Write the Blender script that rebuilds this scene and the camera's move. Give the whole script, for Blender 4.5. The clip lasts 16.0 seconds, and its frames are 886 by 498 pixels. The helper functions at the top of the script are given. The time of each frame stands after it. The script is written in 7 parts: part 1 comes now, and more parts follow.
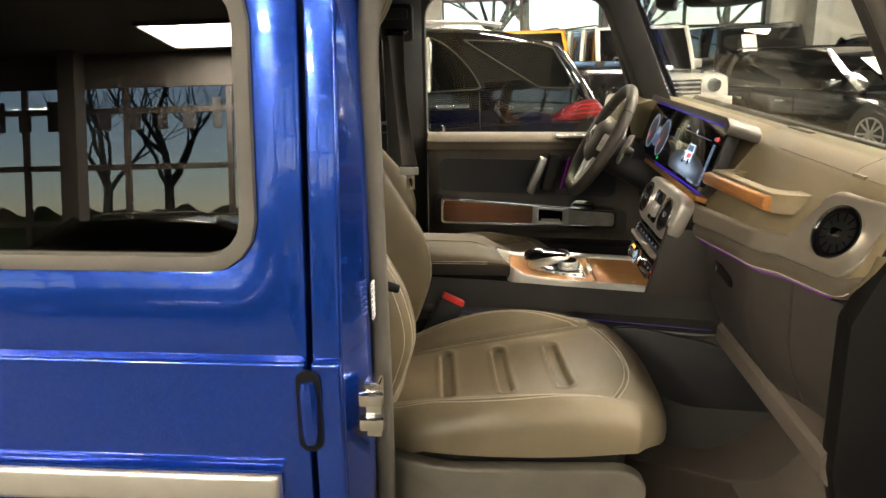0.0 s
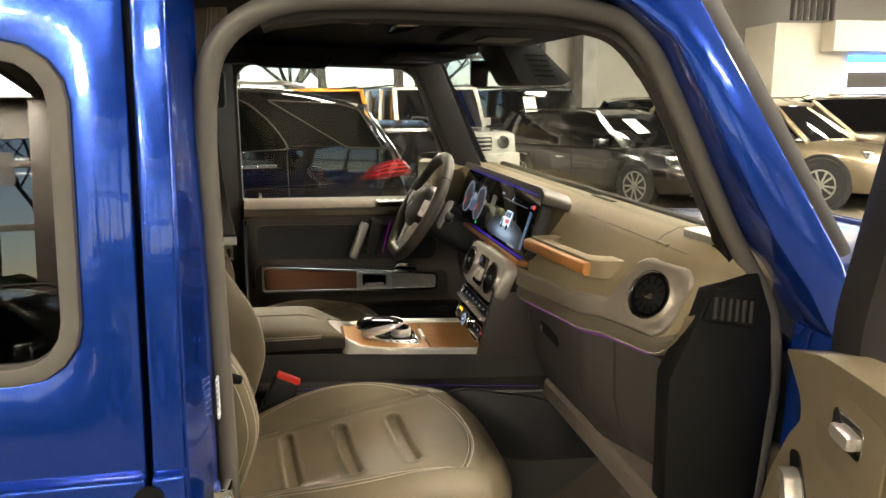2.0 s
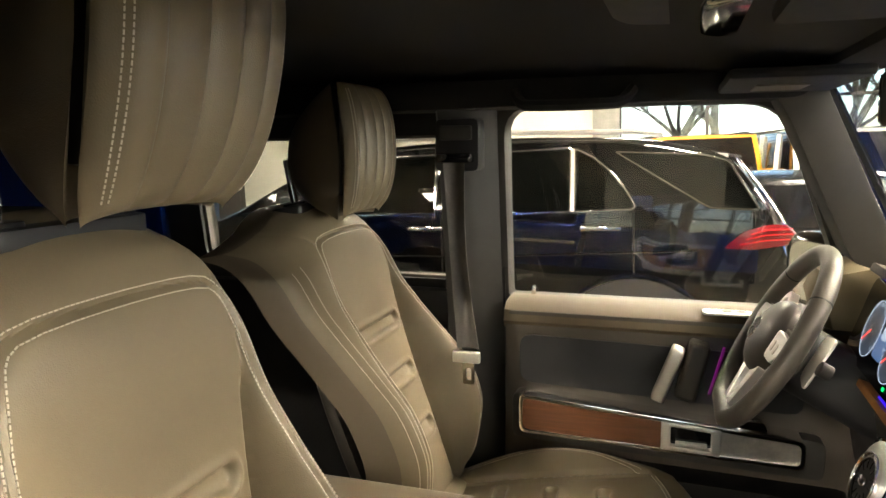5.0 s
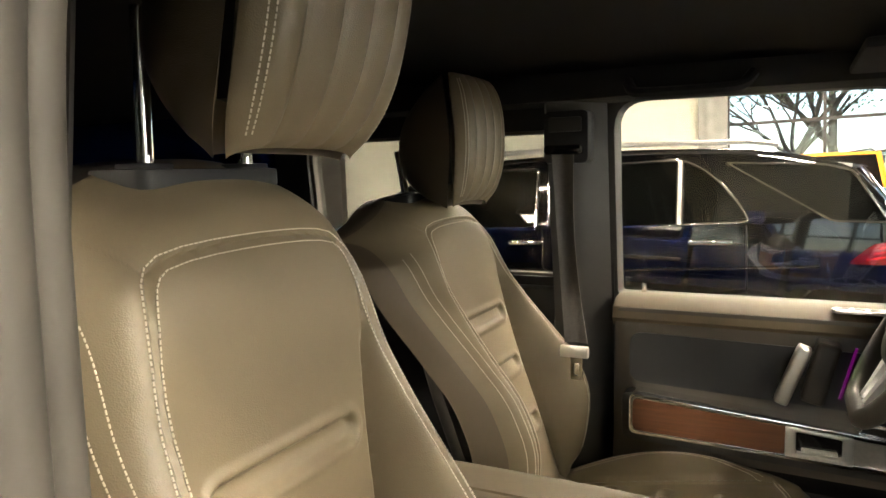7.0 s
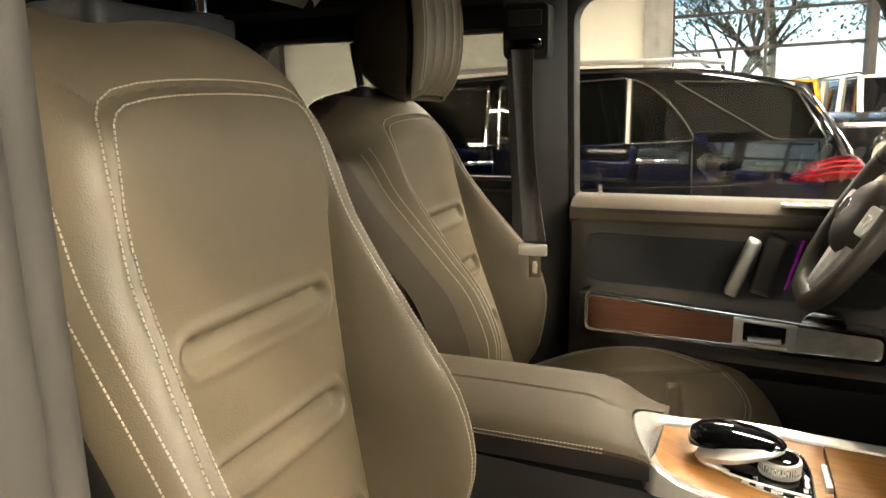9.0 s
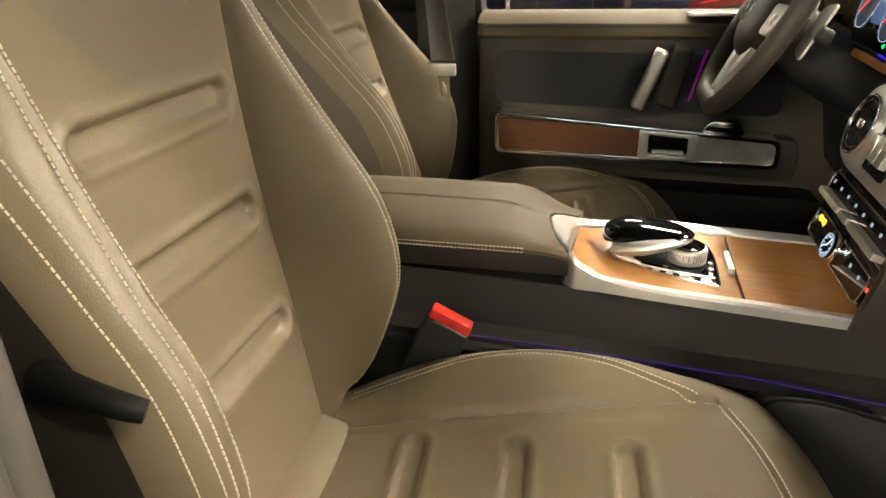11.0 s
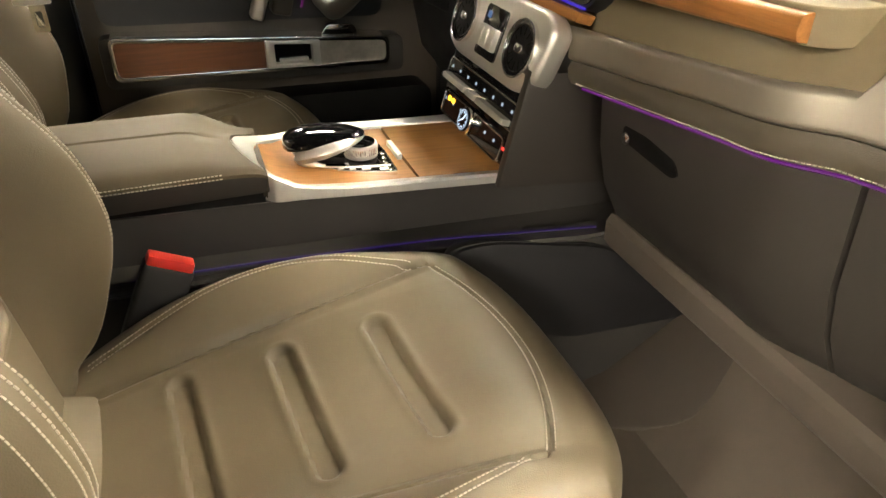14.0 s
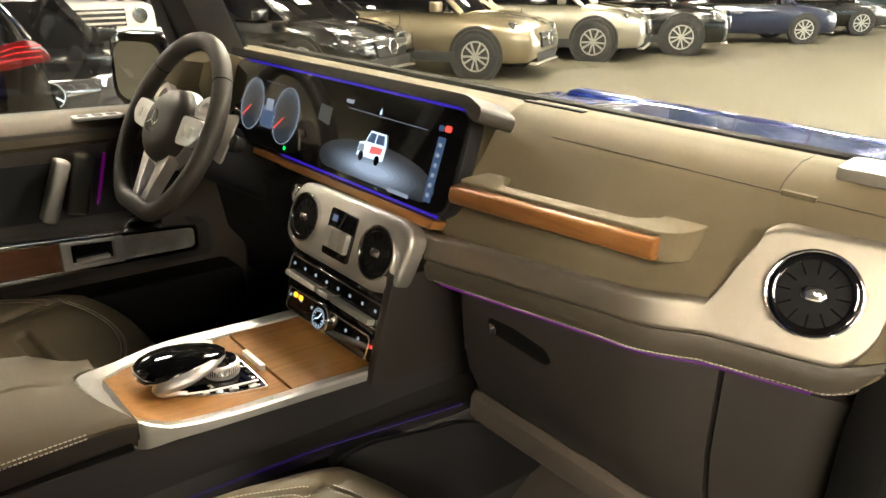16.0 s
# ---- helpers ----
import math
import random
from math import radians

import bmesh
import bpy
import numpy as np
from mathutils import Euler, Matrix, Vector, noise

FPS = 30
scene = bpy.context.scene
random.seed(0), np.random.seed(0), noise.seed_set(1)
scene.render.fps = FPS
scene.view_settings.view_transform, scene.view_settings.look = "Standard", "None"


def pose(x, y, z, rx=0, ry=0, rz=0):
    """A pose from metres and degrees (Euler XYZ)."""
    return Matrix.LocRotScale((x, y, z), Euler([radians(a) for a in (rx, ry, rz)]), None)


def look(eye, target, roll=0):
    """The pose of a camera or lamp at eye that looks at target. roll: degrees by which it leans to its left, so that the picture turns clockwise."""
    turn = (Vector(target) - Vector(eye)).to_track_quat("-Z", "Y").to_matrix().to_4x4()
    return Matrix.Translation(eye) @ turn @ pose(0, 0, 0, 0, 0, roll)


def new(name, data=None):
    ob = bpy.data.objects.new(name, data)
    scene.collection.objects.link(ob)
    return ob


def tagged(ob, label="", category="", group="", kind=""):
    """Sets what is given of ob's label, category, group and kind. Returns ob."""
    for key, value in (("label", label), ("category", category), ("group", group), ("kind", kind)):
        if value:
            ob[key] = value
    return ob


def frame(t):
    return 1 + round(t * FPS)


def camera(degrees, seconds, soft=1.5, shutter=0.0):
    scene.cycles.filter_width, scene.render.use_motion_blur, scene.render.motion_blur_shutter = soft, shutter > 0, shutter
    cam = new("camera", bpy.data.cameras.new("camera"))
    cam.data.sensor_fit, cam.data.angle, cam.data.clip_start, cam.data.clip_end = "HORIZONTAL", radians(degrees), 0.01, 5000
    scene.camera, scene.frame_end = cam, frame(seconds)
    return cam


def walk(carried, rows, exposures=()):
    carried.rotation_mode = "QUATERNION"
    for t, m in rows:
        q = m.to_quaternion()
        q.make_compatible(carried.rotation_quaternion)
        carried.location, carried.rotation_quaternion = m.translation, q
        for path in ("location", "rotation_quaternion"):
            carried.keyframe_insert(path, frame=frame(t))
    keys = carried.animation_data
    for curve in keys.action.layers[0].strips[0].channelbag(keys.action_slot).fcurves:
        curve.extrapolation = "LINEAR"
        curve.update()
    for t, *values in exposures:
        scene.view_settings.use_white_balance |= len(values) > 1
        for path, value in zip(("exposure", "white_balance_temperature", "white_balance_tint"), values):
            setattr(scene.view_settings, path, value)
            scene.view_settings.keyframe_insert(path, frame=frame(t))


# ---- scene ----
cam = camera(64.9, 16.0, soft=1.5)
PATH = [
    (0, (0.164, 0.147, 1.599), (0.035, 2.06, 1.029), -0.4),
    (0.5, (0.144, 0.128, 1.641), (0.197, 2.053, 1.1), 0.1),
    (1, (0.135, 0.124, 1.663), (0.345, 2.049, 1.164), 0.4),
    (1.5, (0.127, 0.139, 1.656), (0.469, 2.057, 1.202), 0.6),
    (2, (0.1, 0.168, 1.64), (0.525, 2.076, 1.217), 0.8),
    (2.5, (0.078, 0.253, 1.612), (0.547, 2.155, 1.205), 0.8),
    (3, (0.159, 0.443, 1.605), (0.616, 2.348, 1.2), 1.1),
    (3.5, (0.255, 0.634, 1.639), (0.446, 2.583, 1.234), 0.7),
    (4, (0.307, 0.815, 1.637), (0.146, 2.773, 1.262), -0.0),
    (4.5, (0.337, 0.921, 1.637), (-0.085, 2.848, 1.306), -0.5),
    (5, (0.333, 0.969, 1.654), (-0.301, 2.843, 1.364), -0.8),
    (7.5, (0.305, 0.949, 1.561), (-0.589, 2.725, 1.347), -1.2),
    (8, (0.296, 0.949, 1.544), (-0.567, 2.737, 1.299), -1.2),
    (8.5, (0.292, 0.951, 1.530), (-0.521, 2.752, 1.219), -1.2),
    (9, (0.283, 0.949, 1.510), (-0.459, 2.761, 1.100), -1.0),
    (9.5, (0.273, 0.949, 1.496), (-0.398, 2.760, 0.978), -1.1),
    (10, (0.271, 0.961, 1.471), (-0.335, 2.766, 0.856), -1.3),
    (12.5, (0.217, 0.932, 1.437), (0.146, 2.639, 0.397), -1.2),
    (13, (0.197, 0.901, 1.435), (0.32, 2.588, 0.367), -0.8),
    (13.5, (0.176, 0.883, 1.449), (0.545, 2.527, 0.373), -0.1),
    (14, (0.143, 0.905, 1.477), (0.743, 2.497, 0.424), 0.5),
    (14.5, (0.099, 0.952, 1.516), (0.92, 2.48, 0.52), 1.4),
    (15, (0.06, 0.991, 1.546), (1.057, 2.461, 0.627), 2.0),
    (15.5, (0.032, 1.001, 1.577), (1.171, 2.425, 0.756), 2.3),
    (16, (0.018, 1.004, 1.586), (1.267, 2.387, 0.859), 2.3),
]
# the car stands a little nose-down on the hall floor
POSE = Matrix.Translation((0.2, 1.2, 1.3)) @ Matrix.Rotation(radians(1.5), 4, "Y") @ Matrix.Rotation(radians(0.8), 4, "X") @ Matrix.Translation((-0.2, -1.2, -1.3))
EXPOSURES = [(0.0, 1.98), (2.5, 1.85), (3.5, 2.24), (4.0, 2.3), (5.0, 2.82), (8.0, 2.5), (9.5, 2.32), (13.0, 2.32), (14.5, 2.48), (15.2, 2.42), (16.0, 2.0)]
walk(cam, [(t, POSE @ look(eye, target, roll)) for t, eye, target, roll in PATH], EXPOSURES)

# ---- world and light ----
world = bpy.data.worlds.new("world")
scene.world = world
world.use_nodes = True
wn = world.node_tree.nodes
sky = wn.new("ShaderNodeTexSky")
sky.sky_type, sky.sun_disc, sky.sun_elevation, sky.sun_rotation = "NISHITA", False, radians(32), radians(180)
sky.dust_density, sky.ozone_density = 0.3, 2.5
wn["Background"].inputs[1].default_value = 0.065
world.node_tree.links.new(sky.outputs[0], wn["Background"].inputs[0])
# added area lamp lights the cabin like daylight through an unseen glazed end
end_fill = new("end_fill", bpy.data.lights.new("end_fill", "AREA"))
end_fill.data.shape, end_fill.data.size, end_fill.data.size_y = "RECTANGLE", 17, 4.8
end_fill.data.energy, end_fill.data.color = 850, (1.0, 0.94, 0.84)
end_fill.matrix_world = look((25.8, -2.5, 2.9), (0, -2.5, 2.9))
sun = new("sun", bpy.data.lights.new("sun", "SUN"))
sun.data.energy, sun.data.angle, sun.data.color = 0.6, radians(14), (1.0, 0.95, 0.88)
sun.matrix_world = look((0, -20, 12), (0, 0, 0))

# ---- helpers for building ----
def mesh_from(bm, name, smooth=True):
    me = bpy.data.meshes.new(name)
    bm.normal_update()
    bm.to_mesh(me)
    bm.free()
    if smooth:
        me.polygons.foreach_set("use_smooth", [True] * len(me.polygons))
        me.set_sharp_from_angle(angle=radians(38))
    return me


def part(name, bm, material, parent=None, label="", smooth=True):
    me = bm if isinstance(bm, bpy.types.Mesh) else mesh_from(bm, name, smooth)
    if material and not me.materials:
        me.materials.append(material)
    ob = new(name, me)
    if parent:
        ob.parent = parent
        base = Matrix.Identity(4)
        p = parent
        while p:
            base = p.matrix_basis.copy() if not p.parent else base
            p = p.parent
        if parent.type == "EMPTY":
            ob.matrix_parent_inverse = base.inverted()
    if label:
        ob["label"] = label
    return ob


def thing(name, at, label, category, group="", kind=""):
    ob = new(name)
    ob.empty_display_size = 0.1
    ob.matrix_basis = Matrix.Translation(at)
    return tagged(ob, label, category, group, kind)


def move(bm, m):
    bmesh.ops.transform(bm, matrix=m, verts=bm.verts)
    return bm


def bevel(bm, w, seg=2, angle=25):
    if w > 0:
        es = [e for e in bm.edges if len(e.link_faces) == 2 and e.calc_face_angle(0) > radians(angle)]
        bmesh.ops.bevel(bm, geom=es, offset=w, segments=seg, profile=0.6, affect="EDGES", clamp_overlap=True)
    return bm


def box(x0, x1, y0, y1, z0, z1, b=0.0, seg=2):
    bm = bmesh.new()
    bmesh.ops.create_cube(bm, size=1)
    for v in bm.verts:
        v.co = Vector((x0 + (v.co.x + 0.5) * (x1 - x0), y0 + (v.co.y + 0.5) * (y1 - y0), z0 + (v.co.z + 0.5) * (z1 - z0)))
    return bevel(bm, b, seg)


AX = {"x": lambda p, w: (w, p[0], p[1]), "y": lambda p, w: (p[0], w, p[1]), "z": lambda p, w: (p[0], p[1], w)}


def prism(poly, axis, a, b, bev=0.0, seg=2):
    """A polygon drawn in the plane across an axis, extruded from a to b."""
    bm = bmesh.new()
    lo = [bm.verts.new(AX[axis](p, a)) for p in poly]
    hi = [bm.verts.new(AX[axis](p, b)) for p in poly]
    n = len(poly)
    bm.faces.new(lo)
    bm.faces.new(hi[::-1])
    for i in range(n):
        bm.faces.new((lo[i], hi[i], hi[(i + 1) % n], lo[(i + 1) % n]))
    bmesh.ops.recalc_face_normals(bm, faces=bm.faces)
    return bevel(bm, bev, seg)


def ring(outer, inner, axis, a, b, bev=0.0, seg=2):
    """A flat frame between two outlines with as many points each."""
    bm = bmesh.new()
    n = len(outer)
    vs = [[bm.verts.new(AX[axis](p, w)) for p in loop] for loop in (outer, inner) for w in (a, b)]
    oa, ob, ia, ib = vs
    for i in range(n):
        j = (i + 1) % n
        for q in ((oa[i], oa[j], ia[j], ia[i]), (ob[i], ib[i], ib[j], ob[j]), (oa[i], ob[i], ob[j], oa[j]), (ia[i], ia[j], ib[j], ib[i])):
            bm.faces.new(q)
    bmesh.ops.recalc_face_normals(bm, faces=bm.faces)
    return bevel(bm, bev, seg)


def rrect(cx, cy, w, h, r, n=5):
    pts = []
    for k, (sx, sy) in enumerate(((1, 1), (-1, 1), (-1, -1), (1, -1))):
        for i in range(n):
            a = radians(90 * k + 90 * i / (n - 1))
            pts.append((cx + sx * (w / 2 - r) + r * math.cos(a), cy + sy * (h / 2 - r) + r * math.sin(a)))
    return pts


def rounded(poly, r, n=4):
    """A polygon with its corners cut round."""
    out = []
    m = len(poly)
    for i in range(m):
        p, q, s = (Vector(poly[(i + k) % m]) for k in (-1, 0, 1))
        rr = r[i] if isinstance(r, (list, tuple)) else r
        d = min(rr, (p - q).length * 0.48, (s - q).length * 0.48)
        a, c = q + (p - q).normalized() * d, q + (s - q).normalized() * d
        for k in range(n):
            t = k / (n - 1)
            out.append(tuple(a * (1 - t) ** 2 + q * 2 * t * (1 - t) + c * t * t))
    return out


def loft(sections, closed=True, caps=True):
    bm = bmesh.new()
    rows = [[bm.verts.new(p) for p in s] for s in sections]
    n = len(rows[0])
    for a, b in zip(rows, rows[1:]):
        for i in range(n if closed else n - 1):
            j = (i + 1) % n
            bm.faces.new((a[i], a[j], b[j], b[i]))
    if caps and closed:
        bm.faces.new(rows[0][::-1])
        bm.faces.new(rows[-1])
    bmesh.ops.recalc_face_normals(bm, faces=bm.faces)
    return bm


def grid(fn, nu, nv):
    bm = bmesh.new()
    rows = [[bm.verts.new(fn(i / nu, j / nv)) for j in range(nv + 1)] for i in range(nu + 1)]
    for i in range(nu):
        for j in range(nv):
            bm.faces.new((rows[i][j], rows[i + 1][j], rows[i + 1][j + 1], rows[i][j + 1]))
    return bm


def thick(bm, d):
    """Gives an open sheet a thickness d against its normals."""
    bm.normal_update()
    bmesh.ops.solidify(bm, geom=bm.faces[:], thickness=d)
    return bm


def tube(path, r, closed=False, n=10, squash=1.0, up=(0, 0, 1)):
    pts = [Vector(p) for p in path]
    m = len(pts)
    secs = []
    for i, p in enumerate(pts):
        a = pts[(i - 1) % m] if closed or i else p
        b = pts[(i + 1) % m] if closed or i < m - 1 else p
        t = (b - a).normalized()
        u = t.cross(Vector(up))
        u = u.normalized() if u.length > 1e-4 else t.orthogonal().normalized()
        v = u.cross(t).normalized()
        rr = r(i / max(1, m - 1)) if callable(r) else r
        secs.append([p + u * rr * math.cos(k * math.tau / n) + v * rr * squash * math.sin(k * math.tau / n) for k in range(n)])
    if closed:
        secs.append(secs[0])
    bm = loft(secs, caps=not closed)
    if closed:
        bmesh.ops.remove_doubles(bm, verts=bm.verts, dist=1e-6)
    return bm


def smooth_path(pts, n=8, closed=False):
    """A curve through the points."""
    P = [Vector(p) for p in pts]
    m = len(P)
    out = []
    for i in range(m if closed else m - 1):
        a, b = P[i], P[(i + 1) % m]
        p = P[(i - 1) % m] if closed or i else a
        q = P[(i + 2) % m] if closed or i < m - 2 else b
        for k in range(n):
            t = k / n
            out.append(0.5 * (2 * a + (b - p) * t + (2 * p - 5 * a + 4 * b - q) * t * t + (3 * a - p - 3 * b + q) * t ** 3))
    if not closed:
        out.append(P[-1])
    return out


def disc(r, depth, n=32, bev=0.0):
    bm = bmesh.new()
    bmesh.ops.create_cone(bm, cap_ends=True, segments=n, radius1=r, radius2=r, depth=depth)
    return bevel(bm, bev, 2, 50)


def merge(*bms):
    out = bmesh.new()
    for b in bms:
        me = bpy.data.meshes.new("t")
        b.to_mesh(me)
        b.free()
        out.from_mesh(me)
        bpy.data.meshes.remove(me)
    return out


def panel_frame(origin, right, up):
    """A matrix whose x and y run along a panel and whose z points out of it."""
    u, v = Vector(right).normalized(), Vector(up).normalized()
    w = u.cross(v).normalized()
    v = w.cross(u)
    m = Matrix.Identity(4)
    for i, c in enumerate((u, v, w)):
        m[0][i], m[1][i], m[2][i] = c
    return Matrix.Translation(origin) @ m


def sstep(a, b, x):
    t = min(1, max(0, (x - a) / (b - a))) if a != b else float(x > a)
    return t * t * (3 - 2 * t)


# ---- materials ----
def mat(name, colour, rough=0.5, metal=0.0, noise_scale=0.0, spread=0.15, bump=0.0, bump_scale=300.0, coat=0.0, spec=0.5, rough_spread=0.1, detail=6.0):
    m = bpy.data.materials.new(name)
    m.use_nodes = True
    nt = m.node_tree
    b = nt.nodes["Principled BSDF"]
    b.inputs["Base Color"].default_value = (*colour, 1)
    b.inputs["Roughness"].default_value, b.inputs["Metallic"].default_value = rough, metal
    b.inputs["Coat Weight"].default_value, b.inputs["Coat Roughness"].default_value = coat, 0.03
    b.inputs["Specular IOR Level"].default_value = spec
    co = nt.nodes.new("ShaderNodeTexCoord")
    if noise_scale:
        tx = nt.nodes.new("ShaderNodeTexNoise")
        tx.inputs["Scale"].default_value, tx.inputs["Detail"].default_value = noise_scale, detail
        nt.links.new(co.outputs["Object"], tx.inputs["Vector"])
        rp = nt.nodes.new("ShaderNodeValToRGB")
        rp.color_ramp.elements[0].position, rp.color_ramp.elements[1].position = 0.3, 0.72
        rp.color_ramp.elements[0].color = (*[c * (1 - spread) for c in colour], 1)
        rp.color_ramp.elements[1].color = (*[min(1, c * (1 + spread)) for c in colour], 1)
        nt.links.new(tx.outputs["Fac"], rp.inputs["Fac"])
        nt.links.new(rp.outputs["Color"], b.inputs["Base Color"])
        mr = nt.nodes.new("ShaderNodeMapRange")
        mr.inputs["To Min"].default_value, mr.inputs["To Max"].default_value = max(0, rough - rough_spread), min(1, rough + rough_spread)
        nt.links.new(tx.outputs["Fac"], mr.inputs["Value"])
        nt.links.new(mr.outputs["Result"], b.inputs["Roughness"])
    if bump:
        bt = nt.nodes.new("ShaderNodeTexNoise")
        bt.inputs["Scale"].default_value, bt.inputs["Detail"].default_value = bump_scale, 3.0
        nt.links.new(co.outputs["Object"], bt.inputs["Vector"])
        bp = nt.nodes.new("ShaderNodeBump")
        bp.inputs["Strength"].default_value, bp.inputs["Distance"].default_value = bump, 0.001
        nt.links.new(bt.outputs["Fac"], bp.inputs["Height"])
        nt.links.new(bp.outputs["Normal"], b.inputs["Normal"])
    return m


def leather(name, colour, rough=0.48, strength=0.35):
    """Fine pebbled hide: cells for the grain, broad noise for wear."""
    m = mat(name, colour, rough, noise_scale=9, spread=0.08, rough_spread=0.06)
    nt = m.node_tree
    b, co = nt.nodes["Principled BSDF"], nt.nodes["Texture Coordinate"]
    vo = nt.nodes.new("ShaderNodeTexVoronoi")
    vo.inputs["Scale"].default_value = 750
    nt.links.new(co.outputs["Object"], vo.inputs["Vector"])
    bp = nt.nodes.new("ShaderNodeBump")
    bp.inputs["Strength"].default_value, bp.inputs["Distance"].default_value = strength, 0.0004
    soft = nt.nodes.new("ShaderNodeTexNoise")
    soft.inputs["Scale"].default_value, soft.inputs["Detail"].default_value = 22, 4
    nt.links.new(co.outputs["Object"], soft.inputs["Vector"])
    add = nt.nodes.new("ShaderNodeMath")
    add.operation = "MULTIPLY_ADD"
    add.inputs[1].default_value = 2.2
    nt.links.new(soft.outputs["Fac"], add.inputs[0])
    nt.links.new(vo.outputs["Distance"], add.inputs[2])
    nt.links.new(add.outputs[0], bp.inputs["Height"])
    nt.links.new(bp.outputs["Normal"], b.inputs["Normal"])
    return m


def wood(name, colour, rough=0.4, along="X"):
    m = mat(name, colour, rough)
    nt = m.node_tree
    b, co = nt.nodes["Principled BSDF"], nt.nodes["Texture Coordinate"]
    mp = nt.nodes.new("ShaderNodeMapping")
    mp.inputs["Scale"].default_value = {"X": (2.5, 60, 60), "Y": (60, 2.5, 60)}[along]
    nt.links.new(co.outputs["Object"], mp.inputs["Vector"])
    tx = nt.nodes.new("ShaderNodeTexNoise")
    tx.inputs["Scale"].default_value, tx.inputs["Detail"].default_value, tx.inputs["Roughness"].default_value = 2.0, 8.0, 0.7
    nt.links.new(mp.outputs["Vector"], tx.inputs["Vector"])
    rp = nt.nodes.new("ShaderNodeValToRGB")
    for e, (p, k) in zip(rp.color_ramp.elements, ((0.25, 0.62), (0.75, 1.25))):
        e.position, e.color = p, (*[min(1, c * k) for c in colour], 1)
    nt.links.new(tx.outputs["Fac"], rp.inputs["Fac"])
    nt.links.new(rp.outputs["Color"], b.inputs["Base Color"])
    bp = nt.nodes.new("ShaderNodeBump")
    bp.inputs["Strength"].default_value, bp.inputs["Distance"].default_value = 0.15, 0.0003
    nt.links.new(tx.outputs["Fac"], bp.inputs["Height"])
    nt.links.new(bp.outputs["Normal"], b.inputs["Normal"])
    return m


def glass(name, tint=(0.95, 0.96, 0.95), gloss=1.0, ior=1.5):
    m = bpy.data.materials.new(name)
    m.use_nodes = True
    nt = m.node_tree
    nt.nodes.remove(nt.nodes["Principled BSDF"])
    tr, gl, mx, fr, pw, ma = (nt.nodes.new("ShaderNode" + k) for k in ("BsdfTransparent", "BsdfGlossy", "MixShader", "LayerWeight", "Math", "Math"))
    tr.inputs["Color"].default_value = (*tint, 1)
    gl.inputs["Roughness"].default_value = 0.0
    gl.inputs["Color"].default_value = (gloss, gloss, gloss, 1)
    base = ((ior - 1) / (ior + 1)) ** 2 * 1.1
    pw.operation, ma.operation = "POWER", "MULTIPLY_ADD"
    pw.inputs[1].default_value, ma.inputs[1].default_value, ma.inputs[2].default_value = 5.0, 1 - base, base
    nt.links.new(fr.outputs["Facing"], pw.inputs[0])
    nt.links.new(pw.outputs[0], ma.inputs[0])
    nt.links.new(ma.outputs[0], mx.inputs[0])
    nt.links.new(tr.outputs[0], mx.inputs[1])
    nt.links.new(gl.outputs[0], mx.inputs[2])
    nt.links.new(mx.outputs[0], nt.nodes["Material Output"].inputs[0])
    return m


def glow(name, colour, strength):
    m = mat(name, (0.02, 0.02, 0.02), 0.4)
    b = m.node_tree.nodes["Principled BSDF"]
    b.inputs["Emission Color"].default_value, b.inputs["Emission Strength"].default_value = (*colour, 1), strength
    return m


def metallic_paint(name, colour, rough=0.35, flake=0.25, metal=0.35):
    m = mat(name, colour, rough, metal=metal, coat=1.0, noise_scale=0)
    nt = m.node_tree
    b, co = nt.nodes["Principled BSDF"], nt.nodes["Texture Coordinate"]
    tx = nt.nodes.new("ShaderNodeTexNoise")
    tx.inputs["Scale"].default_value = 900
    nt.links.new(co.outputs["Object"], tx.inputs["Vector"])
    rp = nt.nodes.new("ShaderNodeValToRGB")
    rp.color_ramp.elements[0].position, rp.color_ramp.elements[1].position = 0.35, 0.7
    rp.color_ramp.elements[0].color = (*[c * (1 - flake) for c in colour], 1)
    rp.color_ramp.elements[1].color = (*[min(1, c * (1 + flake)) for c in colour], 1)
    nt.links.new(tx.outputs["Fac"], rp.inputs["Fac"])
    nt.links.new(rp.outputs["Color"], b.inputs["Base Color"])
    wave = nt.nodes.new("ShaderNodeTexNoise")
    wave.inputs["Scale"].default_value, wave.inputs["Detail"].default_value = 16, 5
    nt.links.new(co.outputs["Object"], wave.inputs["Vector"])
    bp = nt.nodes.new("ShaderNodeBump")
    bp.inputs["Strength"].default_value, bp.inputs["Distance"].default_value = 0.5, 0.0007
    nt.links.new(wave.outputs["Fac"], bp.inputs["Height"])
    nt.links.new(bp.outputs["Normal"], b.inputs["Normal"])
    nt.links.new(bp.outputs["Normal"], b.inputs["Coat Normal"])
    return m


M_BLUE = metallic_paint("blue metallic paint", (0.005, 0.045, 0.33), 0.2, metal=0.65)
M_TAUPE = leather("taupe nappa leather", (0.160, 0.130, 0.083), 0.42)
M_TAUPE_DARK = leather("shadow grey leather", (0.046, 0.039, 0.031), 0.46)
M_DASH = leather("dash hide", (0.165, 0.133, 0.080), 0.6)
M_DASH.node_tree.nodes["Principled BSDF"].inputs["Specular IOR Level"].default_value = 0.22
M_BLACK = mat("black plastic", (0.011, 0.011, 0.0115), 0.5, noise_scale=20, bump=0.2, bump_scale=900)
M_GREY = mat("soft grey plastic", (0.027, 0.025, 0.0225), 0.5, noise_scale=14, bump=0.25, bump_scale=800)
M_GLOSS = mat("piano black", (0.003, 0.003, 0.0035), 0.06, coat=0.6)
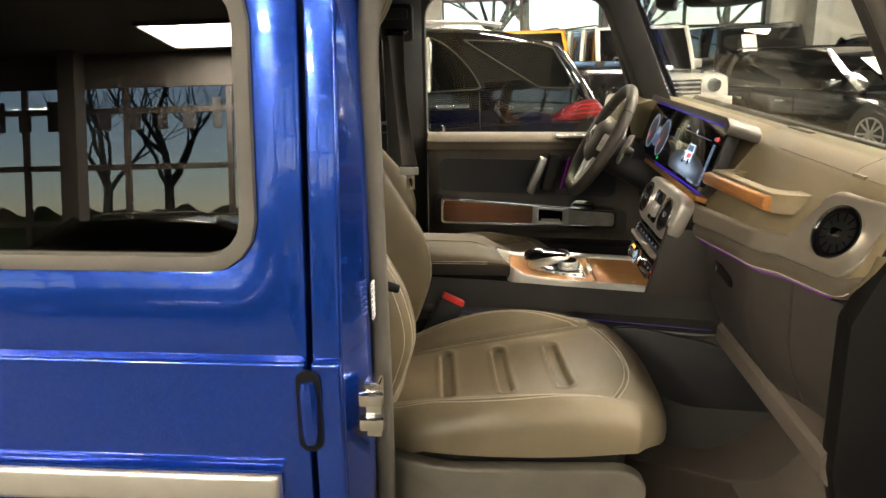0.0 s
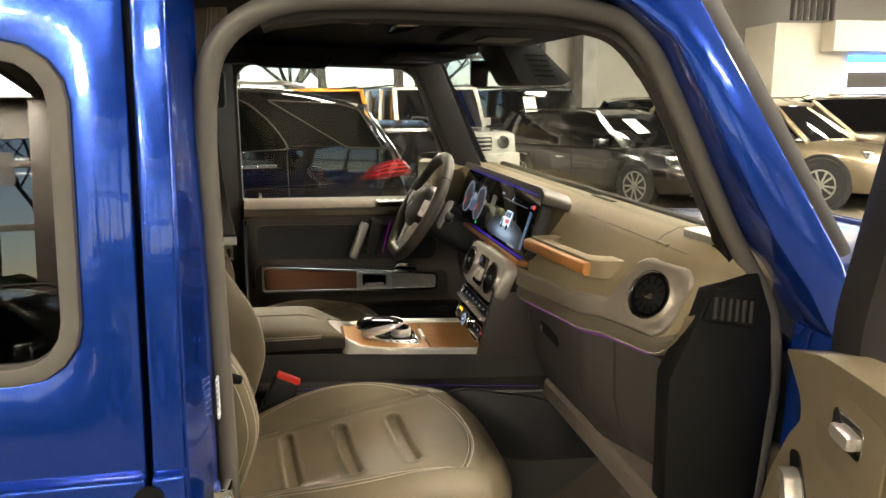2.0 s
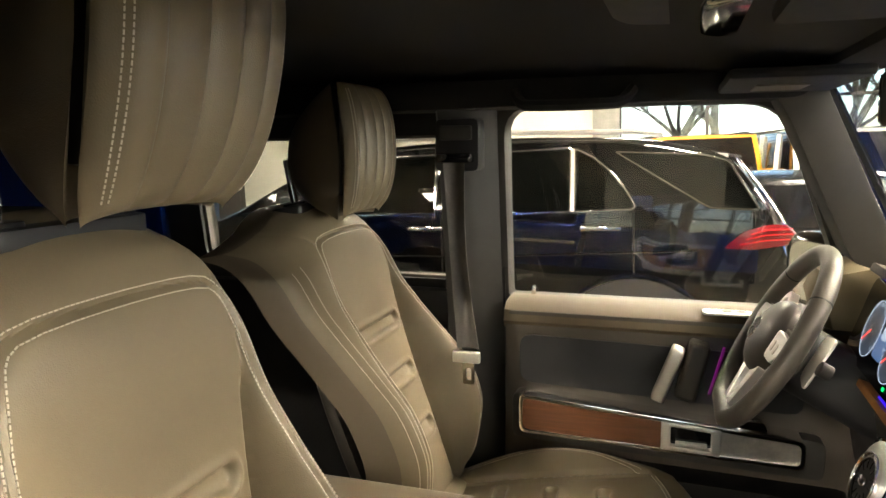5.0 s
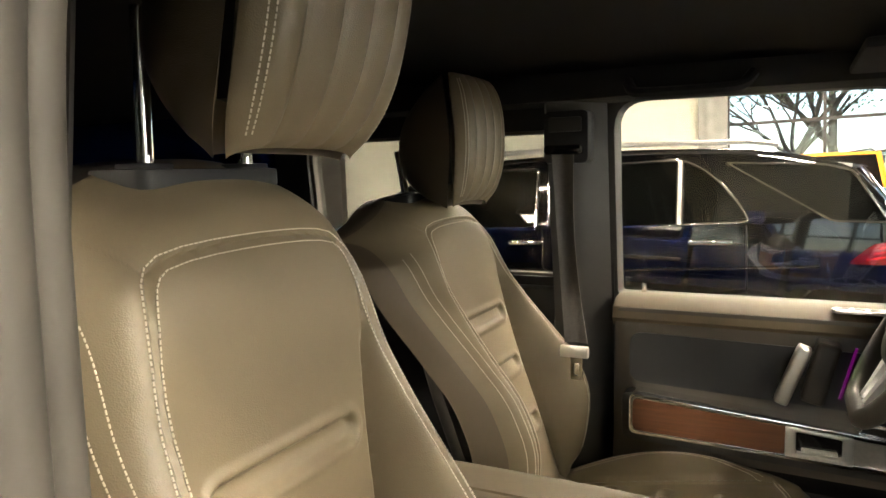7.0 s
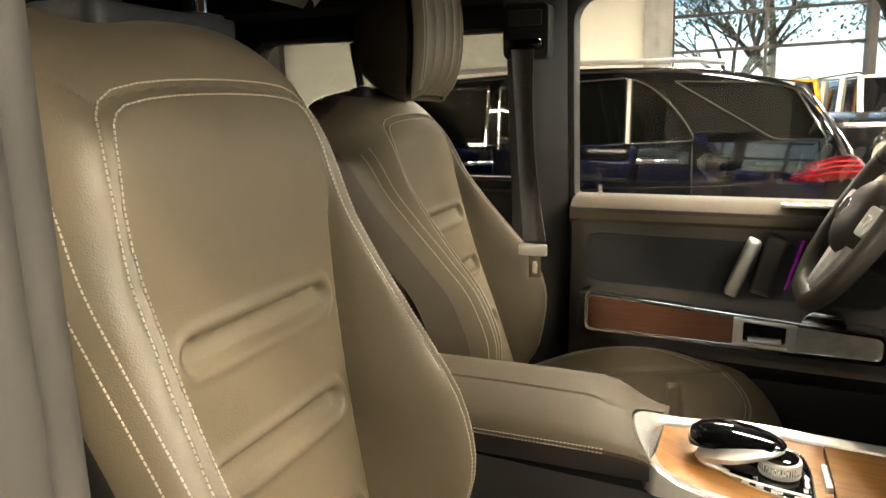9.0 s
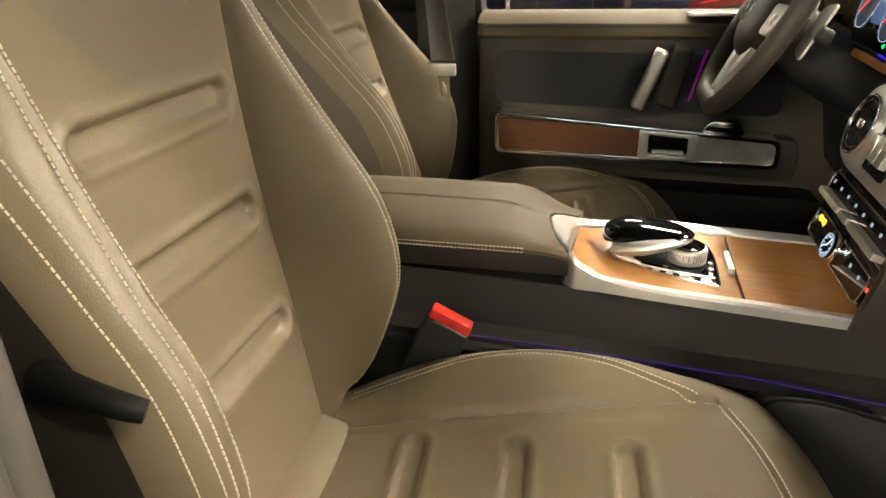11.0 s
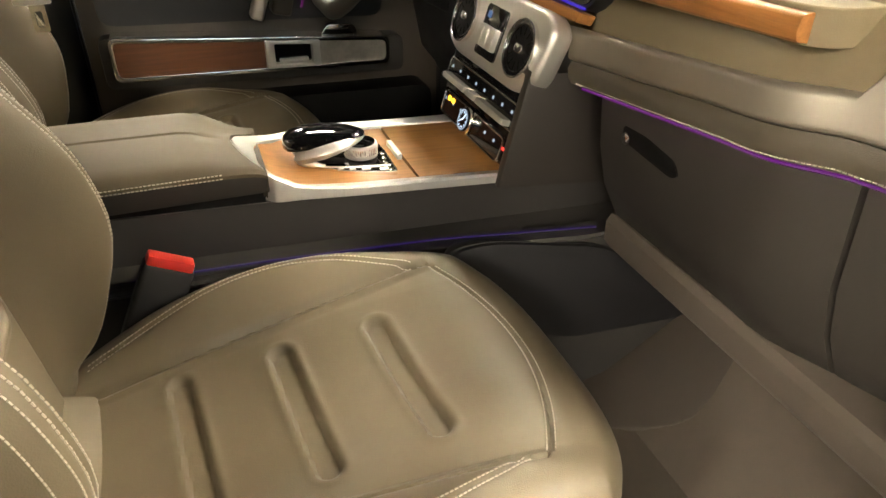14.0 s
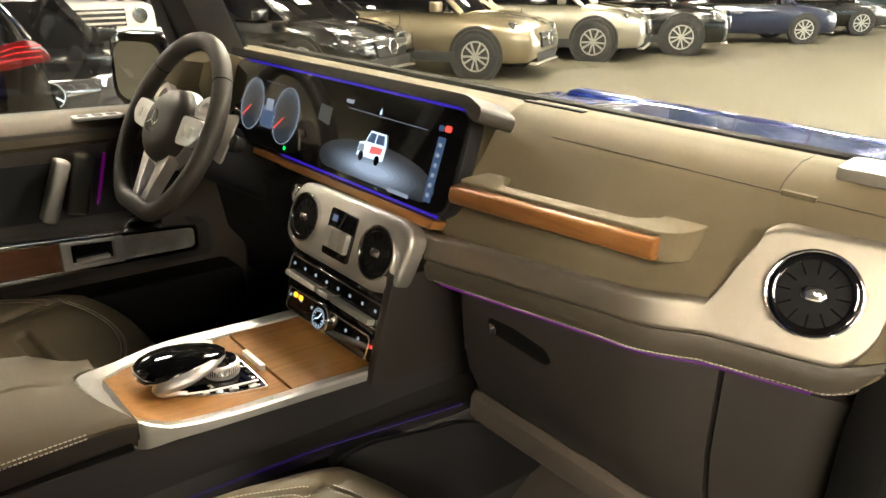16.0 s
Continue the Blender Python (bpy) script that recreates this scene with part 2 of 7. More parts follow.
M_SILVER = mat("satin silver trim", (0.64, 0.61, 0.56), 0.38, metal=0.85, noise_scale=30, spread=0.04)
M_CHROME = mat("chrome", (0.85, 0.84, 0.82), 0.08, metal=1.0)
# one walnut, its light put into the colour: doors shaded, handle and console lit
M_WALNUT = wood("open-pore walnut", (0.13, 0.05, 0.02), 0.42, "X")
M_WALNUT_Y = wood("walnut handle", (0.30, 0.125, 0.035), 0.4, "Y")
M_WALNUT_LIT = wood("lit walnut console", (0.40, 0.19, 0.055), 0.36, "X")
M_LINER = mat("black headliner cloth", (0.012, 0.012, 0.012), 0.95, noise_scale=60, bump=0.4, bump_scale=1500)
M_CARPET = mat("dark carpet", (0.085, 0.068, 0.052), 0.95, noise_scale=25, spread=0.08, bump=1.0, bump_scale=900)
M_RUBBER = mat("grey rubber seal", (0.075, 0.068, 0.058), 0.6, noise_scale=12)
M_SHELL = leather("brown shell leather", (0.105, 0.084, 0.056), 0.45)
M_STITCH = mat("pale thread", (0.52, 0.47, 0.38), 0.7)
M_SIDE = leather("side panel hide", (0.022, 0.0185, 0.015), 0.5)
M_SEATCOVER = mat("grained grey seat plastic", (0.105, 0.095, 0.076), 0.45, noise_scale=14, bump=0.3, bump_scale=800)
M_GLASS = glass("clear glass")
M_TINT = glass("privacy glass", (0.12, 0.12, 0.116), 1.0, 1.75)
M_TINT_FAR = glass("light tinted glass", (0.55, 0.56, 0.55))
M_WS = glass("windscreen glass", (0.95, 0.97, 0.95), 0.6, 1.3)
M_MIRROR = mat("mirror", (0.9, 0.9, 0.9), 0.01, metal=1.0)
M_LED_BLUE = glow("ambient light blue", (0.10, 0.004, 0.65), 0.020)
M_VENT = mat("matt black vent plastic", (0.003, 0.003, 0.003), 0.6, noise_scale=20, spec=0.2)
M_GLOVE = leather("glove box hide", (0.032, 0.028, 0.024), 0.5)
M_LED_SCREEN = glow("screen edge light", (0.05, 0.01, 1.0), 0.12)
M_ARM = leather("armrest leather", (0.086, 0.068, 0.042), 0.6)
M_ARM.node_tree.nodes["Principled BSDF"].inputs["Specular IOR Level"].default_value = 0.3
M_LED_DOOR = glow("ambient light violet", (0.42, 0.003, 0.36), 0.035)
M_LED_RED = glow("ambient light violet line", (0.40, 0.0, 0.60), 0.06)
M_LAMP = glow("lamp lens", (1.0, 0.9, 0.75), 9)
M_RED = mat("red plastic", (0.6, 0.025, 0.015), 0.4)
M_WEBBING = mat("belt webbing", (0.085, 0.078, 0.07), 0.75, noise_scale=200, bump=0.6, bump_scale=2200)

# ---- showroom ----
M_FLOOR = mat("polished screed floor", (0.078, 0.070, 0.051), 0.55, noise_scale=0.7, spread=0.10, bump=0.05, bump_scale=20, spec=0.12, rough_spread=0.06)
M_WALL = mat("warm white render", (0.72, 0.68, 0.58), 0.85, noise_scale=1.2, spread=0.05, bump=0.15, bump_scale=120)
M_PANEL = mat("grey wall panel", (0.36, 0.34, 0.30), 0.6, noise_scale=0.6, spread=0.08)
M_CEIL = mat("dark ceiling", (0.09, 0.085, 0.08), 0.9, noise_scale=1.5)
M_STEEL = mat("dark brown steel", (0.055, 0.047, 0.042), 0.5, noise_scale=4)
M_GALV = mat("grey steel column", (0.3, 0.29, 0.27), 0.5, noise_scale=5)
M_TUBE = glow("ceiling panel diffuser", (1.0, 0.88, 0.69), 62.0)
M_BLUESIGN = glow("blue sign face", (0.05, 0.28, 1.0), 1.4)
M_SCREENSIGN = glow("pale sign face", (0.75, 0.85, 1.0), 1.2)
M_LETTER = mat("dark lettering film", (0.03, 0.03, 0.035), 0.6)

def structure(name, bm, material, label, category):
    return tagged(part(name, bm, material), label, category, kind="structure")

structure("floor", box(-30, 40, -15.05, 30, -0.3, 0), M_FLOOR, "polished beige screed floor of the showroom", "floor")
structure("ceiling", box(-22, 26.3, -15, 24, 5.6, 5.9), M_CEIL, "dark suspended showroom ceiling", "ceiling")
structure("wall_west", box(-22.3, -22, -15, 24, 0, 5.9), M_WALL, "plain warm white showroom wall", "wall")
structure("wall_east", box(26, 26.3, 16.2, 24, 0, 5.9), M_PANEL, "plain grey showroom wall", "wall")
structure("wall_east_return", box(26, 26.3, -15, -12.2, 0, 5.9), M_PANEL, "plain grey showroom wall", "wall")

# far wall: white bay, glazed gates, grey panels
WALL_Y = 18.0
structure("wall_north", box(-11.36, -1.6, WALL_Y, WALL_Y + 0.3, 0, 5.6), M_WALL, "brightly lit warm white wall bay", "wall")
structure("wall_north_panel", box(6.9, 26.3, WALL_Y + 0.6, WALL_Y + 0.9, 0, 5.6), M_PANEL, "grey panelled showroom wall", "wall")
structure("wall_north_header", box(-1.2, 7.0, WALL_Y, WALL_Y + 0.3, 5.0, 5.6), M_STEEL, "dark steel header over the gates", "wall")
structure("wall_north_west", box(-22, -14.5, WALL_Y, WALL_Y + 0.3, 0, 5.6), M_WALL, "warm white showroom wall", "wall")
for i, (x, w) in enumerate(((-1.29, 0.6), (6.85, 0.3), (7.94, 0.4), (-11.73, 0.74), (2.9, 0.16))):
    structure("column", box(x - w / 2, x + w / 2, WALL_Y - 0.25, WALL_Y + 0.35, 0, 5.6, 0.01), M_GALV if i < 3 else M_STEEL, "steel column against the far wall", "column")

def glazing(name, x0, x1, z0, z1, y, nx, nz, bar=0.06, label="glazed wall with dark steel bars"):
    win = thing(name, ((x0 + x1) / 2, y, z0), label, "window", kind="structure")
    for i in range(nx + 1):
        x = x0 + (x1 - x0) * i / nx
        part("mullion", box(x - bar / 2, x + bar / 2, y - 0.05, y + 0.05, z0, z1, 0.004), M_STEEL, win)
    for k in range(nz + 1):
        z = z0 + (z1 - z0) * k / nz
        part("transom", box(x0, x1, y - 0.04, y + 0.04, z - bar / 2, z + bar / 2, 0.004), M_STEEL, win)
    for i in range(nx):
        for k in range(nz):
            ax, bx = x0 + (x1 - x0) * i / nx + bar / 2, x0 + (x1 - x0) * (i + 1) / nx - bar / 2
            az, bz = z0 + (z1 - z0) * k / nz + bar / 2, z0 + (z1 - z0) * (k + 1) / nz - bar / 2
            p = part("pane", box(ax, bx, y - 0.006, y + 0.006, az, bz), M_GLASS, win, smooth=False)
            p.visible_shadow = False
    return win

glazing("window_1", -0.985, 2.85, 0.49, 5.11, WALL_Y + 0.1, 2, 6, 0.07)
glazing("window_2", 2.95, 6.7, 0.49, 5.11, WALL_Y + 0.1, 2, 6, 0.07)
structure("gate_base", box(-1.0, 6.7, WALL_Y + 0.02, WALL_Y + 0.18, 0, 0.455, 0.01), M_STEEL, "dark steel panel along the foot of the gates", "gate")
glazing("window_3", -14.5, -12.1, 0.0, 5.6, WALL_Y + 0.1, 2, 4)

# unseen glazing, added as an opening for the fill lamp
end_glass = glazing("unseen_end_window", -14.2, 14.2, 0.0, 5.6, 0.0, 10, 3, 0.12, "added, unseen glazed end of the hall in a dark steel grid")
end_glass.matrix_basis = Matrix.Translation((26.15, 2.0, 0)) @ Matrix.Rotation(radians(90), 4, "Z") @ end_glass.matrix_basis
# street front behind the camera: a dark steel grid of tall panes
FRONT_Y = -15.0
glazing("window_4", -22.0, 36.0, 0.0, 5.6, FRONT_Y, 22, 4, 0.14, "tall showroom front in a dark steel grid")
for x in range(-20, 36, 5):
    structure("front_column", box(x - 0.22, x + 0.22, FRONT_Y + 0.15, FRONT_Y + 0.6, 0, 5.6, 0.01), M_STEEL, "dark steel column inside the glazed front", "column")
lettering = thing("window_lettering", (-2, FRONT_Y + 0.04, 3.6), "dark lettering band on the glazed front", "lettering")
random.seed(3)
structure("front_header", box(-22, 36, FRONT_Y + 0.06, FRONT_Y + 0.12, 4.75, 5.6), M_STEEL, "dark fascia over the glazed front", "wall")
x = -12.2
while x < -4.5:
    w = random.choice((0.42, 0.5, 0.6))
    part("bar", box(x, x + w * 0.55, FRONT_Y + 0.02, FRONT_Y + 0.03, 3.72, 3.72 + random.choice((0.5, 0.5, 0.75))), M_LETTER, lettering, smooth=False)
    x += w + 0.16

# ceiling lights
def ceiling_light(x, y, w=1.5, d=0.54):
    l = thing("ceiling_light", (x, y, 5.5), "flat white rectangular ceiling light panel", "ceiling light", "ceiling lights")
    part("frame", ring(rrect(x, y, w + 0.12, d + 0.12, 0.01, 2), rrect(x, y, w, d, 0.01, 2), "z", 5.50, 5.6), M_STEEL, l, smooth=False)
    part("diffuser", box(x - w / 2, x + w / 2, y - d / 2, y + d / 2, 5.53, 5.55), M_TUBE, l, smooth=False)

ceiling_light(-6.1, -13.3, 2.1, 1.9)
for x in range(-16, 25, 8):
    for y in (-8.0, -3.0, 2.5, 7.5, 13.0):
        if x < 2 and -4 < y < 5 or x == 0 and y < 0:
            continue
        ceiling_light(x + (1.2 if y in (-3.0, 7.5) else 0), y)
# further unseen panels, added and placed to light the cabin
for x, y in ((6.0, 5.2), (11.5, 0.0), (12.0, 5.0), (16.5, 5.0), (4.4, -1.6), (-5.8, -2.2), (-4.5, -5.0), (-8.6, -5.0), (-1.2, -7.6), (-5.0, -10.4)):
    ceiling_light(x, y)
ceiling_light(3.4, 4.6, 1.5, 0.54)

# office booth at the side of the hall
booth = thing("office_booth", (17, 17.5, 0), "cream office booth with a blue sign over its counter", "booth")
part("wall", box(13.0, 24, 17.2, 18.55, 0, 3.62, 0.02), M_WALL, booth)
part("fascia", box(14.4, 24, 16.7, 17.2, 2.86, 3.64, 0.02), M_WALL, booth)
part("sign", box(15.3, 22, 17.12, 17.18, 2.58, 2.76), M_BLUESIGN, booth, "glowing blue sign strip")
part("screen", box(15.3, 22, 17.14, 17.19, 1.0, 2.57), M_SCREENSIGN, booth, "pale glowing display wall")
part("counter", box(15.3, 22, 17.08, 17.135, 1.9, 2.32), M_STEEL, booth)
for i in range(7):
    structure("curtain", prism(rounded([(13.2 + i * 0.2, 17.0), (13.3 + i * 0.2, 16.92), (13.4 + i * 0.2, 17.0), (13.3 + i * 0.2, 17.06)], 0.04), "z", 3.66, 5.55), M_STEEL, "dark brown hanging curtain fold", "curtain")

# outside: ground, verge and trees behind both glass fronts
M_GRASS = mat("grass verge", (0.06, 0.10, 0.03), 0.95, noise_scale=3, spread=0.4)
M_ASPHALT = mat("forecourt asphalt", (0.07, 0.07, 0.07), 0.9, noise_scale=5, spread=0.25)
M_BARK = mat("bark", (0.07, 0.055, 0.04), 0.95, noise_scale=12, spread=0.4)
M_LEAF = mat("leaves", (0.07, 0.11, 0.04), 0.8, noise_scale=6, spread=0.4)
structure("ground", box(-300, 300, 30, 300, -0.5, -0.05), M_GRASS, "green verge behind the gates", "ground")
structure("forecourt", box(-300, 300, -300, -15.05, -0.4, -0.05), M_ASPHALT, "asphalt forecourt before the glazed front", "ground")


def tree(x, y, height, leaves, seed):
    rnd = random.Random(seed)
    t = thing("tree", (x, y, -0.05), "leafy tree outside the glass" if leaves else "bare winter tree outside the glass", "tree", "trees outside")
    limbs, tips = bmesh.new(), []
    bms = []
    def limb(p, d, length, r, level):
        pts = [p]
        for k in range(4):
            d2 = (d + Vector((rnd.uniform(-0.25, 0.25), rnd.uniform(-0.25, 0.25), rnd.uniform(-0.05, 0.2)))).normalized()
            pts.append(pts[-1] + d2 * length / 4)
            d = d2
        bms.append(tube(pts, lambda q: r * (1 - 0.6 * q), n=5 if level else 7))
        tips.append(pts[-1])
        if level < 3:
            for k in range(4 if level else 6):
                a = rnd.uniform(0, math.tau)
                q = pts[rnd.choice((2, 3, 4))]
                limb(q, (d * 0.7 + Vector((math.cos(a), math.sin(a), rnd.uniform(0.1, 0.7)))).normalized(), length * rnd.uniform(0.5, 0.7), r * 0.45, level + 1)
    limb(Vector((x, y, -0.05)), Vector((0, 0, 1)), height * 0.5, height * 0.022, 0)
    part("trunk", merge(*bms), M_BARK, t)
    if leaves:
        crown = bmesh.new()
        for tip in tips:
            for k in range(24):
                c = tip + Vector((rnd.gauss(0, 0.35), rnd.gauss(0, 0.35), rnd.gauss(0, 0.3)))
                n = Vector((rnd.gauss(0, 1), rnd.gauss(0, 1), rnd.gauss(0, 1))).normalized()
                u = n.orthogonal().normalized() * rnd.uniform(0.04, 0.085)
                w = n.cross(u)
                crown.faces.new([crown.verts.new(c + q) for q in (u, w * 0.6, -u, -w * 0.6)])
        part("crown", crown, M_LEAF, t, smooth=False)


for i, (x, y, h, lf) in enumerate(((-0.2, 27, 9, True), (2.0, 30, 11, True), (4.2, 26, 8, True), (6.5, 31, 10, False), (8.5, 28, 9, True), (-13.5, 29, 9, True), (-17, 31, 8, False),
                                   (-12, -24, 11, False), (-8, -27, 12, False), (-4, -25, 11, False), (0, -28, 11, False), (-16, -27, 12, False), (6, -26, 11, False))):
    tree(x, y, h, lf, 20 + i)

# unseen backdrop added so that the bonnet mirrors dark, not bright sky
structure("reflection_backdrop", grid(lambda u, v: (44 + 2.5 * noise.noise(Vector((u * 40, v * 9, 7))), -60 + 130 * u, 15 * v + 2.4 * v * noise.noise(Vector((u * 50, v * 4, 1)))), 240, 14), M_LEAF, "unseen dark leafy backdrop added for the bonnet to reflect", "trees")
hedge = tagged(part("hedge", grid(lambda u, v: (-30 + 70 * u, -23 - 0.8 * math.sin(math.pi * v) + 0.3 * noise.noise(Vector((u * 60, v * 6, 0))), 1.9 * v + 0.35 * noise.noise(Vector((u * 90, v * 5, 3)))), 260, 10), M_LEAF), "dark clipped hedge beyond the forecourt", "hedge", kind="structure")

# ---- the blue off-road car: shell ----
CY = 1.875          # middle of the car
BELT = 1.175        # crease along the flanks


def lean(bm, near=True):
    """Lets the flank tip inwards above the crease, and mirrors it for the far side."""
    for v in bm.verts:
        v.co.y += max(0, v.co.z - BELT) * 0.13
        if not near:
            v.co.y = 2 * CY - v.co.y
    if not near:
        bmesh.ops.reverse_faces(bm, faces=bm.faces)
    return bm


car = thing("offroad_car", (-0.4, CY, 0), "glossy metallic blue boxy off-road car with its front door open", "car")

for near in (True, False):
    # rear door: lower skin, upper frame, window
    rd = part("rear_door", lean(merge(
        box(-1.08, -0.087, 1.008, 1.06, 0.56, BELT, 0.006, 3),
        ring(rrect(-0.5835, 1.487, 0.993, 0.634, 0.004), rrect(-0.565, 1.498, 0.83, 0.40, 0.07), "y", 1.02, 1.06, 0.003)), near), M_BLUE, car, "blue rear door with tinted window")
    part("window_seal", lean(ring(rrect(-0.565, 1.498, 0.83, 0.40, 0.07), rrect(-0.565, 1.498, 0.786, 0.356, 0.052), "y", 1.012, 1.055, 0.004), near), M_RUBBER, rd)
    g = part("window_pane", lean(prism(rrect(-0.565, 1.498, 0.79, 0.36, 0.05), "y", 1.030, 1.036), near), M_TINT if near else M_TINT_FAR, rd)
    g.visible_shadow = False
    part("rub_strip", lean(merge(box(-1.06, -0.13, 0.985, 1.01, 0.955, 1.008, 0.01, 3), ), near), M_SILVER, rd)
    part("rub_strip_edge", lean(box(-1.065, -0.125, 0.990, 1.008, 1.0085, 1.016, 0.003), near), M_BLUE, rd)
    # hinge of the rear door
    hg = tube([(-0.083, 1.003, 1.055 + 0.095 * k / 6) for k in range(7)], lambda t: 0.0125 if 0.08 < t < 0.92 else 0.009, n=12)
    part("door_hinge", lean(hg, near), M_BLUE, car)
    part("hinge_recess", lean(prism(rrect(-0.083, 1.1025, 0.034, 0.125, 0.015), "y", 1.004, 1.009), near), M_VENT, car)
    # pillar between the doors
    part("b_pillar", lean(merge(
        box(-0.079, -0.038 if near else -0.066, 1.008, 1.06, 0.56, BELT, 0.006, 3), box(-0.079, -0.038 if near else -0.066, 1.02, 1.06, BELT - 0.002, 1.80, 0.006, 3)), near), M_BLUE, car)
    if not near:
        part("rear_window_trim", lean(ring(rrect(-0.5835, 1.487, 0.993, 0.634, 0.004), rrect(-0.565, 1.498, 0.80, 0.37, 0.06), "y", 1.062, 1.074), near), M_BLACK, car)
        part("pillar_lining", lean(merge(box(-0.15, -0.066, 1.062, 1.074, 0.60, 1.80), box(-0.0705, -0.061, 1.005, 1.0615, 0.60, 1.80)), near), M_BLACK, car)
    part("door_gap", lean(box(-0.0885, -0.0775, 1.028, 1.055, 0.56, 1.80), near), M_VENT, car)
    # quarter behind the rear door, sill
    part("rear_quarter", lean(box(-2.5, -1.09, 1.01, 1.07, 0.56, 1.80, 0.01), near), M_BLUE, car)
    part("sill", lean(box(-1.08, 0.83, 1.02, 1.14, 0.42, 0.66, 0.015), near), M_BLACK, car)
    # roof rail
    part("roof_rail", lean(prism(rounded([(-2.5, 1.79), (0.60, 1.79), (0.62, 1.83), (0.54, 1.93), (-2.5, 1.93)], 0.02), "y", 1.02, 1.1, 0.012), near), M_BLUE, car)
    # windscreen pillar
    ap = [(0.545, 1.79), (0.635, 1.725), (0.80, 1.445), (0.865, 1.36), (0.908, 1.285), (0.96, 1.285), (0.925, 1.40), (0.655, 1.81)] if near else [(0.50, 1.79), (0.555, 1.725), (0.70, 1.445), (0.715, 1.385), (0.73, 1.30), (0.80, 1.30), (0.775, 1.40), (0.585, 1.81)]
    part("a_pillar", lean(prism(rounded(ap, 0.012, 3), "y", 1.018, 1.115, 0.012), near), M_BLUE, car)
    if near:
        part("screen_trim", lean(prism([(0.66, 1.81), (0.93, 1.40), (0.965, 1.41), (0.70, 1.82)], "y", 1.04, 1.09, 0.01), near), M_GREY, car)
    part("lower_a_pillar", lean(prism([(0.912, 1.287), (0.915, 0.56), (0.96, 0.56), (0.96, 1.287)], "y", 1.018, 1.115, 0.012), near), M_BLUE, car)
    # fender with its light
    part("fender", lean(merge(box(0.964, 2.15, 1.005, 1.25, 0.62, 1.20, 0.03, 3)), near), M_BLUE, car)


part("roof", prism([(-2.5, 1.905), (0.53, 1.905), (0.60, 1.86), (0.61, 1.875), (0.54, 1.95), (-2.5, 1.95)], "y", 1.13, 2 * CY - 1.13, 0.01), M_BLUE, car)
part("bonnet", thick(grid(lambda u, v: (0.93 + 1.16 * u, 1.075 + 1.60 * v, 1.222 + 0.034 * math.sin(math.pi * v) ** 0.35 - 0.03 * u * u - 0.03 * sstep(0.9, 1.0, u) + 0.010 * sstep(0.2, 0.3, v) * sstep(0.8, 0.7, v)), 30, 60), 0.02), M_BLUE, car)
part("scuttle", prism([(0.83, 1.32), (0.83, 1.385), (0.93, 1.30), (0.93, 1.24)], "y", 1.13, 2 * CY - 1.13), M_BLACK, car)
part("front_end", box(2.1, 2.2, 1.08, 2 * CY - 1.08, 0.6, 1.22, 0.03), M_BLUE, car)
part("floor_pan", box(-2.5, 2.1, 1.06, 2 * CY - 1.06, 0.42, 0.60), M_BLACK, car)
part("tail_panel", box(-2.56, -2.5, 1.02, 2 * CY - 1.02, 0.45, 1.93, 0.02), M_BLUE, car)
part("bulkhead", prism([(0.93, 0.6), (0.93, 1.24), (0.97, 1.24), (0.97, 0.6)], "y", 1.10, 2 * CY - 1.10), M_BLACK, car)
for x in (-1.75, 1.45):
    for s in (-1, 1):
        w = part("wheel", move(disc(0.39, 0.25, 40, 0.04), Matrix.Translation((x, CY + s * 0.74, 0.39)) @ Matrix.Rotation(radians(90), 4, "X")), M_BLACK, car)

# jamb and rubber seal round the near door opening
part("door_jamb", loft([[(x, y + k * max(0, z - BELT), z) for x, y, k in ((-0.045, 1.022, 0.13), (-0.036, 1.024, 0.13), (-0.031, 1.040, 0.13), (-0.016, 1.085, 0.12), (-0.012, 1.112, 0.07), (-0.035, 1.12, 0.09), (-0.06, 1.12, 0.09))] for z in (0.56, 1.0, BELT, 1.5, 1.80)]), M_BLUE, car)
OPENING = [(0.0, 0.60), (0.0, 1.0), (-0.005, 1.4), (-0.004, 1.62), (0.025, 1.715), (0.12, 1.762), (0.30, 1.77), (0.52, 1.766), (0.61, 1.728), (0.68, 1.625), (0.782, 1.445), (0.838, 1.362), (0.878, 1.285), (0.893, 1.17), (0.884, 1.0), (0.85, 0.60)]
seal_path = smooth_path([(x, 1.137 + 0.01 * max(0, z - BELT), z) for x, z in OPENING], 6)
for near in (True, False):
    p = [Vector((q.x, q.y if near else 2 * CY - q.y, q.z)) for q in seal_path]
    if not near:
        continue
    part("door_seal", merge(tube(p, 0.0155, n=10, up=(0, 1, 0)), tube([q + Vector((0, 0.022, 0)) for q in p], 0.0125, n=10, up=(0, 1, 0))), M_RUBBER, car)
    p = [q for q in p if q.x > 0.1 or q.z > 1.75]
    part("opening_trim", tube([q + Vector((0, 0.028 if near else -0.028, 0)) + 0.012 * Vector((-1 if q.x < 0.1 else 0, 0, -1 if q.z > 1.7 else 0)) for q in p], 0.018, n=8, up=(0, 1, 0)), M_GREY, car)

M_PAPERTAG = mat("printed label", (0.55, 0.55, 0.55), 0.6)
# latch and sticker on the jamb
latch = part("door_latch", merge(box(-0.012, 0.012, 1.045, 1.075, 1.04, 1.128, 0.004), box(-0.02, 0.016, 1.035, 1.047, 1.055, 1.075, 0.003), box(-0.02, 0.016, 1.035, 1.047, 1.095, 1.115, 0.003)), M_CHROME, car)
part("jamb_sticker", merge(*[box(-0.0065, -0.0035, 1.098, 1.116, 1.205 + 0.0085 * i, 1.2105 + 0.0085 * i) for i in range(7)]), M_PAPERTAG, car, "pale marks of a jamb sticker", smooth=False)

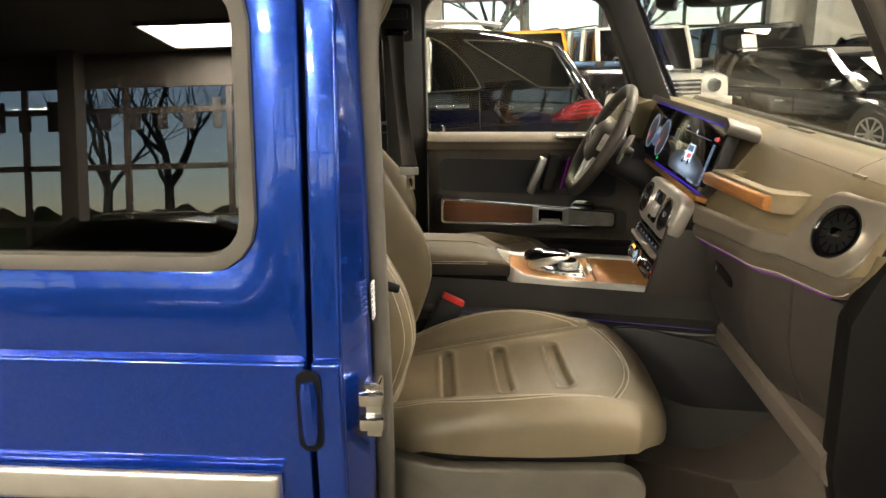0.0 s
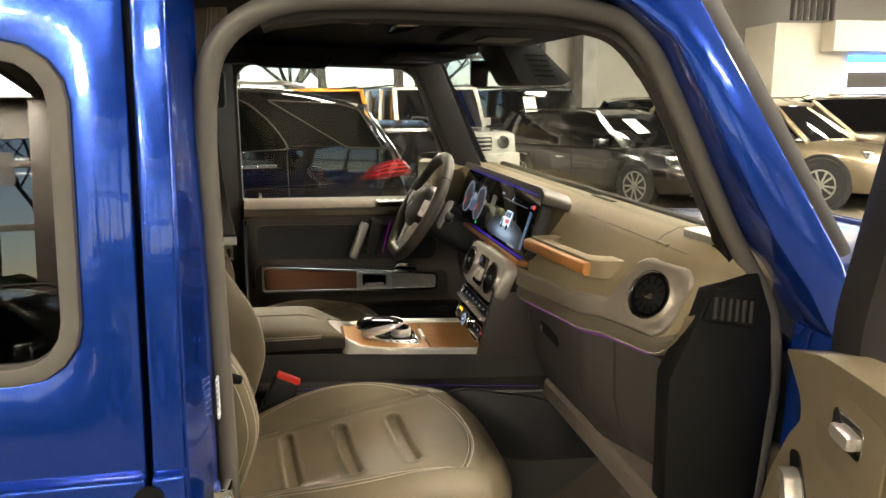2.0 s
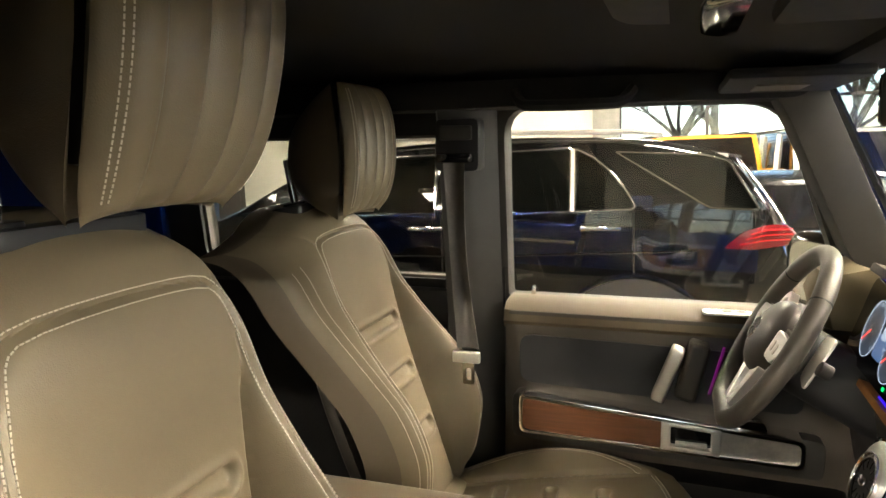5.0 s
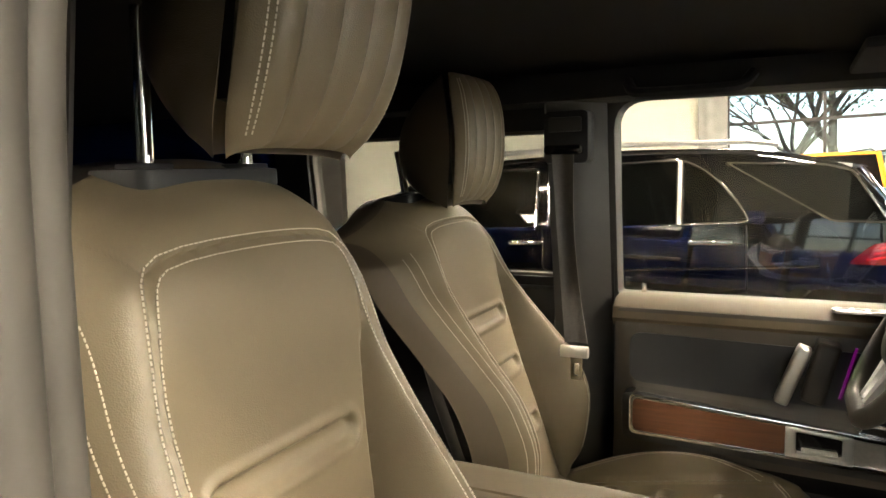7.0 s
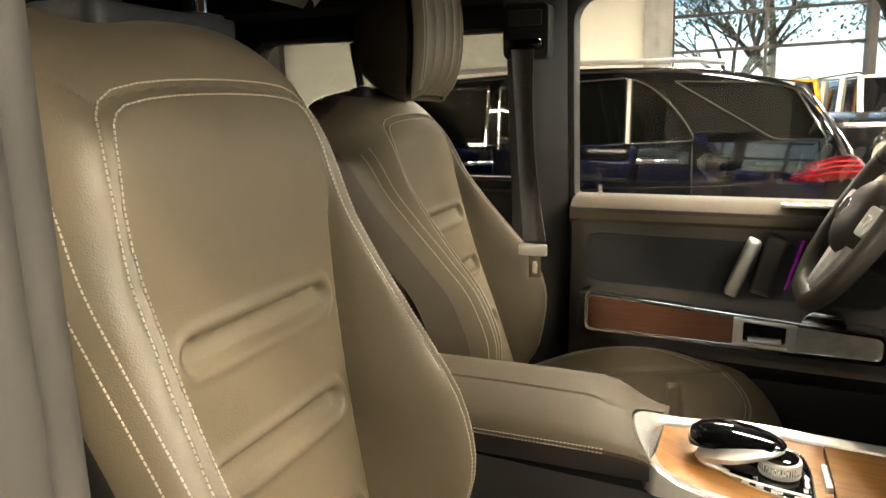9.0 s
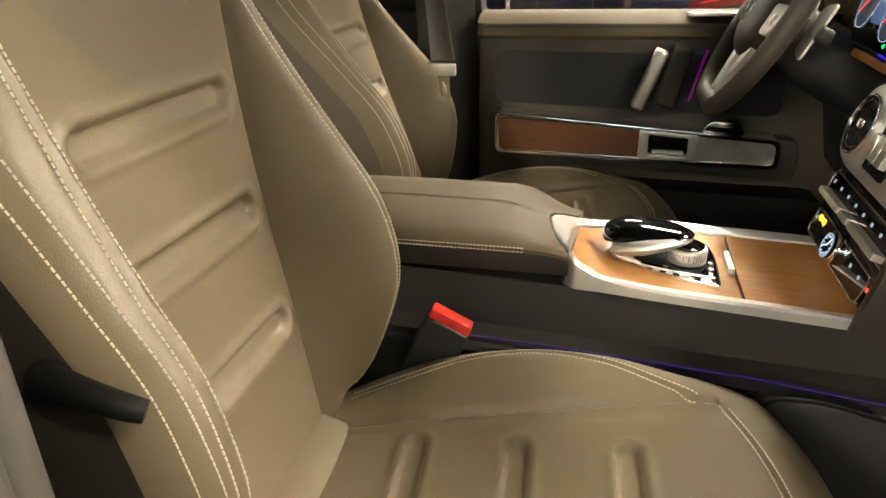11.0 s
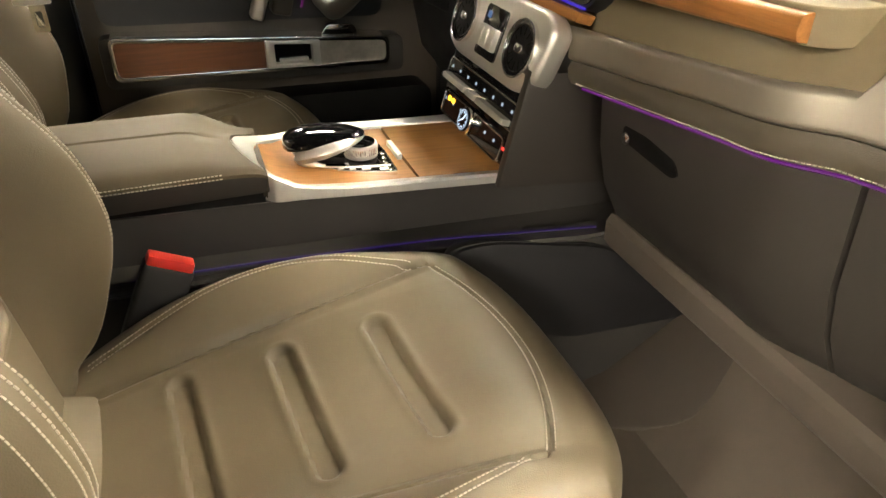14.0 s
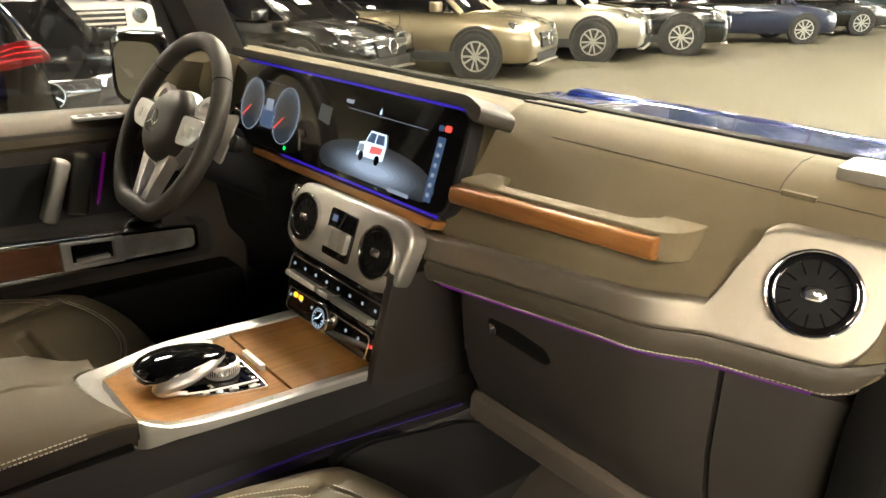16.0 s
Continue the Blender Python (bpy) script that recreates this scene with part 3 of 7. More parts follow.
# ---- cabin: lining ----
lining = thing("cabin_lining", (-0.4, CY, 0.6), "black cloth headliner and dark pillar trims", "car lining")
part("headliner", grid(lambda u, v: (-2.45 + 3.03 * u, 1.16 + 1.43 * v, 1.775 + 0.075 * (1 - abs(2 * v - 1) ** 4) * sstep(1.0, 0.85, u) + 0.0), 20, 20), M_LINER, lining)
part("carpet", merge(box(-2.4, 0.80, 1.12, 2.63, 0.60, 0.635), ), M_CARPET, lining)
part("toe_board", prism([(0.72, 0.635), (0.92, 0.80), (0.92, 1.05), (0.96, 1.05), (0.96, 0.60), (0.72, 0.60)], "y", 1.12, 2.63), M_CARPET, lining)
# thin sheet, darker than the carpet, along the tunnel side
M_TUNNEL = mat("dark carpet strip", (0.05, 0.039, 0.030), 0.95, noise_scale=25, spread=0.08, bump=1.0, bump_scale=900)
part("dark_carpet_strip", loft([[(x, y, z - 0.004), (x, y, z + 0.004), (x, y + 0.006, z + 0.008), (x, 1.75, z + 0.008), (x, 1.75, z - 0.004)] for x, y, z in ((x, y, 0.635 + 0.825 * max(0, x - 0.72)) for x, y in ((0.50, 1.64), (0.62, 1.60), (0.70, 1.56), (0.735, 1.535), (0.76, 1.512), (0.785, 1.50), (0.82, 1.507), (0.86, 1.525), (0.905, 1.545)))]), M_TUNNEL, lining, "darker strip over the carpet along the tunnel")
part("rear_wall", box(-2.5, -2.46, 1.06, 2 * CY - 1.06, 0.6, 1.85), M_LINER, lining)
for near in (True, False):
    f = (lambda y: y) if near else (lambda y: 2 * CY - y)
    bm = merge(box(-1.08, -0.99, 1.075, 1.10, 0.6, 1.72), box(-2.48, -1.08, 1.085, 1.11, 0.6, 1.78), box(-1.0, -0.14, 1.07, 1.12, 0.6, 1.29, 0.02))
    for v in bm.verts:
        v.co.y = f(v.co.y) if near else 2 * CY - v.co.y
    part("rear_side_trim", bm, M_BLACK, lining)
    # pillar trim between the doors
    bm = loft([[(x, y, z) for x, y in ((-0.16 - w, 1.12 + d), (-0.16 - w, 1.17 + d), (-0.15 - e, 1.20 + d), (-0.12 - e, 1.195 + d), (-0.075 - e, 1.165 + d), (-0.03 - e, 1.13 + d))] for e in (0.0 if near else 0.034,) for z, w, d in ((0.62, 0.07, 0), (1.0, 0.05, 0), (1.25, 0.03, 0.02), (1.5, 0.03, 0.055), (1.78, 0.04, 0.085))])
    if not near:
        for v in bm.verts:
            v.co.y = 2 * CY - v.co.y
        bmesh.ops.reverse_faces(bm, faces=bm.faces)
    part("b_pillar_trim", bm, M_GREY, lining)
    bm = prism(rounded([(0.56, 1.785), (0.62, 1.79), (0.87, 1.405), (0.83, 1.40), (0.70, 1.60), (0.61, 1.725)] if near else [(0.48, 1.785), (0.575, 1.79), (0.755, 1.405), (0.69, 1.395), (0.655, 1.43), (0.535, 1.69)], 0.015), "y", 1.14 if near else 1.125, 1.185 if near else 1.255, 0.012)
    for v in bm.verts:
        v.co.y += (v.co.z - 1.4) * 0.10
        if not near:
            v.co.y = 2 * CY - v.co.y
    if not near:
        bmesh.ops.reverse_faces(bm, faces=bm.faces)
    part("a_pillar_trim", bm, M_GREY, lining)
    bm = prism(rounded([(-1.05, 1.735), (-0.10, 1.735), (0.0, 1.737), (0.55, 1.737), (0.60, 1.79), (-1.05, 1.80)] if not near else [(-1.05, 1.73), (-0.15, 1.745), (0.0, 1.768), (0.55, 1.768), (0.60, 1.80), (-1.05, 1.81)], 0.02), "y", 1.16, 1.30, 0.012)
    if not near:
        for v in bm.verts:
            v.co.y = 2 * CY - v.co.y
        bmesh.ops.reverse_faces(bm, faces=bm.faces)
    part("roof_edge_trim", bm, M_LINER, lining)
part("grab_handle", tube(smooth_path([(0.0, 2.45, 1.765), (0.02, 2.42, 1.74), (0.06, 2.41, 1.735), (0.18, 2.41, 1.735), (0.22, 2.42, 1.74), (0.24, 2.45, 1.765)], 5), 0.012, n=8), M_LINER, lining)
part("header_trim", box(0.545, 0.64, 1.25, 2.5, 1.765, 1.80, 0.012), M_LINER, lining)

ws = thing("windscreen", (0.7, CY, 1.4), "clear upright windscreen with a black border", "windscreen")
wsm = panel_frame((0.70, CY, 1.595), (0, -1, 0), (-0.195, 0, 0.40))
pane = part("pane", move(prism(rrect(0, 0, 1.42, 0.46, 0.04), "z", -0.003, 0.003), wsm), M_WS, ws)
pane.visible_shadow = False
part("border", move(ring(rrect(0, 0, 1.47, 0.52, 0.05), rrect(0, 0.0, 1.41, 0.46, 0.05), "z", -0.008, 0.008), wsm), M_VENT, ws)
for s in (0.25, -0.35):
    part("wiper", tube([(0.90, CY + s - 0.3, 1.335), (0.885, CY + s, 1.37), (0.88, CY + s + 0.25, 1.375)], 0.007, n=6), M_BLACK, ws)

# overhead console with reading lamps
oc = thing("overhead_console", (0.42, CY, 1.8), "dark overhead console with lit reading lamp", "car lamp")
part("housing", prism(rounded([(0.20, 1.86), (0.25, 1.825), (0.44, 1.815), (0.56, 1.80), (0.60, 1.84)], 0.02), "y", CY - 0.15, CY + 0.17, 0.014), M_GREY, oc)
lens_m = panel_frame((0.425, 1.915, 1.814), (0, 1, 0), (1, 0, 0.04))
part("lens", move(prism(rrect(0, 0, 0.30, 0.15, 0.07), "z", -0.01, 0.012, 0.009, 3), lens_m), M_CHROME, oc, "glossy chrome lamp housing")
part("lamp", move(prism(rrect(0.085, 0.045, 0.085, 0.042, 0.018), "z", 0.0125, 0.0150), lens_m), M_LAMP, oc, "lit warm white reading lamp")
for s in (-1, 1):
    vis = thing("sun_visor", (0.5, CY + s * 0.4, 1.78), "grey folded sun visor against the roof", "sun visor", "sun visors")
    part("flap", box(0.40, 0.60, CY + s * 0.43 - 0.17, CY + s * 0.43 + 0.17, 1.748, 1.766, 0.008), M_LINER, vis)
    part("label", box(0.45, 0.53, CY + s * 0.43 - 0.06, CY + s * 0.43 + 0.06, 1.745, 1.7475), M_RUBBER, vis, smooth=False)

mir = thing("rear_view_mirror", (0.57, 2.0, 1.69), "black interior mirror on the windscreen", "mirror")
part("shell", move(prism(rrect(0, 0, 0.22, 0.062, 0.022), "z", -0.02, 0.02, 0.008), panel_frame((0.585, 1.94, 1.70), (-0.3, -1, 0), (0, 0, 1))), M_BLACK, mir)
part("face", move(prism(rrect(0, 0, 0.205, 0.052, 0.018), "z", 0.0202, 0.0215), panel_frame((0.585, 1.94, 1.70), (-0.3, -1, 0), (0, 0, 1))), M_MIRROR, mir)
part("stalk", tube([(0.605, 1.94, 1.71), (0.635, 1.92, 1.765)], 0.012), M_BLACK, mir)
sen = thing("sensor_housing", (0.66, 1.87, 1.72), "black slatted camera housing at the windscreen", "sensor housing")
part("shell", prism(rounded([(0.56, 1.775), (0.64, 1.775), (0.745, 1.685), (0.72, 1.672), (0.62, 1.672)], 0.012), "y", 1.715, 1.90, 0.014), M_BLACK, sen)
for i in range(5):
    part("slat", box(0.625 + 0.006 * i, 0.675 + 0.006 * i, 1.711, 1.7155, 1.735 - 0.011 * i, 1.739 - 0.011 * i), M_VENT, sen)

# ---- dashboard ----
dash = thing("dashboard", (0.75, CY, 1.2), "taupe leather dashboard with satin silver band and glove box", "dashboard")
VENT_P, VENT_N = (0.700, 1.230, 1.312), (-0.8645, -0.273, 0.416)
def band_top(y):
    return 1.2405 + 0.103 * (1.742 - y)
def band_low(y):
    return 1.198 + 0.120 * (1.733 - y) if y > 1.30 else 1.2500
def band_x(y, z):
    vx = VENT_P[0] - (VENT_N[1] * (y - VENT_P[1]) + VENT_N[2] * (z - VENT_P[2])) / VENT_N[0]
    k = sstep(1.42, 1.30, y)
    return 0.627 * (1 - k) + vx * k
def pad_edge(y):
    return band_low(max(y, 1.2)) - 0.036 + (0.126 * ((1.2 - y) / 0.08) ** 3 if y < 1.2 else 0)
def dash_section(y, out=0.0, drop=0.0):
    pts = [(0.87, 1.405), (0.83, 1.419), (0.79, 1.416), (0.76, 1.402), (0.738, 1.380), (0.718, 1.350), (0.694, 1.32), (0.668, 1.29), (0.652, 1.265), (0.645, 1.235), (0.65, 1.20), (0.87, 1.20)]
    res = []
    for x, z in pts:
        x += out * (0 if x > 0.84 else 1)
        if z < 1.385 and x < 0.84:
            x = max(x, band_x(y, max(1.235, z)) + 0.007 + 0.014 * sstep(1.27, 1.25, z))
        res.append((x, y, max(z - drop, pad_edge(y) + 0.004) if x < 0.84 else z - drop))
    return res
part("upper_pad", loft([dash_section(1.13, 0.07, 0.02), dash_section(1.138, 0.05, 0.010), dash_section(1.15, 0.035, 0.004), dash_section(1.17, 0.02), dash_section(1.20, 0.01)] + [dash_section(y) for y in (1.24, 1.27, 1.30, 1.33, 1.36, 1.39, 1.42, 1.50, 1.60, 1.70)]), M_DASH, dash)
part("pad_behind_screen", loft([[(x, 1.70, z) for x, z in ((0.87, 1.40), (0.83, 1.414), (0.79, 1.411), (0.75, 1.385), (0.70, 1.21), (0.87, 1.21))]] + [[(x, y, z) for x, z in ((0.87, 1.40), (0.83, 1.415), (0.76, 1.418), (0.715, 1.40), (0.70, 1.21), (0.87, 1.21))] for y in (1.80, 2.0, 2.4, 2.62)]), M_DASH, dash)

# satin band from the starter button to the outer vent
def band(y0, y1, n, f):
    return loft([f(y0 + (y1 - y0) * i / n) for i in range(n + 1)])
def band_outline(y):
    """Upper and lower edge of the silver face that runs into the vent surround."""
    if y > 1.306:
        zt = band_top(y)
    elif y > 1.283:
        zt = band_top(1.306) + (1.352 - band_top(1.306)) * sstep(1.312, 1.279, y) ** 1.0
    else:
        zt = 1.349 + 0.019 * math.sqrt(max(0, 1 - ((1.262 - y) / 0.024) ** 2)) if y > 1.262 else 1.368
    zb = band_low(y)
    if y < 1.19:
        q = min(1, (1.19 - y) / 0.030)
        e = math.sqrt(max(0, 1 - q * q))
        zt, zb = 1.318 + (zt - 1.318) * (0.25 + 0.75 * e), 1.318 + (zb - 1.318) * (0.25 + 0.75 * e)
    return zt, zb
VENT_M = panel_frame(VENT_P, (0.30, -0.95, 0.0), (0.40, 0.12, 0.91)) @ Matrix.Translation((0.008, 0.0, 0.0))
def silver_face():
    ys = [2.07 - 0.05 * i for i in range(13)] + [1.45 - 0.01 * i for i in range(14)]
    ys += [1.311 - 0.0018 * i for i in range(84)]
    inv = VENT_M.inverted()
    rows, bm = [], bmesh.new()
    for y in ys:
        zt, zb = band_outline(y)
        row = []
        for j in range(49):
            z = zb + (zt - zb) * j / 48
            d = min(z - zb, zt - z)
            x = band_x(y, z) + 0.0015
            if d < 0.007:
                x += 0.007 - math.sqrt(max(0, 0.007 ** 2 - (0.007 - d) ** 2))
            if y < 1.178:
                x += 0.10 * (1.178 - y)
            p = Vector((x, y, z))
            q = inv @ p
            r = math.hypot(q.x, q.y)
            if 0.0375 < r < 0.0435 and abs(q.z) < 0.01:
                p = VENT_M @ Vector((q.x * 0.0405 / r, q.y * 0.0405 / r, q.z))
            row.append((bm.verts.new(p), r))
        rows.append(row)
    for a, b in zip(rows, rows[1:]):
        for (p, r0), (q, r1), (u, r2), (w, r3) in zip(a, a[1:], b[1:], b):
            if max(r0, r1, r2, r3) > 0.0375 + 0.003:
                bm.faces.new((p, q, u, w))
    for v in [v for v in bm.verts if not v.link_faces]:
        bm.verts.remove(v)
    bm.normal_update()
    back = bmesh.ops.extrude_face_region(bm, geom=bm.faces[:])
    for v in back["geom"]:
        if isinstance(v, bmesh.types.BMVert):
            v.co.x += 0.004
    bmesh.ops.recalc_face_normals(bm, faces=bm.faces)
    return bm
M_KNEE = leather("knee pad hide", (0.075, 0.062, 0.044), 0.5)
M_BAND = mat("champagne silver paint", (0.34, 0.30, 0.245), 0.45, metal=0.8, noise_scale=30, spread=0.04)
part("silver_band", silver_face(), M_BAND, dash, "satin silver band widening round the vent")
def pad_section(y):
    zt = band_low(y) - 0.002 if y > 1.19 else band_low(y) - 0.002 + 0.35 * (1.19 - y)
    zb = pad_edge(y)
    zt = max(zt, zb + 0.014)
    x = band_x(y, zt) + 0.004
    return [(x + 0.06, y, zt + 0.01), (x + 0.004, y, zt + 0.001), (x - 0.001, y, zt - 0.008), (x + 0.001, y, zb + 0.012), (x + 0.007, y, zb + 0.003), (x + 0.018, y, zb), (x + 0.06, y, zb)]
part("knee_pad", band(2.06, 1.125, 44, pad_section), M_KNEE, dash, "darker taupe knee pad")
part("light_strip", band(1.70, 1.20, 22, lambda y: [(pad_section(y)[4][0] + dx, y, pad_section(y)[4][2] - 0.003 + dz) for dx, dz in ((0.012, -0.0017), (0.0035, -0.0017), (0.0035, 0.0002), (0.012, 0.0002))]), M_LED_RED, dash, "glowing violet ambient light strip")
# glove box and lower panels
def glove_section(y):
    p = pad_section(max(1.2, y))[4]
    x = p[0] + 0.008
    return [(x + 0.07, y, p[2] - 0.004), (x, y, p[2] - 0.007), (x + 0.007, y, 1.10), (x + 0.022, y, 1.04), (x + 0.05, y, 0.985), (x + 0.065, y, 0.972), (x + 0.11, y, 0.972)]
part("glove_box_lid", band(1.655, 1.284, 16, glove_section), M_GLOVE, dash, "dark grey glove box lid")
part("end_panel", loft([[(x + o, y, z) for x, y0, z in glove_section(y)] for y, o in ((1.278, 0), (1.24, 0.0), (1.20, 0.0), (1.16, 0.02), (1.135, 0.05))]), M_GLOVE, dash)
part("lock", move(disc(0.0085, 0.006, 20, 0.002), panel_frame((0.650, 1.594, 1.134), (0, -1, 0), (0, 0, 1))), M_CHROME, dash)
part("grip_recess", move(prism(rounded([(-0.068, 0.016), (-0.02, 0.018), (0.038, 0.010), (0.048, -0.006), (0.036, -0.012), (-0.02, -0.008), (-0.066, -0.004)], 0.008), "z", 0.0, 0.004, 0.001), panel_frame((0.652, 1.535, 1.134), (0, -1, 0), (0, 0, 1))), M_VENT, dash, "dark finger recess beside the lock")
part("lower_cover", loft([[(0.70, y, 0.978), (0.692, y, 0.968), (0.692, y, 0.935), (0.705, y, 0.918), (0.80, y, 0.86), (0.88, y, 0.85), (0.88, y, 0.98)] for y in (1.67, 1.4, 1.14)]), M_CARPET, dash)
part("dash_core", box(0.77, 0.90, 1.16, 2.60, 0.86, 1.36), M_BLACK, dash)
part("driver_lower_panel", loft([[(0.70, y, 1.21), (0.66, y, 1.20), (0.70, y, 1.0), (0.78, y, 0.90), (0.86, y, 0.90), (0.86, y, 1.21)] for y in (2.02, 2.3, 2.60)]), M_BLACK, dash)

part("glass_gasket", tube([(0.866, y, 1.409) for y in (1.12, 1.3, 1.6, 2.0, 2.4, 2.62)], 0.011, n=8), M_VENT, dash, "black gasket along the windscreen")
def dash_top(x):
    """Height of the pad's crown at x."""
    line = ((0.668, 1.29), (0.694, 1.32), (0.718, 1.350), (0.738, 1.380), (0.76, 1.402), (0.79, 1.416), (0.83, 1.419), (0.87, 1.405))
    for (xa, za), (xb, zb) in zip(line, line[1:]):
        if x <= xb:
            return za + (zb - za) * (x - xa) / (xb - xa)
    return line[-1][1]
part("dash_seam", tube([(0.748, y, dash_top(0.748) + 0.0004) for y in (1.19, 1.3, 1.4, 1.5, 1.60)], 0.0005, n=6), M_TAUPE_DARK, dash, "fine seam of the airbag flap")
part("dash_seam", tube([(x, 1.294, dash_top(x) + 0.0004) for x in (0.748, 0.76, 0.775, 0.79, 0.81, 0.83, 0.845)], 0.0005, n=6), M_TAUPE_DARK, dash)
part("defroster_slot", move(box(-0.006, 0.006, -0.055, 0.055, -0.002, 0.0012, 0.001), Matrix.Translation((0.812, 1.655, 1.4185))), M_VENT, dash, "dark defroster slot")
# grab handle
part("tweeter", move(prism(rounded([(-0.03, -0.028), (0.06, -0.034), (0.055, 0.03), (-0.024, 0.03)], 0.008), "z", -0.004, 0.009, 0.003), panel_frame((0.805, 1.228, 1.415), (0.15, -1, 0), (1, 0.1, 0.05))), M_SILVER, dash, "silver tweeter cover")
part("airbag_mark", box(0.745, 0.752, 1.255, 1.29, 1.3885, 1.3938), M_DASH, dash, smooth=False)
def handle_shear(bm):
    for v in bm.verts:
        k = (1.66 - v.co.y) / 0.30
        if v.co.x < 0.69:
            v.co.x += 0.014 * k
        v.co.z += 0.012 * k
    return bm
part("grab_handle_frame", handle_shear(prism(rounded([(0.641, 1.674), (0.725, 1.674), (0.725, 1.634), (0.690, 1.628), (0.664, 1.610), (0.664, 1.415), (0.690, 1.398), (0.765, 1.396), (0.765, 1.350), (0.700, 1.343), (0.655, 1.347), (0.638, 1.368)], [0.02, 0.01, 0.01, 0.02, 0.02, 0.02, 0.02, 0.01, 0.01, 0.02, 0.02, 0.01], 4), "z", 1.2975, 1.332, 0.007, 3)), M_DASH, dash, "leather bracket of the grab handle")
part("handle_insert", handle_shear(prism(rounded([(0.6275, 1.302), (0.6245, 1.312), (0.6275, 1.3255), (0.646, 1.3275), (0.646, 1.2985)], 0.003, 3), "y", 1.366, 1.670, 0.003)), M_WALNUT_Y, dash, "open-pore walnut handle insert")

# round vent
def circle(r, n=44):
    return [(r * math.cos(a * math.tau / n), r * math.sin(a * math.tau / n)) for a in range(n)]
def vent(frame_m, r, parent, deep=0.016):
    v = part("vent_ring", move(ring(circle(r * 1.15), circle(r * 1.06), "z", -0.004, 0.004, 0.0015), frame_m), M_CHROME, parent)
    part("inner_ring", move(ring(circle(r * 1.065), circle(r * 0.86), "z", -deep + 0.001, 0.0015, 0.001), frame_m), M_GLOSS, v)
    part("bowl", move(disc(r * 1.0, 0.004, 36), frame_m @ Matrix.Translation((0, 0, -deep))), M_VENT, v)
    for i in range(12):
        b = box(r * 0.52, r * 0.88, -0.0005, 0.0005, -deep + 0.001, -deep + min(0.009, 0.5 * deep + 0.002))
        part("blade", move(b, frame_m @ Matrix.Rotation(i * math.tau / 12, 4, "Z")), M_GLOSS, v, smooth=False)
    part("knob", move(prism(rrect(0, 0, r * 0.62, r * 0.36, r * 0.17), "z", -deep, 0.004, 0.002), frame_m), M_CHROME, v)
    return v
vent(VENT_M @ Matrix.Translation((0, 0, 0.002)), 0.0385, dash, 0.0045)

# instrument and media screen
sm = panel_frame((0.6545, 2.031, 1.345), (0, -1, 0), (0.31, 0, 1))
scr = part("screen_housing", move(prism(rrect(0, 0, 0.70, 0.158, 0.03), "z", -0.03, -0.002, 0.006), sm), M_BLACK, dash)
part("screen_cowl", move(prism(rounded([(-0.365, 0.078), (-0.36, 0.094), (0.34, 0.096), (0.374, 0.083), (0.372, 0.060), (0.354, 0.066), (0.340, 0.078)], 0.01), "z", -0.06, 0.012, 0.006), sm), M_TAUPE_DARK, dash)
part("screen_glass", move(prism(rrect(0, 0, 0.69, 0.148, 0.025), "z", -0.0015, 0.0015), sm), M_GLOSS, scr)
part("light_line", move(merge(box(-0.30, 0.335, 0.0745, 0.0785, 0, 0.003), box(-0.10, 0.335, -0.0785, -0.0755, 0, 0.003)), sm), M_LED_SCREEN, scr, "blue ambient light line")
part("wood_ledge", move(prism(rounded([(-0.2, -0.082), (0.335, -0.082), (0.33, -0.096), (-0.2, -0.094)], 0.004), "z", -0.02, 0.006, 0.002), sm), M_WALNUT_Y, dash)

# screen graphics
M_DIAL = glow("dial light", (0.62, 0.75, 0.95), 0.17)
M_DIALBLUE = glow("screen blue haze", (0.10, 0.20, 0.42), 0.10)
M_NEEDLE = glow("needle red", (1.0, 0.05, 0.03), 0.45)
M_SCRWHITE = glow("screen white", (0.62, 0.80, 1.0), 0.42)
M_SCRGREY = glow("screen grey", (0.30, 0.36, 0.45), 0.22)
M_PICRED = glow("picture red", (0.9, 0.16, 0.14), 0.25)
M_SCRGREEN = glow("tell-tale green", (0.0, 0.8, 0.1), 0.4)
def flat(name, poly, material, m, parent, w=0.002):
    return part(name, move(prism(poly, "z", w, w + 0.0004), m), material, parent, smooth=False)
def dial(cx, cy, r):
    pts = lambda q: [(cx + q * 0.86 * math.cos(a * math.tau / 48), cy + q * math.sin(a * math.tau / 48)) for a in range(48)]
    part("dial_ring", move(ring(pts(r), pts(r * 0.982), "z", 0.002, 0.0024), sm), M_DIAL, scr, smooth=False)
    ticks = bmesh.new()
    for i in range(25):
        a = radians(225 - 270 * i / 24)
        ln = 0.16 if i % 3 == 0 else 0.09
        ticks = merge(ticks, move(box(r * (0.93 - ln), r * 0.93, -0.0004, 0.0004, 0.002, 0.0024), Matrix.Translation((cx, cy, 0)) @ Matrix.Diagonal((0.86, 1, 1, 1)) @ Matrix.Rotation(a, 4, "Z")))
    part("dial_ticks", move(ticks, sm), M_DIAL, scr, smooth=False)
    part("needle", move(move(box(r * 0.1, r * 0.8, -0.001, 0.001, 0.0026, 0.003), Matrix.Translation((cx, cy, 0)) @ Matrix.Rotation(radians(222), 4, "Z")), sm), M_NEEDLE, scr, smooth=False)
for cx, cy, r in ((-0.248, -0.004, 0.049), (-0.118, -0.008, 0.051)):
    for k in range(4):
        q = r * (0.95 - 0.2 * k)
        flat("dial_face", [(cx + q * 0.86 * math.cos(a * math.tau / 40), cy + q * math.sin(a * math.tau / 40)) for a in range(40)], glow("dial face", (0.22, 0.30, 0.42), 0.030 - 0.007 * k), sm, scr, 0.0017 + 0.00005 * k)
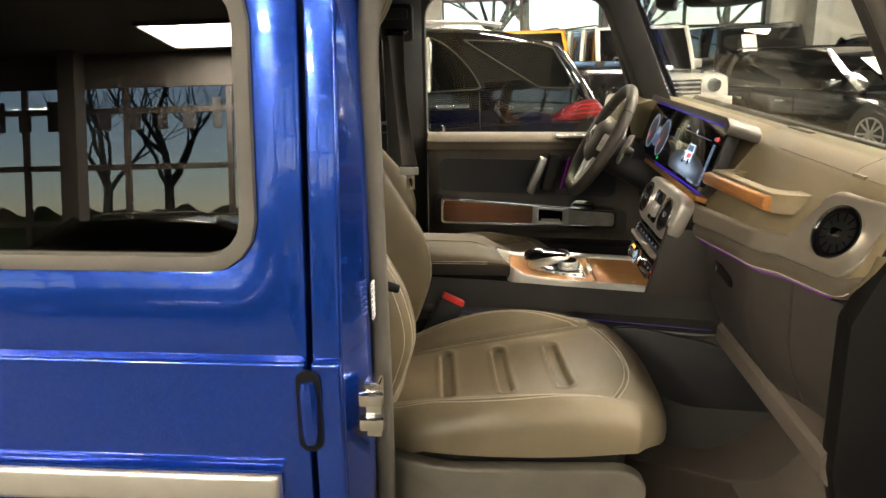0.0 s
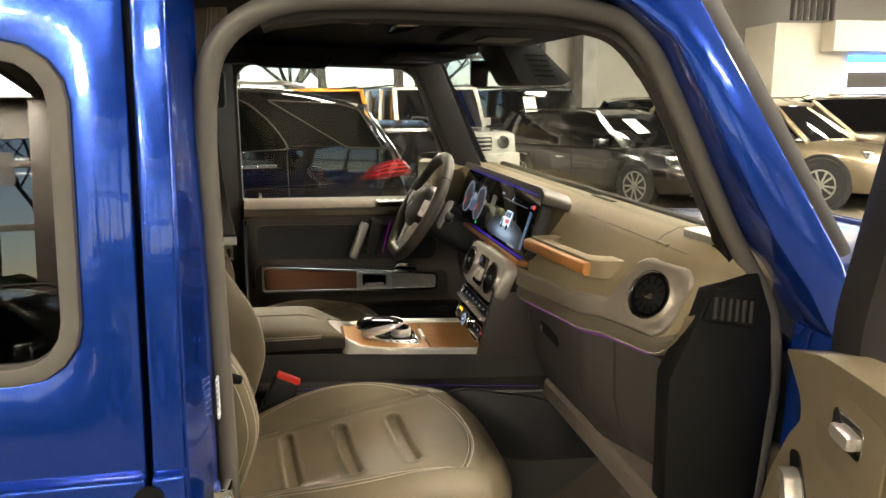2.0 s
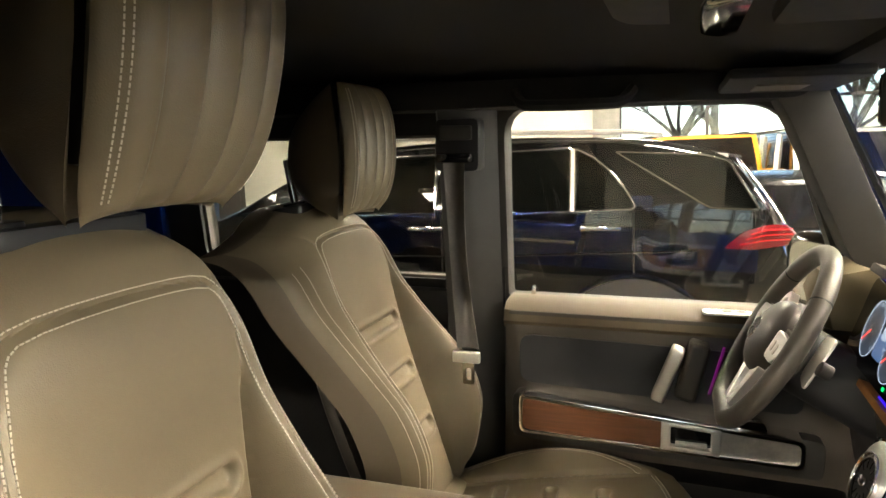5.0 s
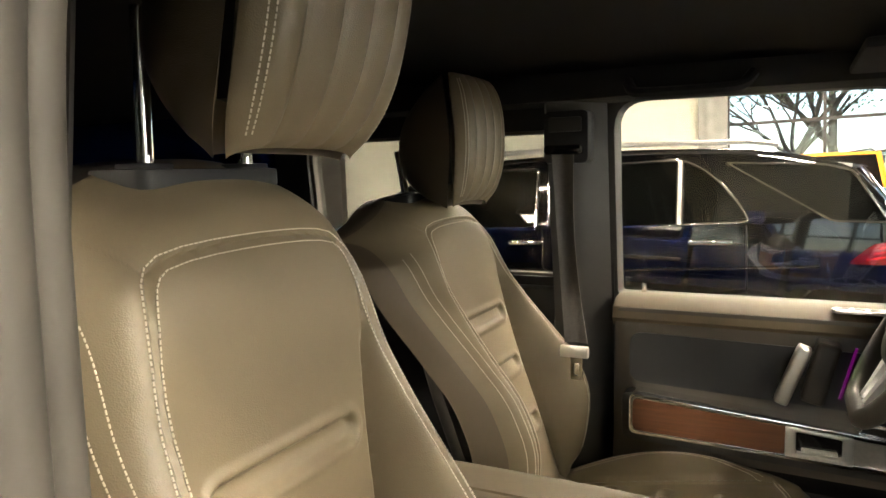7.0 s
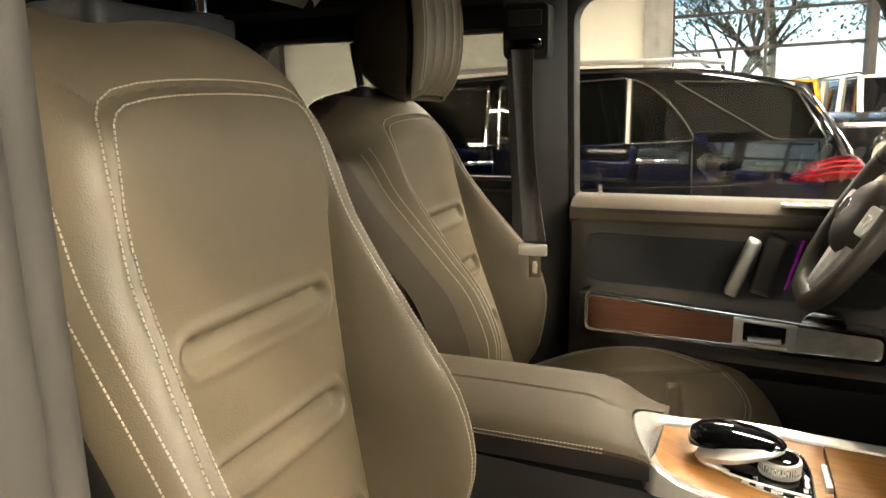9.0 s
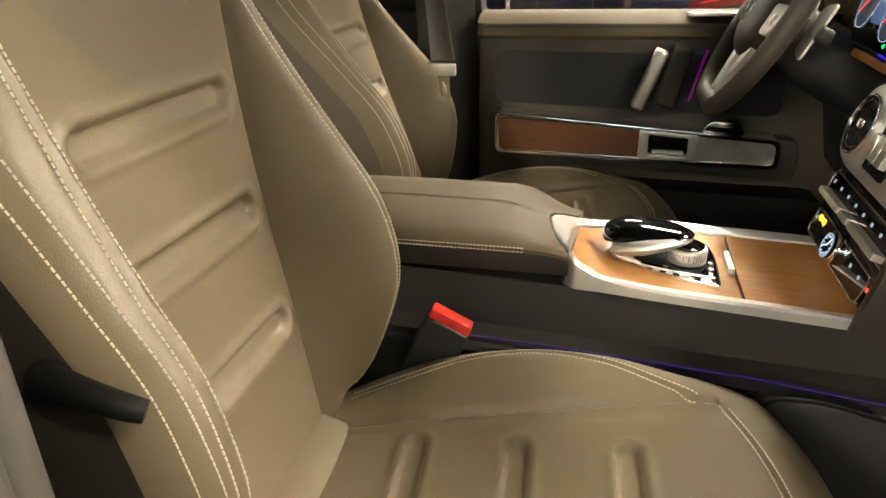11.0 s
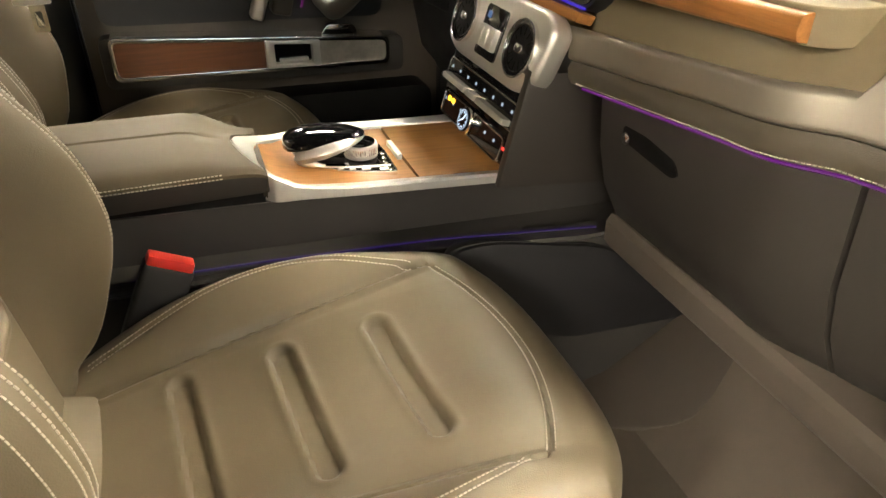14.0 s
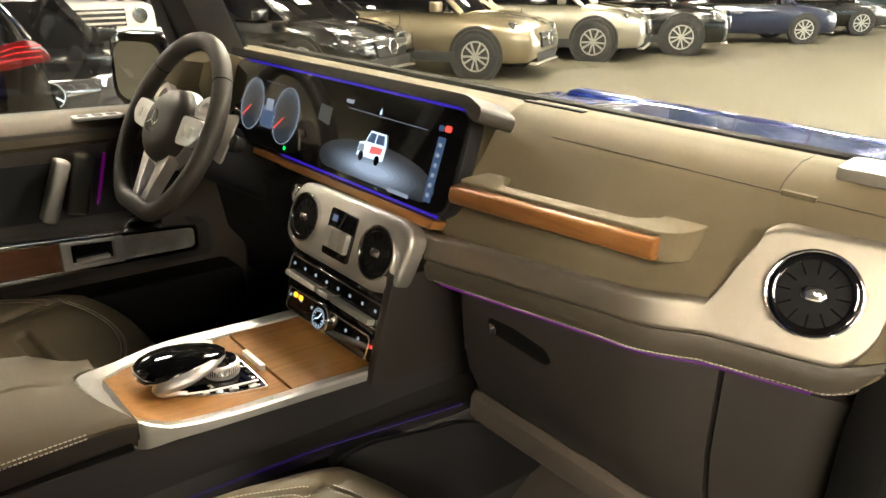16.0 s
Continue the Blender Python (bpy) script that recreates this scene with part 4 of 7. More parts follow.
dial(-0.248, -0.004, 0.050)
dial(-0.118, -0.008, 0.052)
flat("dial_haze", rrect(-0.18, -0.02, 0.05, 0.04, 0.008), M_DIALBLUE, sm, scr)
flat("gear_icon", rrect(-0.18, 0.004, 0.026, 0.022, 0.004), M_SCRGREY, sm, scr, 0.0025)
flat("status_line", [(-0.21, 0.045), (-0.14, 0.045), (-0.14, 0.0456), (-0.21, 0.0456)], M_SCRGREY, sm, scr)
flat("tell_tale", rrect(-0.098, -0.064, 0.008, 0.006, 0.002), M_SCRGREEN, sm, scr)
# media half: stage light, small car picture, side bar
for k in range(9):
    rx, ry = 0.150 - 0.013 * k, 0.040 - 0.0040 * k
    flat("stage", [(0.165 + rx * math.cos(q * math.tau / 40), max(-0.066, -0.046 + ry * math.sin(q * math.tau / 40))) for q in range(40)], glow("stage light", (0.18 + 0.03 * k, 0.30 + 0.03 * k, 0.48 + 0.03 * k), 0.010 + 0.0035 * k * k), sm, scr, 0.0018 + 0.0001 * k)
flat("backdrop_panel", [(-0.012, 0.005), (0.025, 0.0), (0.025, 0.03), (-0.012, 0.033)], glow("dim panel", (0.25, 0.28, 0.30), 0.03), sm, scr)
def pic(pts):
    return [(0.155 + (x - 0.15) * 0.72, -0.012 + (y + 0.012) * 0.72) for x, y in pts]
flat("car_picture", pic([(0.10, -0.038), (0.102, -0.008), (0.122, -0.004), (0.135, 0.022), (0.19, 0.022), (0.197, -0.005), (0.195, -0.036)]), M_SCRWHITE, sm, scr, 0.0029)
flat("car_picture_bonnet", pic([(0.103, -0.028), (0.104, -0.012), (0.122, -0.010), (0.124, -0.026)]), M_SCRGREY, sm, scr, 0.0034)
flat("car_picture_window", pic([(0.127, -0.003), (0.138, 0.018), (0.158, 0.018), (0.156, -0.003)]), M_DIALBLUE, sm, scr, 0.0034)
flat("car_picture_window", pic([(0.160, -0.003), (0.162, 0.018), (0.186, 0.018), (0.19, -0.002)]), M_DIALBLUE, sm, scr, 0.0034)
flat("car_picture_door", pic([(0.145, -0.027), (0.147, -0.010), (0.188, -0.008), (0.186, -0.022)]), M_PICRED, sm, scr, 0.0034)
for x in (0.118, 0.176):
    flat("car_picture_wheel", pic([(x + 0.009 * math.cos(a * math.tau / 16), -0.037 + 0.011 * math.sin(a * math.tau / 16)) for a in range(16)]), M_GLOSS, sm, scr, 0.0036)
flat("header_line", [(0.07, 0.037), (0.27, 0.036), (0.27, 0.0368), (0.07, 0.0378)], M_SCRGREY, sm, scr)
flat("pointer", [(0.152, 0.040), (0.158, 0.040), (0.155, 0.05)], M_SCRWHITE, sm, scr)
flat("side_bar", [(0.296, -0.062), (0.312, -0.062), (0.312, 0.032), (0.296, 0.032)], M_DIALBLUE, sm, scr)
for i in range(6):
    flat("side_icon", rrect(0.304, -0.052 + 0.0145 * i, 0.007, 0.006, 0.002), M_SCRGREY, sm, scr, 0.0026)
flat("alert_icon", rrect(0.312, 0.045, 0.013, 0.009, 0.003), M_NEEDLE, sm, scr, 0.0026)
flat("alert_icon", rrect(0.298, 0.044, 0.011, 0.008, 0.003), M_DIALBLUE, sm, scr, 0.0026)
for x, y, w in ((0.215, -0.068, 0.05), (0.06, 0.045, 0.02)):
    flat("caption_bar", [(x, y), (x + w, y), (x + w, y + 0.006), (x, y + 0.006)], M_SCRGREY, sm, scr, 0.0026)

# ---- centre stack ----
KM = panel_frame((0.582, 1.868, 1.204), (0, -1, 0), (0.34, 0, 1))
stack = thing("centre_stack", (0.6, CY, 1.0), "centre stack with satin silver vents over piano black switch panels", "switch panel")
part("carrier", move(merge(prism(rounded([(-0.155, 0.05), (0.147, 0.05), (0.143, -0.16), (-0.125, -0.16)], 0.01), "z", -0.06, -0.016, 0.004)), KM), M_GLOSS, stack)
outer = rounded([(-0.135, 0.058), (0.13, 0.062), (0.162, 0.045), (0.15, -0.035), (0.115, -0.056), (-0.115, -0.056), (-0.158, -0.04), (-0.158, 0.03)], 0.03, 5)
part("silver_face", move(prism(outer, "z", -0.035, 0.0, 0.010, 3), KM), M_SILVER, stack)
for x in (-0.102, 0.098):
    vent(KM @ Matrix.Translation((x, 0.002, 0.0035)), 0.036, stack, 0.0022)
part("switch_well", move(prism(rrect(0.0, 0.0, 0.072, 0.076, 0.006), "z", 0.0, 0.003, 0.001), KM), M_GLOSS, stack)
for i in range(3):
    part("rocker_switch", move(box(-0.030 + 0.0205 * i, -0.0110 + 0.0205 * i, -0.024, 0.008, 0.0, 0.012, 0.003), KM), M_SILVER, stack, "satin silver rocker switch")
part("switch_display", move(box(-0.026, -0.014, 0.018, 0.028, 0.003, 0.004), KM), M_DIALBLUE, stack, smooth=False)
for i in range(2):
    y = -0.088 - 0.052 * i
    w = 0.272 - 0.036 * i
    part("bezel", move(ring(rrect(0.003, y, w, 0.040, 0.01), rrect(0.003, y, w - 0.006, 0.034, 0.008), "z", -0.016, -0.010, 0.001), KM), M_CHROME, stack)
    part("switch_panel", move(prism(rrect(0.003, y, w - 0.006, 0.034, 0.008), "z", -0.016, -0.012), KM), M_GLOSS, stack)
    for k in range(8):
        if i == 0 or k not in (3, 4):
            c = M_SCRGREY if (i, k) != (1, 7) else M_NEEDLE
            part("icon", move(box(-0.118 + 0.033 * k + i * 0.012 - 0.0025, -0.118 + 0.033 * k + i * 0.012 + 0.0025, y + 0.003, y + 0.0075, -0.012, -0.0112), KM), c, stack, smooth=False)
M_AMBER = glow("amber tell-tale", (1.0, 0.42, 0.02), 0.7)
for x in (-0.092, -0.076):
    part("amber_lamp", move(prism(rrect(x, -0.131, 0.012, 0.008, 0.003), "z", -0.012, -0.011), KM), M_AMBER, stack, smooth=False)
for x0, x1 in ((-0.122, -0.03), (-0.022, 0.01), (0.018, 0.118)):
    part("toggle_bar", move(box(x0, x1, -0.104, -0.094, -0.014, 0.002, 0.003), KM), M_SILVER, stack, "satin silver toggle bar")
ck = part("clock", move(disc(0.021, 0.012, 32, 0.002), KM @ Matrix.Translation((0.0, -0.138, -0.008))), M_CHROME, stack, "small analogue clock")
part("clock_face", move(disc(0.018, 0.002, 32), KM @ Matrix.Translation((0.0, -0.138, -0.0005))), M_GLOSS, ck, smooth=False)
part("clock_ring", move(ring(circle(0.0165), circle(0.0145), "z", 0.0007, 0.0012), KM @ Matrix.Translation((0.0, -0.138, 0))), M_SCRGREY, ck, smooth=False)
for k in range(12):
    part("clock_tick", move(box(0.0105, 0.0135, -0.0005, 0.0005, 0.0007, 0.0012), KM @ Matrix.Translation((0.0, -0.138, 0)) @ Matrix.Rotation(k * math.tau / 12, 4, "Z")), M_SCRWHITE, ck, smooth=False)
for a, l in ((60, 0.013), (200, 0.009)):
    part("clock_hand", move(box(0, l, -0.0008, 0.0008, 0.0008, 0.0014), KM @ Matrix.Translation((0.0, -0.138, 0)) @ Matrix.Rotation(radians(a), 4, "Z")), M_SCRWHITE, ck, smooth=False)
part("starter_button", move(disc(0.017, 0.012, 28, 0.003), KM @ Matrix.Translation((-0.19, 0.026, -0.03))), M_CHROME, stack)

# side cheek of the stack
part("cheek", prism([(0.575, 1.19), (0.70, 1.185), (0.73, 1.0), (0.535, 1.02)], "y", 1.722, 1.74, 0.006), M_SIDE, stack)

# ---- centre console ----
con = thing("centre_console", (0.2, CY, 0.62), "dark leather centre console with silver rails and walnut lid", "car console")
def zc(x):
    return 1.044 - 0.046 * (x - 0.22)
M_POCKET_RIM = mat("satin pocket rim", (0.004, 0.004, 0.004), 0.4, noise_scale=12)
M_POCKET = mat("smooth dark pocket hide", (0.009, 0.009, 0.010), 0.5, noise_scale=12)
POCKET = [(0.445, 0.928), (0.458, 0.952), (0.51, 0.957), (0.70, 0.921), (0.765, 0.875), (0.872, 0.780), (0.850, 0.762), (0.62, 0.767), (0.52, 0.83)]
def pocket_shape(grow, a, b, bev):
    mid = (0.66, 0.86)
    bm = prism(rounded([(mid[0] + (x - mid[0]) * grow, mid[1] + (z - mid[1]) * grow) for x, z in POCKET], [0.02, 0.02, 0.04, 0.04, 0.05, 0.02, 0.02, 0.05, 0.05], 5), "y", a, b, bev)
    for v in bm.verts:
        v.co.y += 0.030 * (0.55 - v.co.x) / 0.2 * 0.35 + 0.10 * (v.co.z - 0.95)
    return bm
part("pocket_rim", pocket_shape(1.03, 1.684, 1.70, 0.004), M_POCKET_RIM, con, "dark gap round the pocket")
part("core", loft([[(x, y0, 0.62), (x, y0, zc(x) - 0.085), (x, 1.757, zc(x) - 0.075), (x, 1.757 - t, zc(x) - 0.006), (x, 1.985, zc(x) - 0.006), (x, 1.985, 0.62)] for x, y0, t in ((-0.5, 1.735, 0), (0.1, 1.735, 0), (0.44, 1.705, 0), (0.62, 1.685, 0.012), (0.78, 1.665, 0.028), (0.925, 1.648, 0.04))]), M_GREY, con)
M_RAIL = mat("bright satin rail", (0.74, 0.73, 0.71), 0.34, metal=0.8, noise_scale=30, spread=0.04)
# flat silver band: two rails that meet in a horseshoe behind the tray
HS_OUT = [(0.262, 1.7515, 1.0575), (0.239, 1.7515, 1.0685), (0.222, 1.7545, 1.079), (0.2085, 1.772, 1.0855), (0.192, 1.820, 1.088), (0.1845, 1.862, 1.088), (0.187, 1.892, 1.083), (0.200, 1.920, 1.072), (0.224, 1.948, 1.058), (0.262, 1.970, 1.049)]
HS_IN = [(0.264, 1.7765, 1.0485), (0.247, 1.784, 1.054), (0.232, 1.787, 1.060), (0.221, 1.805, 1.066), (0.216, 1.832, 1.069), (0.214, 1.862, 1.070), (0.216, 1.882, 1.068), (0.226, 1.908, 1.061), (0.246, 1.930, 1.053), (0.268, 1.948, 1.047)]
def both_sides(pts, w):
    near = [(x, 1.752 - 0.0523 * (x - 0.215) + w, zc(x) + 0.009 - 0.2 * w) for x in (0.75, 0.60, 0.45, 0.33)]
    far = [(x, 1.987 - w, zc(x) + 0.009 - 0.2 * w) for x in (0.33, 0.42, 0.52, 0.62)]
    return smooth_path(near + pts + far, 8)
def horseshoe():
    rows = []
    for p, q in zip(both_sides(HS_OUT, 0.0), both_sides(HS_IN, 0.022)):
        p, q = Vector(p), Vector(q)
        out = (p - q).normalized() * 0.003
        rows.append([Vector((p.x, p.y, zc(p.x) - 0.005)), p - Vector((0, 0, 0.003)), p - out + Vector((0, 0, 0.001)), p.lerp(q, 0.5) + Vector((0, 0, 0.002)), q + out * 0.6 + Vector((0, 0, 0.0008)), q - Vector((0, 0, 0.002)), Vector((q.x, q.y, zc(q.x) - 0.008))])
    return loft([[tuple(v) for v in r] for r in rows])
part("silver_rail", horseshoe(), M_RAIL, con, "satin silver rail looping round the tray")
TRAY = ((0.2142, 1.845, 1.876, 1.0685), (0.2165, 1.826, 1.886, 1.067), (0.222, 1.802, 1.901, 1.0625), (0.232, 1.786, 1.918, 1.056), (0.247, 1.781, 1.934, 1.0495), (0.264, 1.774, 1.950, 1.0455), (0.29, 1.770, 1.963, 1.0425), (0.34, 1.767, 1.967, 1.0405), (0.428, 1.762, 1.967, 1.0364))
part("tray_wood", loft([[(x, y0 + (y1 - y0) * k, z - 0.012 * k * (1 - k)) for k in (0, 0.1, 0.3, 0.5, 0.7, 0.9, 1)] + [(x, y1, zc(x) - 0.01), (x, y0, zc(x) - 0.01)] for x, y0, y1, z in TRAY]), M_WALNUT_LIT, con, "walnut tray scooped up to the armrest")
part("lid_wood", loft([[(x, y0, zc(x) + 0.003), (x, 1.968, zc(x) + 0.003), (x, 1.968, zc(x) - 0.01), (x, y0, zc(x) - 0.01)] for x, y0 in ((0.4305, 1.761), (0.50, 1.757), (0.565, 1.754))]), M_WALNUT_LIT, con, "walnut sliding lid")
part("lid_tab", box(0.4195, 0.4275, 1.838, 1.898, 1.034, 1.0435, 0.002), M_RAIL, con)
# armrest
LID_END = ((1.745, 0.2195, 1.0885), (1.755, 0.2175, 1.0895), (1.772, 0.2055, 1.0905), (1.82, 0.1895, 1.0905), (1.862, 0.182, 1.0905), (1.892, 0.1845, 1.0855), (1.92, 0.197, 1.0745), (1.948, 0.221, 1.0605), (1.99, 0.226, 1.056))
def lid_end(y, k):
    """Where the armrest lid ends at y (k = 1) and how high it is there (k = 2)."""
    for a, b in zip(LID_END, LID_END[1:]):
        if y <= b[0]:
            return a[k] + (b[k] - a[k]) * (y - a[0]) / (b[0] - a[0])
    return LID_END[-1][k]
def arm_front(x, y):
    return x if x < 0.1 else 0.1 + (lid_end(y, 1) - 0.1) * (x - 0.1) / 0.1
def arm_drop(x, y, z, under=0.0):
    return z + (min(z, lid_end(y, 2) - under) - z) * sstep(0.125, 0.2, x)
LID_SECTION = ((1.760, 1.079), (1.752, 1.081), (1.7515, 1.086), (1.756, 1.092), (1.768, 1.0965), (1.785, 1.098), (1.81, 1.0995), (1.84, 1.1005), (CY - 0.004, 1.101), (CY, 1.0965), (CY + 0.004, 1.101), (1.895, 1.1005), (1.92, 1.0998), (1.945, 1.0985), (1.967, 1.0965), (1.979, 1.092), (1.984, 1.086), (1.982, 1.079))
ARM_X = ((-0.42, -0.02), (-0.40, 0.004), (0.0, 0.006), (0.12, 0.004), (0.14, 0.003), (0.155, 0.002), (0.17, 0.001), (0.185, -0.001), (0.194, -0.004), (0.2, -0.008))
arm = part("armrest", loft([[(arm_front(x, y), y, arm_drop(x, y, z + h * (z - 1.02) / 0.08)) for y, z in LID_SECTION] for x, h in ARM_X] + [[(arm_front(0.2, y) - 0.004, y, 1.048 + 0.0001 * k) for k, y in enumerate(y for y, z in LID_SECTION)]]), M_ARM, con, "stitched taupe armrest lid")
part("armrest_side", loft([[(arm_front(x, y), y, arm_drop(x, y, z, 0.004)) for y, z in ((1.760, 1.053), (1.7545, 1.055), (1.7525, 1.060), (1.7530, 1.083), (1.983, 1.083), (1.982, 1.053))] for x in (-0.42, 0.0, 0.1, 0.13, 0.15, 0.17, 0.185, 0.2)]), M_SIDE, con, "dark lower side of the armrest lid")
part("armrest_gap", box(-0.42, 0.212, 1.760, 1.978, 1.008, 1.0535), M_VENT, con)
part("side_lip", loft([[(x, y - 0.012, z - 0.007), (x, y - 0.014, z - 0.012), (x, y - 0.004, z - 0.022), (x, y + 0.02, z - 0.022), (x, y + 0.02, z - 0.004)] for x, y, z in ((-0.3, 1.7385, 0.972), (0.0, 1.7385, 0.967), (0.2, 1.734, 0.9625), (0.44, 1.719, 0.957), (0.66, 1.683, 0.954), (0.69, 1.680, 0.956))]), M_GREY, con)
part("light_strip", loft([[(x, y - 0.0025, z), (x, y + 0.001, z), (x, y + 0.001, z + 0.0016), (x, y - 0.0025, z + 0.0016)] for x, y, z in ((0.0, 1.7385, 0.967), (0.2, 1.734, 0.9625), (0.44, 1.719, 0.957), (0.68, 1.679, 0.9535))]), M_LED_BLUE, con, "glowing ambient light strip")
part("map_pocket", pocket_shape(1.0, 1.678, 1.71, 0.006), M_POCKET, con, "stretched dark map pocket")

# touch pad and rotary controller under an arched hand rest
ctl = thing("media_controller", (0.34, 1.86, 1.042), "glossy black hand rest over a silver rotary controller", "controller")
PLATE = [(0.296, 1.838), (0.338, 1.806), (0.404, 1.786), (0.406, 1.87), (0.398, 1.925), (0.305, 1.932)]
def plate_shape(g):
    return rounded([(0.362 + (x - 0.362) * g, 1.862 + (y - 1.862) * g) for x, y in PLATE], [0.004, 0.03, 0.006, 0.02, 0.02, 0.02])
part("plate", prism(plate_shape(0.97), "z", 1.034, 1.0415, 0.001), M_GLOSS, ctl)
part("plate_rim", ring(plate_shape(1.02), plate_shape(0.965), "z", 1.034, 1.0430, 0.0008), M_CHROME, ctl)
part("hand_rest", loft([[(x, cy + w * math.cos(a), z + (h if math.sin(a) > 0 else 0.4 * h) * math.sin(a)) for a in (math.tau * k / 24 for k in range(24))] for x, cy, w, z, h in ((0.256, 1.878, 0.008, 1.064, 0.005), (0.260, 1.878, 0.026, 1.066, 0.011), (0.272, 1.877, 0.037, 1.069, 0.015), (0.29, 1.876, 0.042, 1.072, 0.0155), (0.31, 1.873, 0.042, 1.075, 0.0135), (0.335, 1.869, 0.037, 1.0775, 0.010), (0.357, 1.863, 0.028, 1.079, 0.0065), (0.370, 1.858, 0.016, 1.0795, 0.004), (0.374, 1.857, 0.005, 1.0795, 0.002))]), M_GLOSS, ctl, "glossy black domed hand rest")
def arm_radius(t):
    return 0.004 + 0.0115 * math.sin(math.pi * min(1, t / 0.9)) ** 0.8
for side in (-1, 1):
    near = smooth_path([(0.370, 1.850, 1.0772), (0.345, 1.840, 1.0735), (0.312, 1.836, 1.067), (0.287, 1.845, 1.0595), (0.279, 1.851, 1.0520), (0.292, 1.842, 1.0465), (0.308, 1.834, 1.043)], 6)
    part("silver_arm", tube([(x, y if side < 0 else 2 * 1.868 - y, z) for x, y, z in near], arm_radius, n=12, squash=0.75), M_RAIL, ctl)
part("divider", tube(smooth_path([(0.302, 1.836, 1.0425), (0.335, 1.822, 1.0428), (0.375, 1.812, 1.0428), (0.400, 1.808, 1.0425)], 6), 0.0016, n=8), M_RAIL, ctl)
dial_ob = part("dial", move(disc(0.0255, 0.021, 40, 0.004), Matrix.Translation((0.368, 1.856, 1.0535))), M_RAIL, ctl, "knurled silver rotary dial")
part("dial_cap", move(disc(0.0215, 0.004, 36, 0.001), Matrix.Translation((0.368, 1.856, 1.064))), M_GLOSS, dial_ob)
for k in range(48):
    part("knurl", move(box(0.0250, 0.0260, -0.0006, 0.0006, 1.050, 1.060), Matrix.Translation((0.368, 1.856, 0)) @ Matrix.Rotation(k * math.tau / 48, 4, "Z")), M_CHROME, dial_ob, smooth=False)
for x, y, w, d in ((0.328, 1.8185, 0.009, 0.006), (0.344, 1.8125, 0.009, 0.006), (0.363, 1.8075, 0.013, 0.006), (0.388, 1.7995, 0.012, 0.008)):
    part("button", box(x - w / 2, x + w / 2, y - d / 2, y + d / 2, 1.0405, 1.0435, 0.001), M_RAIL, ctl)
for x, y in ((0.340, 1.832), (0.396, 1.822), (0.399, 1.838), (0.400, 1.855), (0.398, 1.795)):
    part("key", box(x - 0.003, x + 0.003, y - 0.005, y + 0.005, 1.0405, 1.0428, 0.0008), M_CHROME, ctl)

# ---- steering wheel ----
SW = panel_frame((0.505, 2.335, 1.302), (0, -1, 0), (math.sin(radians(28.5)), 0, math.cos(radians(28.5))))
M_WHEEL = leather("wheel leather", (0.050, 0.044, 0.036), 0.46)
sw = thing("steering_wheel", (0.505, 2.335, 1.302), "taupe leather steering wheel with silver spokes", "steering wheel")
rim = [(0.174 * math.cos(a * math.tau / 72), max(-0.162, 0.174 * math.sin(a * math.tau / 72)), 0) for a in range(72)]
part("rim", move(tube(rim, 0.0175, closed=True, n=16, up=(0, 0, 1)), SW), M_WHEEL, sw)
def dome(r, flat_r, depth, n=48, rings=8):
    secs = []
    for k in range(rings + 1):
        t = k / rings
        q = r * math.cos(t * math.pi / 2 * 0.96)
        secs.append([(q * math.cos(a * math.tau / n) * 1.05, q * math.sin(a * math.tau / n), depth * math.sin(t * math.pi / 2)) for a in range(n)])
    return loft([[(x, y, -0.05) for x, y, z in secs[0]]] + secs)
part("hub_plate", move(move(disc(0.080, 0.022, 48, 0.005), Matrix.Translation((0, -0.002, -0.020))), SW), M_RAIL, sw, "bright plate behind the hub")
part("hub", move(dome(0.073, 0.03, 0.034), SW), M_WHEEL, sw, "domed dark leather hub")
emblem = part("emblem", move(ring(circle(0.022, 32), circle(0.0195, 32), "z", 0.030, 0.0365, 0.001), SW), M_CHROME, sw, "round chrome emblem")
for k in range(3):
    part("emblem_ray", move(move(box(-0.0015, 0.0015, 0.0, 0.0205, 0.031, 0.036), Matrix.Rotation(k * math.tau / 3, 4, "Z")), SW), M_CHROME, emblem, smooth=False)
